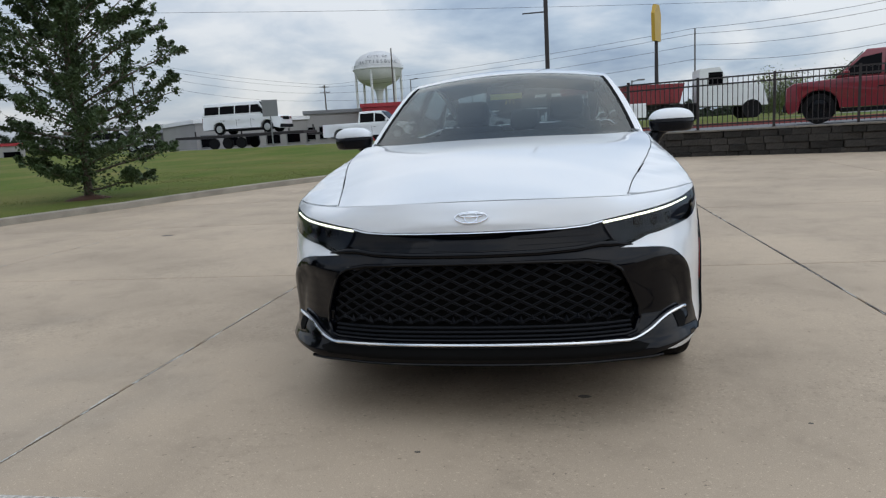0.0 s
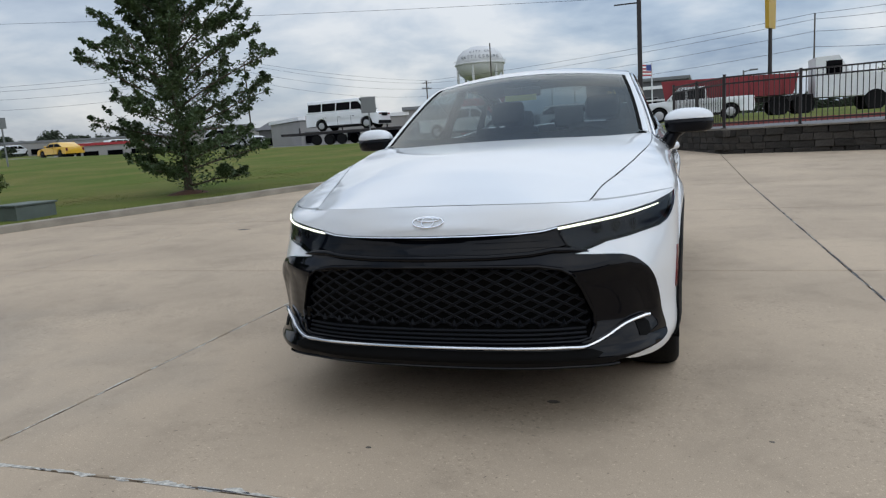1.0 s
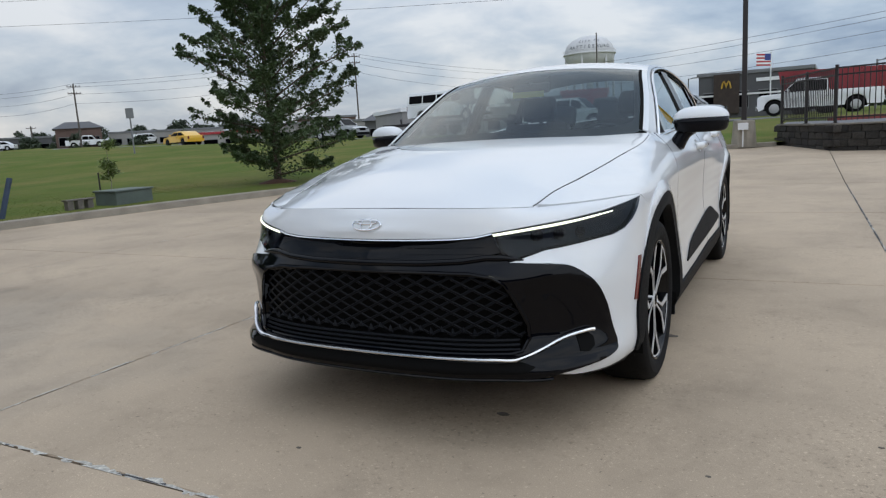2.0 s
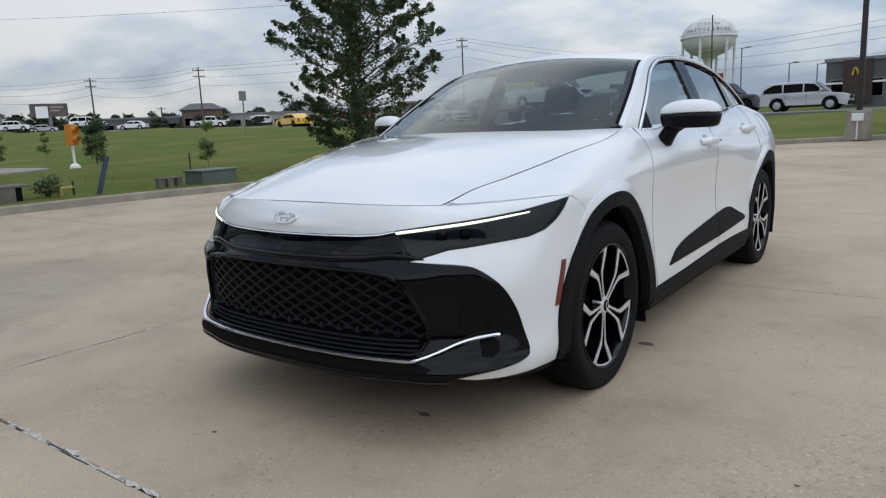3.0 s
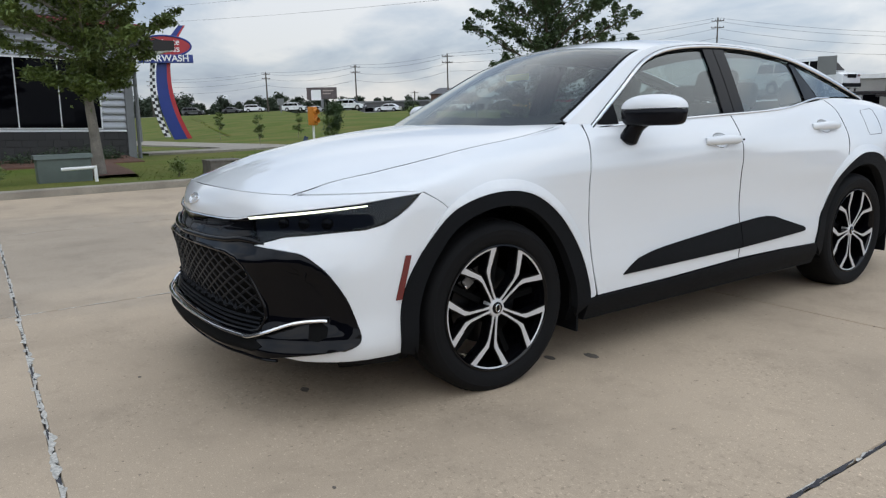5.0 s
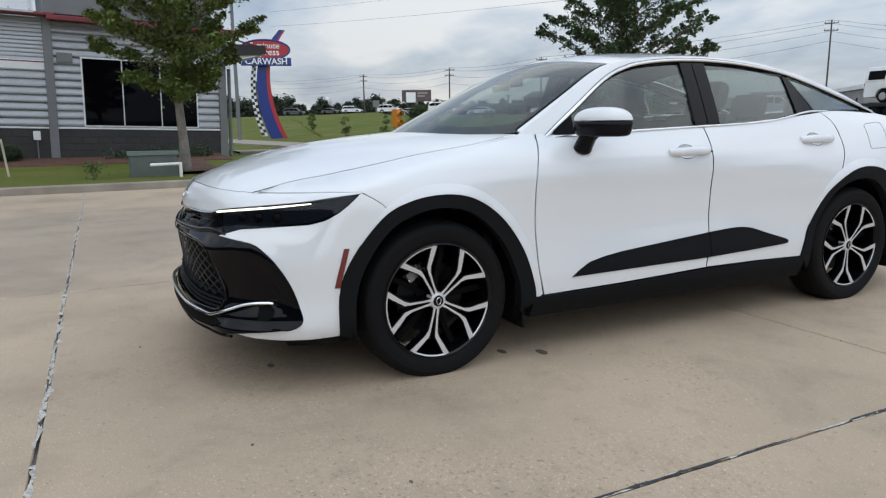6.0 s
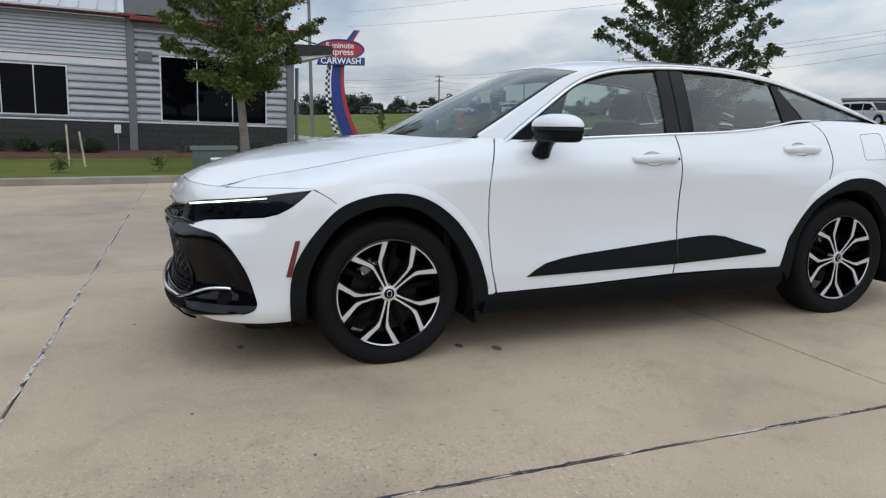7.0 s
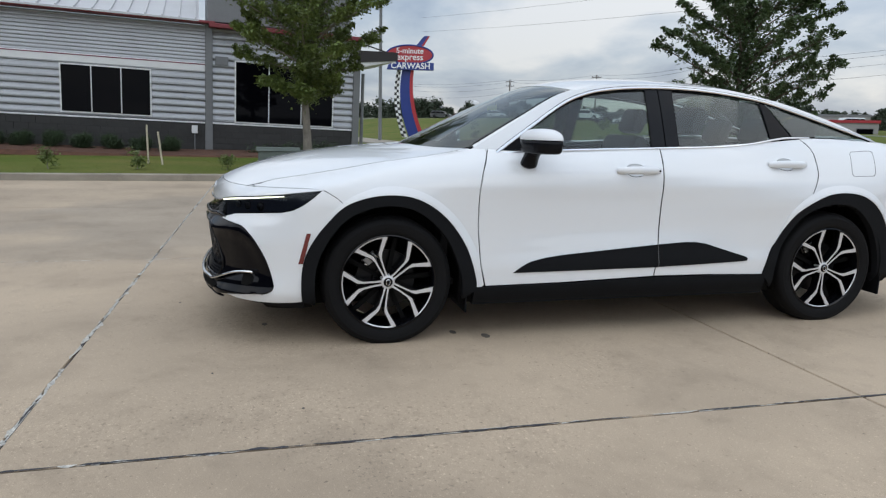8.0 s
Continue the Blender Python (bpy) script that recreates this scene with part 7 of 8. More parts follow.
def utility_pole(bearing, dist, top, eye=(2.0, -2.5), arms=2, base=0.8):
    x, y = eye[0] + dist * math.sin(radians(bearing)), eye[1] + dist * math.cos(radians(bearing))
    thing = root("utility_pole", Matrix.Translation((x, y, base)) @ Matrix.Rotation(radians(-bearing + 8), 4, "Z"), "grey wooden utility pole with cross arms", "pole", "utility poles")
    r = 0.0011 * dist
    part("shaft", tube([(0, 0, -1), (0, 0, top - base)], [r * 1.1, r * 0.75], 8), POLE_WOOD, thing)
    for i in range(arms):
        part("cross_arm", box(-0.8, -0.05, top - base - 0.46 - 0.9 * i, 0.8, 0.05, top - base - 0.36 - 0.9 * i), POLE_WOOD, thing)
        for u in (-0.75, -0.3, 0.3, 0.75):
            part("insulator", lathe([(0, 0.16), (0.05, 0.14), (0.05, 0), (0, 0)], 8, pose(u, 0, top - base - 0.35 - 0.9 * i)), POLE_WOOD, thing)
    POLES.append((x, y, top))


utility_pole(28, 60, 9.6, base=1.0, arms=1)
utility_pole(9.9, 66, 8.9, (0.35, -3.46), base=1.0, arms=0)
utility_pole(-34.3, 105, 13.4, base=1.2)
utility_pole(-54.9, 108, 10.6, base=1.8)
utility_pole(-62.4, 124, 10.5, base=1.8)
utility_pole(-69.5, 150, 11.2, base=2.0)
utility_pole(-78.0, 170, 11.0, base=2.0)
utility_pole(-57.8, 150, 6.8, arms=1, base=2.0)
utility_pole(-20.0, 120, 10.5, base=1.2)
utility_pole(-15.4, 62.7, 8.9, (2.1, -2.4), base=1.0, arms=0)
WIRE = material("black_wire", (0.03, 0.03, 0.033), 0.6)


def wire(a, b, sag, dz, r):
    a, b = Vector(a) + Vector((0, 0, dz)), Vector(b) + Vector((0, 0, dz))
    pts = [a.lerp(b, k / 16) - Vector((0, 0, sag * 4 * (k / 16) * (1 - k / 16))) for k in range(17)]
    tagged(part("power_line", tube(pts, r, 4), WIRE), "thin black overhead power line", "power line", "power lines")


chain = [POLES[0], POLES[1], POLES[8], POLES[2], POLES[3], POLES[4], POLES[5], POLES[6]]
for a, b in zip(chain[:-1], chain[1:]):
    for k, dz in enumerate((0.0, -0.45, -1.4, -2.6)):
        wire(a, b, 0.5 + 0.15 * k, dz, 0.015)
# a nearer line that crosses high over the verge
for k, (z0, z1) in enumerate(((12.4, 11.0), (10.6, 9.2))):
    wire((-90, 20, z0 + 3), (60, 62, z1), 2.0, 0, 0.010)


def lamp_post(x, y, z, h, r, label):
    thing = root("street_lamp", pose(x, y, z), label, "street lamp", "lamp posts")
    part("shaft", tube([(0, 0, -0.5), (0, 0, h)], [r, r * 0.8], 10), STEEL_TRIM, thing, smooth=True)
    part("arm", tube([(0, 0, h - 0.1), (0.8, 0, h)], 0.05, 6), STEEL_TRIM, thing)
    part("lamp_head", box(0.5, -0.2, h - 0.06, 1.2, 0.2, h + 0.08, 0.03), STEEL_TRIM, thing)
    return thing


lp = root("light_pole", pose(-0.13, 19.75, 0.20), "dark square light pole on a concrete pedestal", "light pole")
part("pedestal", lathe([(0, 0), (0.36, 0), (0.30, 0.78), (0.26, 0.80), (0, 0.80)], 20), KERB, lp)
part("shaft", tube([(0, 0, 0.8), (0, 0, 9.0)], [0.10, 0.085], 4), FENCE, lp)
part("bracket", box(-0.75, -0.01, 4.55, 0.0, 0.01, 4.59), FENCE, lp)
part("socket_box", box(-0.14, -0.42, 0.52, 0.14, -0.30, 0.72, 0.01), WHITE_TRIM, lp)
part("conduit", tube([(0, -0.38, 0.52), (0, -0.40, 0.02)], 0.02, 6), WHITE_TRIM, lp)
for b, d, h in ((-10.0, 110, 7.4), (-8.2, 110, 7.0), (-6.4, 115, 6.8), (4.0, 70, 5.2), (7.6, 75, 5.0), (-13.2, 105, 9.5), (-2.2, 110, 6.5)):
    lamp_post(2.0 + d * math.sin(radians(b)), -2.5 + d * math.cos(radians(b)), 1.2, h - 1.2, 0.10, "grey parking lot lamp post far off")


# tall yellow sign, flag, small road signs
SIGN_YELLOW = material("sign_yellow", (0.50, 0.31, 0.03), 0.4, vary=0.05, scale=2, fine=20)
ys_ = root("pole_sign", pose(7.8, 56.2, 0.9, 0, 0, 66), "tall pole sign with a yellow panel", "sign")
part("shaft", tube([(0, 0, 0), (0, 0, 4.0), (0, 0, 7.8)], [0.20, 0.15, 0.13], 10), FENCE, ys_)
part("sign_panel", prism([(-0.75, 6.6), (0.75, 6.6), (0.85, 8.7), (0.4, 9.4), (-0.4, 9.4), (-0.85, 8.7)], -0.14, 0.14, upright_m), SIGN_YELLOW, ys_, "yellow sign panel")
fl = root("flag_pole", pose(-0.9, 58, 1.0, 0, 0, 52), "flag pole with a striped flag", "flag")
part("shaft", tube([(0, 0, 0), (0, 0, 4.9)], 0.05, 8), WHITE_TRIM, fl)
for k in range(7):
    part("stripe", box(-1.55, -0.01, 3.85 + 0.13 * k, -0.03, 0.01, 3.975 + 0.13 * k), SIGN_RED if k % 2 == 0 else SIGN_WHITE, fl)
part("canton", box(-0.68, -0.016, 4.28, -0.03, 0.016, 4.77), SIGN_BLUE, fl)


def road_sign(bearing, dist, z0, top, w, hgt, eye, label, shape="box"):
    x, y = eye[0] + dist * math.sin(radians(bearing)), eye[1] + dist * math.cos(radians(bearing))
    s = root("road_sign", Matrix.Translation((x, y, z0)) @ Matrix.Rotation(radians(-bearing), 4, "Z"), label, "road sign", "road signs")
    part("post", tube([(0, 0, -0.5), (0, 0, top - z0)], 0.04 * dist / 40, 6), STEEL_TRIM, s)
    if shape == "round":
        part("sign_panel", lathe([(0, 0.03), (hgt / 2, 0.03), (hgt / 2, -0.03), (0, -0.03)], 24, pose(0, -0.1, top - z0 - hgt / 2, 90, 0, 0)), SIGN_RED, s)
        part("sign_face", box(-w * 0.3, -0.16, top - z0 - hgt * 0.62, w * 0.3, -0.14, top - z0 - hgt * 0.38), SIGN_WHITE, s)
    else:
        part("sign_panel", box(-w / 2, -0.08, top - z0 - hgt, w / 2, -0.02, top - z0, 0.02), STEEL_TRIM, s)


road_sign(-23.5, 44, 0.6, 3.8, 0.92, 0.98, (0.35, -3.46), "grey back of a road sign on a post")
road_sign(-27.4, 75, 1.0, 5.2, 1.3, 1.6, (0.35, -3.46), "round red shop sign on a post", "round")
road_sign(-52.34, 51.7, 1.2, 4.02, 0.50, 0.68, (2.0, -2.0), "grey back of a road sign on a post")
road_sign(-68.5, 130, 1.6, 5.2, 1.2, 1.2, (2.3, -2.45), "pale diamond road sign far off")

bb = root("billboard", pose(-133.5, 60.0, 2.2, 0, 0, 66), "dark billboard on a steel post", "billboard")
part("post", tube([(0, 0, -1), (0, 0, 3.6)], 0.3, 8), STEEL_TRIM, bb)
board = part("board", box(-3.1, -0.3, 3.3, 3.1, 0.3, 5.7, 0.03), material("printed_board", (0.13, 0.10, 0.10), 0.6, vary=0.5, scale=0.8, fine=6), bb)
part("pale_panel", box(-2.2, -0.34, 3.1, -0.2, -0.31, 5.2), SIGN_WHITE, board)
for u, w_, z in ((0.2, 2.2, 4.9), (0.2, 1.6, 4.3)):
    part("bar", box(u, -0.33, z, u + w_, -0.31, z + 0.25), material("board_print", (0.35, 0.28, 0.26), 0.6), board)



# shops and houses far off
BRICK_RED = material("far_red_brick", (0.13, 0.085, 0.07), 0.9, vary=0.2, scale=0.6, fine=12)
SHOP_GREY = material("far_grey_render", (0.30, 0.29, 0.28), 0.85, vary=0.12, scale=0.5, fine=10)
SHOP_DARK = material("far_dark_cladding", (0.085, 0.085, 0.09), 0.7, vary=0.12, scale=0.5, fine=10)
SHOP_RED = material("far_red_front", (0.33, 0.02, 0.028), 0.6, vary=0.1, scale=0.5, fine=10)


def shop(bearing, dist, width, depth, z0, top, mat, label, eye=(2.0, -2.5), windows=4, hip=0.0, turn=0.0, lip=None):
    x, y = eye[0] + dist * math.sin(radians(bearing)), eye[1] + dist * math.cos(radians(bearing))
    s = root("shop_building", Matrix.Translation((x, y, z0)) @ Matrix.Rotation(radians(-bearing + turn), 4, "Z"), label, "building", "far buildings")
    h = top - z0
    part("wall", box(-width / 2, 0, -1.0, width / 2, depth, h), mat, s)
    if hip:
        bm = bmesh.new()
        b = [bm.verts.new(p) for p in ((-width / 2 - 0.4, -0.4, h), (width / 2 + 0.4, -0.4, h), (width / 2 + 0.4, depth + 0.4, h), (-width / 2 - 0.4, depth + 0.4, h))]
        t = [bm.verts.new(p) for p in ((-width * 0.28, depth / 2, h + hip), (width * 0.28, depth / 2, h + hip))]
        for f in ((b[0], b[1], t[1], t[0]), (b[2], b[3], t[0], t[1]), (b[1], b[2], t[1]), (b[3], b[0], t[0]), (b[3], b[2], b[1], b[0])):
            bm.faces.new(f)
        part("roof", bm, SHOP_DARK, s)
    else:
        part("parapet", box(-width / 2 - 0.15, -0.15, h + 0.004, width / 2 + 0.15, depth + 0.15, h + 0.3), lip or STEEL_TRIM, s)
    for i in range(windows):
        u = -width / 2 + width * (i + 0.5) / windows
        w = part("window", box(u - width / windows * 0.34, -0.06, h * 0.12, u + width / windows * 0.34, -0.01, h * 0.58), STEEL_TRIM, s)
        part("pane", box(u - width / windows * 0.31, -0.09, h * 0.15, u + width / windows * 0.31, -0.055, h * 0.55), DARK_GLASS, w)
    return s


shop(-14.5, 57, 3.5, 6, 1.0, 3.62, SHOP_RED, "low shop with a plain red front beyond the road", (0.35, -3.46), 0, 0, 0, SHOP_RED)
shop(-18.6, 62, 4.9, 8, 1.0, 3.5, SHOP_GREY, "long pale shop with a flat roof", (0.35, -3.46), 5)
mc = shop(-3.7, 70, 9.5, 12, 1.4, 4.9, SHOP_DARK, "dark grey restaurant with pale trim", (1.9, -2.75), 4, 0, -6)
part("entrance_panel", box(-3.4, -0.25, 0, -1.2, -0.01, 3.6), material("dark_wood_panel", (0.05, 0.035, 0.028), 0.8, vary=0.3, scale=3, fine=20), mc)
part("yellow_arch", tube([(-2.7, -0.3, 2.3), (-2.62, -0.3, 2.75), (-2.5, -0.3, 2.95), (-2.38, -0.3, 2.75), (-2.3, -0.3, 2.35), (-2.22, -0.3, 2.75), (-2.1, -0.3, 2.95), (-1.98, -0.3, 2.75), (-1.9, -0.3, 2.3)], 0.075, 6), SIGN_YELLOW, mc, "yellow double arch shape")
part("pale_bar", box(0.2, -0.10, 2.75, 3.6, -0.02, 3.05), SIGN_WHITE, mc)
part("band", box(-4.8, -0.12, 1.62, 4.8, -0.02, 1.78), WHITE_TRIM, mc)
shop(-55.0, 130, 6.8, 8, 2.2, 5.4, BRICK_RED, "red brick house with a hipped roof", (2.3, -2.45), 3, 1.2)
shop(-50.5, 135, 12, 8, 2.2, 4.4, SHOP_GREY, "low tan shop row beyond the road", (2.3, -2.45), 5)
shop(-60.5, 150, 20, 8, 2.2, 4.6, SHOP_DARK, "low dark shop row beyond the road", (2.3, -2.45), 7)
shop(-46.5, 120, 14, 8, 2.0, 4.0, SHOP_GREY, "long low grey store beyond the road", (2.3, -2.45), 6)
shop(-36.0, 95, 14, 8, 1.2, 3.4, SHOP_GREY, "long low white warehouse beyond the road", (0.9, -3.4), 6)
shop(-44.0, 88, 10, 7, 1.2, 2.6, SHOP_GREY, "low shop with a red fascia", (0.35, -3.46), 4, 0, 0, SHOP_RED)
shop(-31.0, 80, 5.5, 6, 1.0, 3.0, SHOP_DARK, "small gabled hut beyond the road", (0.9, -3.4), 2, 1.0)
shop(-27.0, 60, 11, 9, 0.9, 3.1, SHOP_GREY, "low grey flat roofed shop beyond the road", (2.8, -1.9), 6, 0, 20, WHITE_TRIM)
shop(-38.5, 110, 9, 6, 1.4, 4.5, BRICK_RED, "brick shop with a porch across the road", (4.5, -0.6), 4, 0)
shop(-76.4, 235, 6, 6, 4.0, 7.0, WHITE_TRIM, "far white shop with a red roof by the trees", (4.5, -0.6), 4, 1.2)

# water tower
WATER_PAINT = material("pale_tank_paint", (0.60, 0.60, 0.60), 0.6, vary=0.16, scale=0.3, fine=6)
TX, TY = 0.35 - 140 * math.sin(radians(14.75)), -3.46 + 140 * math.cos(radians(14.75))
wt = root("water_tower", Matrix.Translation((TX, TY, 2.35)) @ Matrix.Rotation(radians(15), 4, "Z") @ Matrix.Scale(0.707, 4), "pale water tower with a round tank on legs", "water tower")
prof = [(0.0, 22.0), (2.5, 21.7), (4.6, 20.8), (6.0, 19.5), (6.55, 18.1), (6.75, 17.3), (7.0, 17.2), (7.0, 16.9), (6.7, 16.85), (6.5, 15.8), (5.6, 14.3), (4.2, 13.2), (2.4, 12.5), (1.3, 11.6), (0.95, 10.4), (0.85, 9.0), (0.85, -2)]
part("tank", lathe(prof, 48), WATER_PAINT, wt, "pale grey white steel tank", True)
for k in range(6):
    a = radians(60 * k + 12)
    part("leg", tube([(6.35 * math.cos(a), 6.35 * math.sin(a), 16.8), (6.35 * math.cos(a), 6.35 * math.sin(a), -2)], 0.34, 10), WATER_PAINT, wt, smooth=True)
part("walkway_rail", tube([(7.1 * math.cos(2 * math.pi * k / 48), 7.1 * math.sin(2 * math.pi * k / 48), 17.9) for k in range(48)], 0.06, 5, closed=True), WATER_PAINT, wt)
GREY_LETTER = material("tank_letter_grey", (0.17, 0.18, 0.19), 0.7)
for row, (text, z, r_, size) in enumerate((("CITY OF", 20.0, 5.72, 0.95), ("HATTIESBURG", 18.55, 6.52, 1.25))):
    for i, ch in enumerate(text):
        if ch == " ":
            continue
        a = radians(-90 + (i - (len(text) - 1) / 2) * math.degrees(size * 0.86 / r_))
        ob = lettering(ch, 0, 0, size, 0, GREY_LETTER, wt, 0.012)
        ob.matrix_basis = pose(r_ * math.cos(a), r_ * math.sin(a), z, 90 - (28 if row == 0 else 12), 0, math.degrees(a) + 90)



# far tree lines: clumps of leaves on stems, one object each
def tree_line(b0, b1, dist, z0, tall, seed, eye=(2.3, -2.4), gap=0.0, n=26):
    rng = random.Random(seed)
    spots, wood = [], bmesh.new()
    for i in range(n):
        if rng.random() < gap:
            continue
        b = b0 + (b1 - b0) * (i + rng.random()) / n
        d = dist * rng.uniform(0.9, 1.15)
        x, y = eye[0] + d * math.sin(radians(b)), eye[1] + d * math.cos(radians(b))
        h = tall * rng.uniform(0.55, 1.15)
        add_tube(wood, [(x, y, z0 - 1), (x, y, z0 + h * 0.8)], [0.25, 0.08], 5)
        for k in range(22):
            t = rng.random()
            w = h * 0.42 * math.sin(math.pi * (0.22 + 0.70 * t))
            spots.append(((x + rng.uniform(-1, 1) * w, y + rng.uniform(-1, 1) * w, z0 + h * (0.08 + 0.85 * t)), h * 0.09))
    v, f = leaf_cloud(spots, dist * 0.0042, rng, 0.9, len(spots) * 30)
    t = tagged(mesh_object("far_woods", v, f, FAR_LEAF), "dark green line of far trees", "trees", kind="stuff")
    tagged(part("stems", wood, BARK, t), kind="stuff")


FAR_LEAF = material("far_tree_leaf", (0.050, 0.070, 0.040), 0.8, vary=0.4, scale=0.15, fine=1.5)
tree_line(-80.5, -75.5, 190, 1.5, 6.2, 1, n=30)
tree_line(-75.5, -40, 230, 3.0, 5.4, 2, gap=0.05, n=90)
tree_line(-40, -16, 220, 2.5, 4.6, 3, gap=0.1, n=60)
tree_line(-12, 24, 170, 1.2, 4.0, 4, gap=0.2, n=60)
tree_line(-58, -40, 130, 1.0, 3.2, 5, eye=(0.4, -3.4), gap=0.15, n=34)
tree_line(-90, -80.5, 210, 0.5, 6.5, 6, n=22)
for i, (b, d) in enumerate(((15.8, 52), (20.2, 54), (24.5, 56))):
    shrub("tall_bush", 0.35 + d * math.sin(radians(b)), -3.46 + d * math.cos(radians(b)), 0.9, 1.5, 2.9, 120 + i, LEAF_B, "rounded green bush behind the fence", "bushes behind the fence", 0.14, 5200)
RED_KERB = material("red_painted_kerb", (0.26, 0.055, 0.05), 0.7, vary=0.2, scale=3, fine=40)
tagged(part("red_kerb", box(2.2, 24.5, 0.5, 60, 24.8, 0.93, 0.02), RED_KERB), "red painted kerb behind the fence", "kerb", kind="structure")

# an added plain wall, never in view, closes the place behind the camera
UNSEEN_WALL = material("dark_unseen_wall", (0.06, 0.06, 0.065), 0.6, vary=0.2, scale=0.5, fine=8)
tagged(part("wall_south", box(-30, -19, -0.3, 40, -18.5, 7.0), UNSEEN_WALL), "added dark plain wall behind the lot, out of view", "wall", kind="structure")

# a smaller, far water tower and the pole beside the car wash
wt2 = root("water_tower", Matrix.Translation((4.5 - 400 * math.sin(radians(73.3)), -0.6 + 400 * math.cos(radians(73.3)), 4.0)), "small white water tower far off", "water tower")
part("tank", lathe([(0.0, 11.9), (1.5, 11.6), (2.5, 10.8), (2.95, 9.6), (2.95, 8.6), (2.4, 7.4), (1.2, 6.6), (0.5, 6.2), (0.5, -3.0)], 32), WATER_PAINT, wt2, smooth=True)
for k in range(6):
    a = radians(60 * k)
    part("leg", tube([(2.8 * math.cos(a), 2.8 * math.sin(a), 8.8), (2.8 * math.cos(a), 2.8 * math.sin(a), -3.0)], 0.2, 6), WATER_PAINT, wt2)
lamp_post(-44.9, 7.26, verge_height(-44.9, 7.26), 9.4, 0.13, "tall grey light pole beside the car wash")


# ---- the slabs of the lot ----
lot = tagged(part("pavement", box(-10.2, -60, -0.3, 60, 9.4, -0.014), JOINT), "tan concrete slab car park with dark sealed joints", "pavement", kind="structure")
rise = math.atan(0.017)
part("joint_bed", box(-10.2, 0, -0.3, 60, 12.6, -0.014, 0, Matrix.Translation((0, 9.4, 0)) @ Matrix.Rotation(rise, 4, "X")), JOINT, lot)
XJ = [-10.15, -5.6, -1.766, 2.051, 5.87, 9.7, 13.5, 17.3, 60]
YJ = [-60, -16.4, -12.7, -9.0, -5.3, -1.595, 2.03, 5.75, 9.4, 13.1, 16.8, 22.0]


def lot_slab(x0, y0, x1, y1):
    """A slab with slightly broken, uneven edges."""
    def edge(a, b, n):
        out = []
        for k in range(n):
            t = k / n
            p = a + (b - a) * t
            out.append((p[0] + 0.0025 * noise.noise((p[0] * 9, p[1] * 9, 1)), p[1] + 0.0025 * noise.noise((p[0] * 9, p[1] * 9, 5))))
        return out
    near = x1 - x0 < 6 and y1 - y0 < 6
    c = [np.array(p) for p in ((x0, y0), (x1, y0), (x1, y1), (x0, y1))]
    n = 40 if near else 1
    line = [p for i in range(4) for p in edge(c[i], c[(i + 1) % 4], n)]
    top = [(x, y, lot_z(y)) for x, y in line]
    inset = []
    for x, y in line:
        cx, cy = (x0 + x1) / 2, (y0 + y1) / 2
        inset.append((x - 0.004 * np.sign(x - cx) * (abs(x - cx) > (x1 - x0) / 2 - 0.02), y - 0.004 * np.sign(y - cy) * (abs(y - cy) > (y1 - y0) / 2 - 0.02)))
    m = len(line)
    verts = [(x, y, lot_z(y)) for x, y in inset] + [(x, y, lot_z(y) - 0.005) for x, y in line] + [(x, y, lot_z(y) - 0.2) for x, y in line]
    faces = [list(range(m))] + [[i, m + i, m + (i + 1) % m, (i + 1) % m] for i in range(m)] + [[m + i, 2 * m + i, 2 * m + (i + 1) % m, m + (i + 1) % m] for i in range(m)]
    return mesh_object("slab", verts, faces, CONCRETE, lot)


for i in range(len(XJ) - 1):
    for j in range(len(YJ) - 1):
        g = 0.0065 if YJ[j] > -10 and XJ[i + 1] < 10 else 0.004
        lot_slab(XJ[i] + g, YJ[j] + g, XJ[i + 1] - g, YJ[j + 1] - g)

# worn pale sealant, lying in ragged lengths along the joints
SEALANT = material("worn_white_sealant", (0.60, 0.57, 0.51), 0.9, vary=0.5, scale=40, bump=0.3, fine=90)
rng = random.Random(11)
seal = bmesh.new()


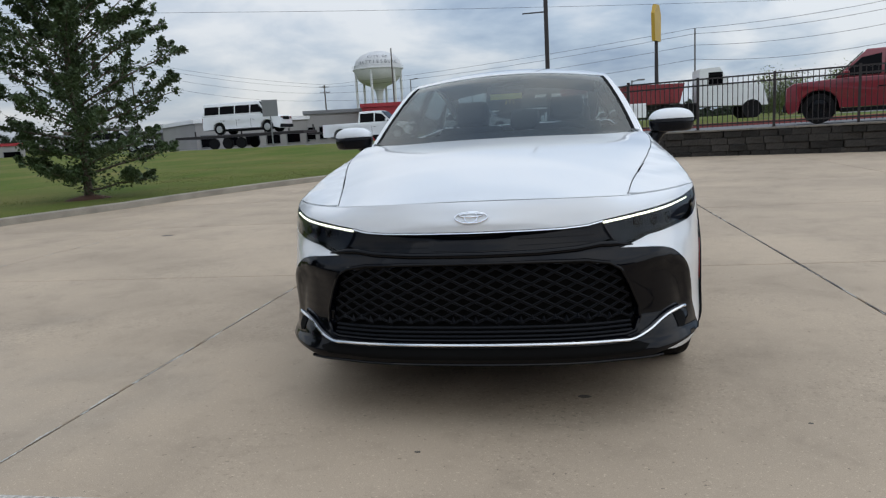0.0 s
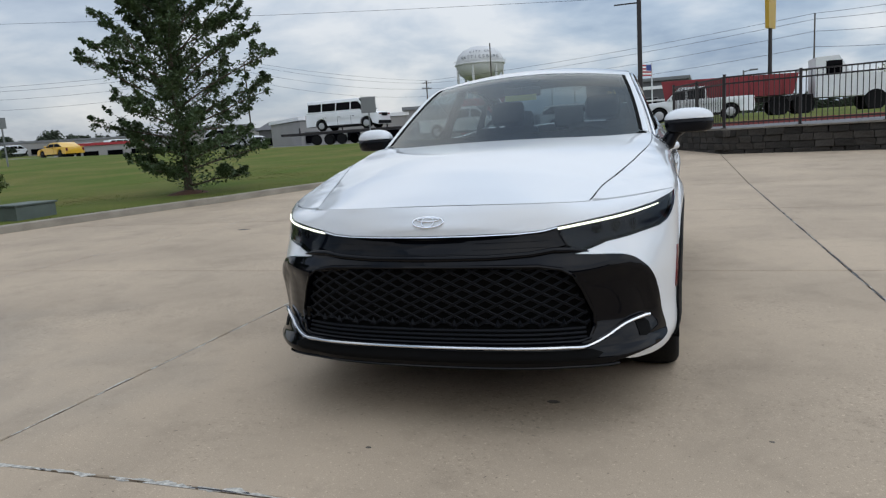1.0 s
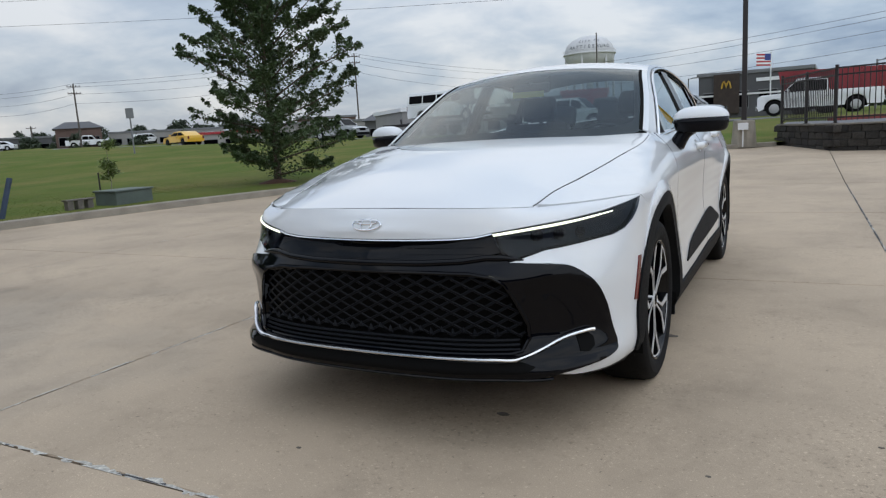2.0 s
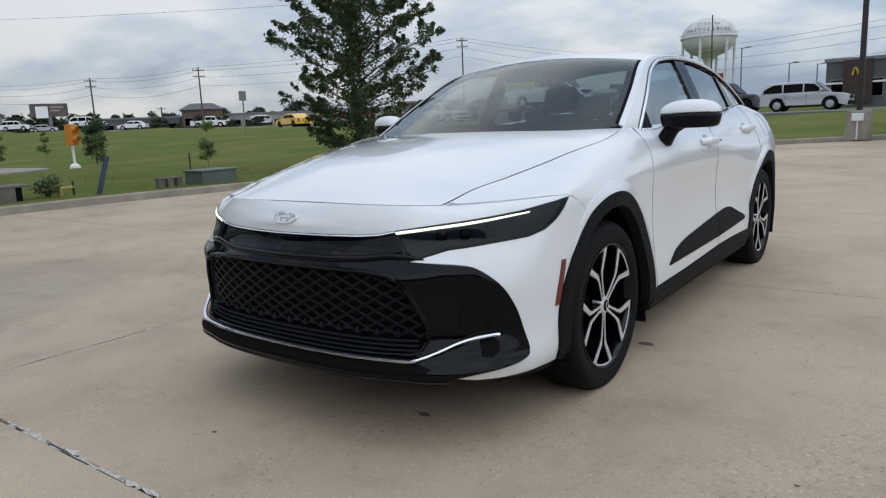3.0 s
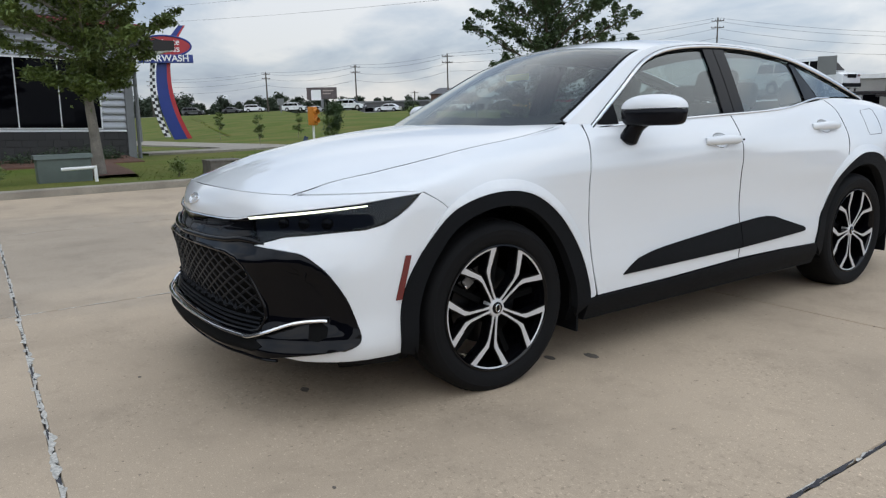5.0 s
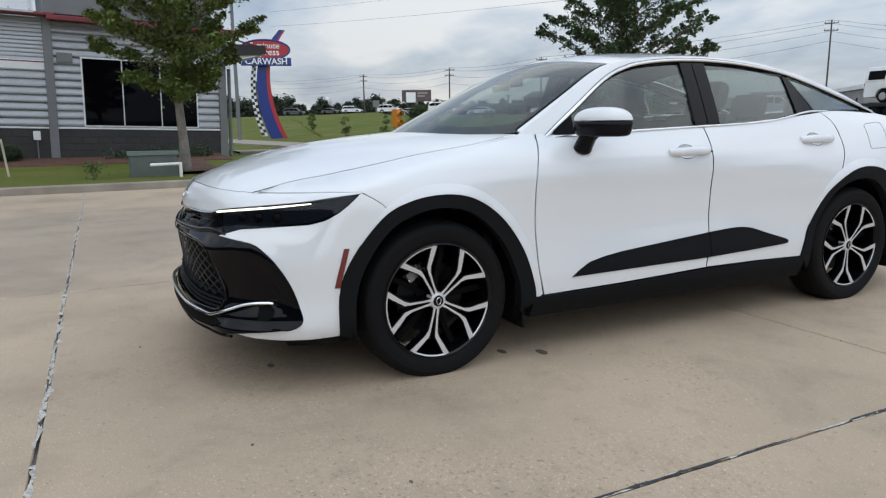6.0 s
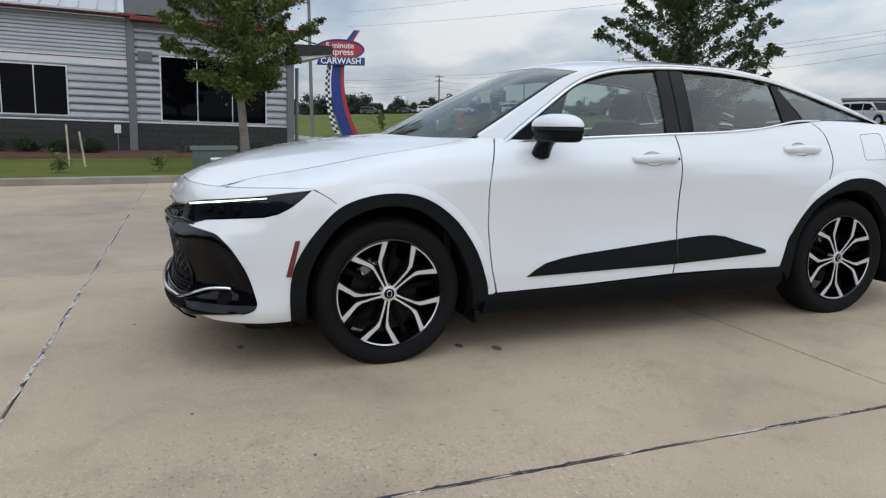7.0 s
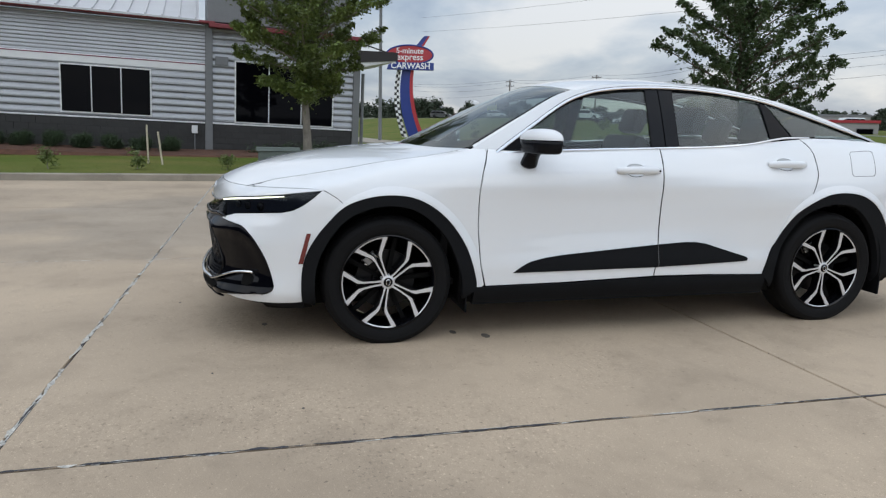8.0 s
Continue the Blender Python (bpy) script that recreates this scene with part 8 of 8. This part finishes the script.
def ragged(p, q, share, seal=seal, lap=0.0, width=0.026, lift=0.0012):
    p, q = np.array(p), np.array(q)
    L = np.linalg.norm(q - p)
    t = (q - p) / L
    n = np.array((-t[1], t[0]))
    u = 0.0
    while u < L:
        run = rng.choice((0.03, 0.06, 0.1, 0.22))
        if rng.random() < share:
            k = max(3, int(run / 0.02))
            side, wide, gap = rng.choice((-1, 1)), rng.uniform(0.006, width), rng.uniform(0.0, 0.005) - lap
            pts = [(p + t * (u + run * i / k) + n * side * gap, p + t * (u + run * i / k) + n * side * (gap + 0.002 + wide * rng.uniform(0.4, 1.0) * math.sin(math.pi * min(1, (i + 0.3) / (k + 0.6))))) for i in range(k + 1)]
            vs = [(seal.verts.new((a[0], a[1], lot_z(a[1]) + lift)), seal.verts.new((b[0], b[1], lot_z(b[1]) + lift))) for a, b in pts]
            for a, b in zip(vs[:-1], vs[1:]):
                seal.faces.new((a[0], b[0], b[1], a[1]))
        u += run


ragged((-1.766, -5.3), (-1.766, 9), 0.7, lap=0.004), ragged((-9.9, -1.595), (9, -1.595), 0.85), ragged((-9.9, -1.595), (9, -1.595), 0.85, lap=0.011, width=0.036, lift=0.0017), ragged((2.051, -5), (2.051, 9), 0.85, lap=0.010, width=0.026), ragged((-5.6, -1.6), (-5.6, 9), 0.4)
ob = part("worn_sealant", seal, SEALANT, lot)
tagged(ob, kind="stuff")
# dark crack filler, broken here and there
FILLER = material("dark_crack_filler", (0.045, 0.043, 0.05), 0.75, vary=0.4, scale=40, bump=0.3, fine=90)
dark = bmesh.new()
ragged((2.051, -5), (2.051, 9), 0.6, dark, 0.008, 0.022, 0.0022), ragged((2.051, -5), (2.051, 9), 0.6, dark, 0.008, 0.022, 0.0027), ragged((-9.9, -1.595), (9, -1.595), 0.12, dark, 0.006, 0.016, 0.0022)
ob = part("crack_filler", dark, FILLER, lot)
tagged(ob, kind="stuff")
# oil spots and specks
SPOT = material("oil_spot", (0.12, 0.10, 0.082), 0.8, vary=0.3, scale=30, fine=120)
for x, y, r in ((0.745, 0.41, 0.032), (0.845, 0.58, 0.040), (0.40, -0.66, 0.026), (2.05, 0.12, 0.012), (-4.9, 4.9, 0.1), (1.2, -0.9, 0.010), (-0.2, -1.2, 0.012), (1.7, -0.5, 0.010)):
    pts = [(x + r * (1 + 0.25 * noise.noise((math.cos(a) * 2 + x, math.sin(a) * 2, y))) * math.cos(a), y + 0.6 * r * (1 + 0.25 * noise.noise((math.cos(a) * 2, math.sin(a) * 2 + y, x))) * math.sin(a)) for a in np.linspace(0, 2 * math.pi, 21)[:-1]]
    tagged(part("oil_stain", prism(pts, 0.0003, 0.0012), SPOT, lot), kind="stuff")
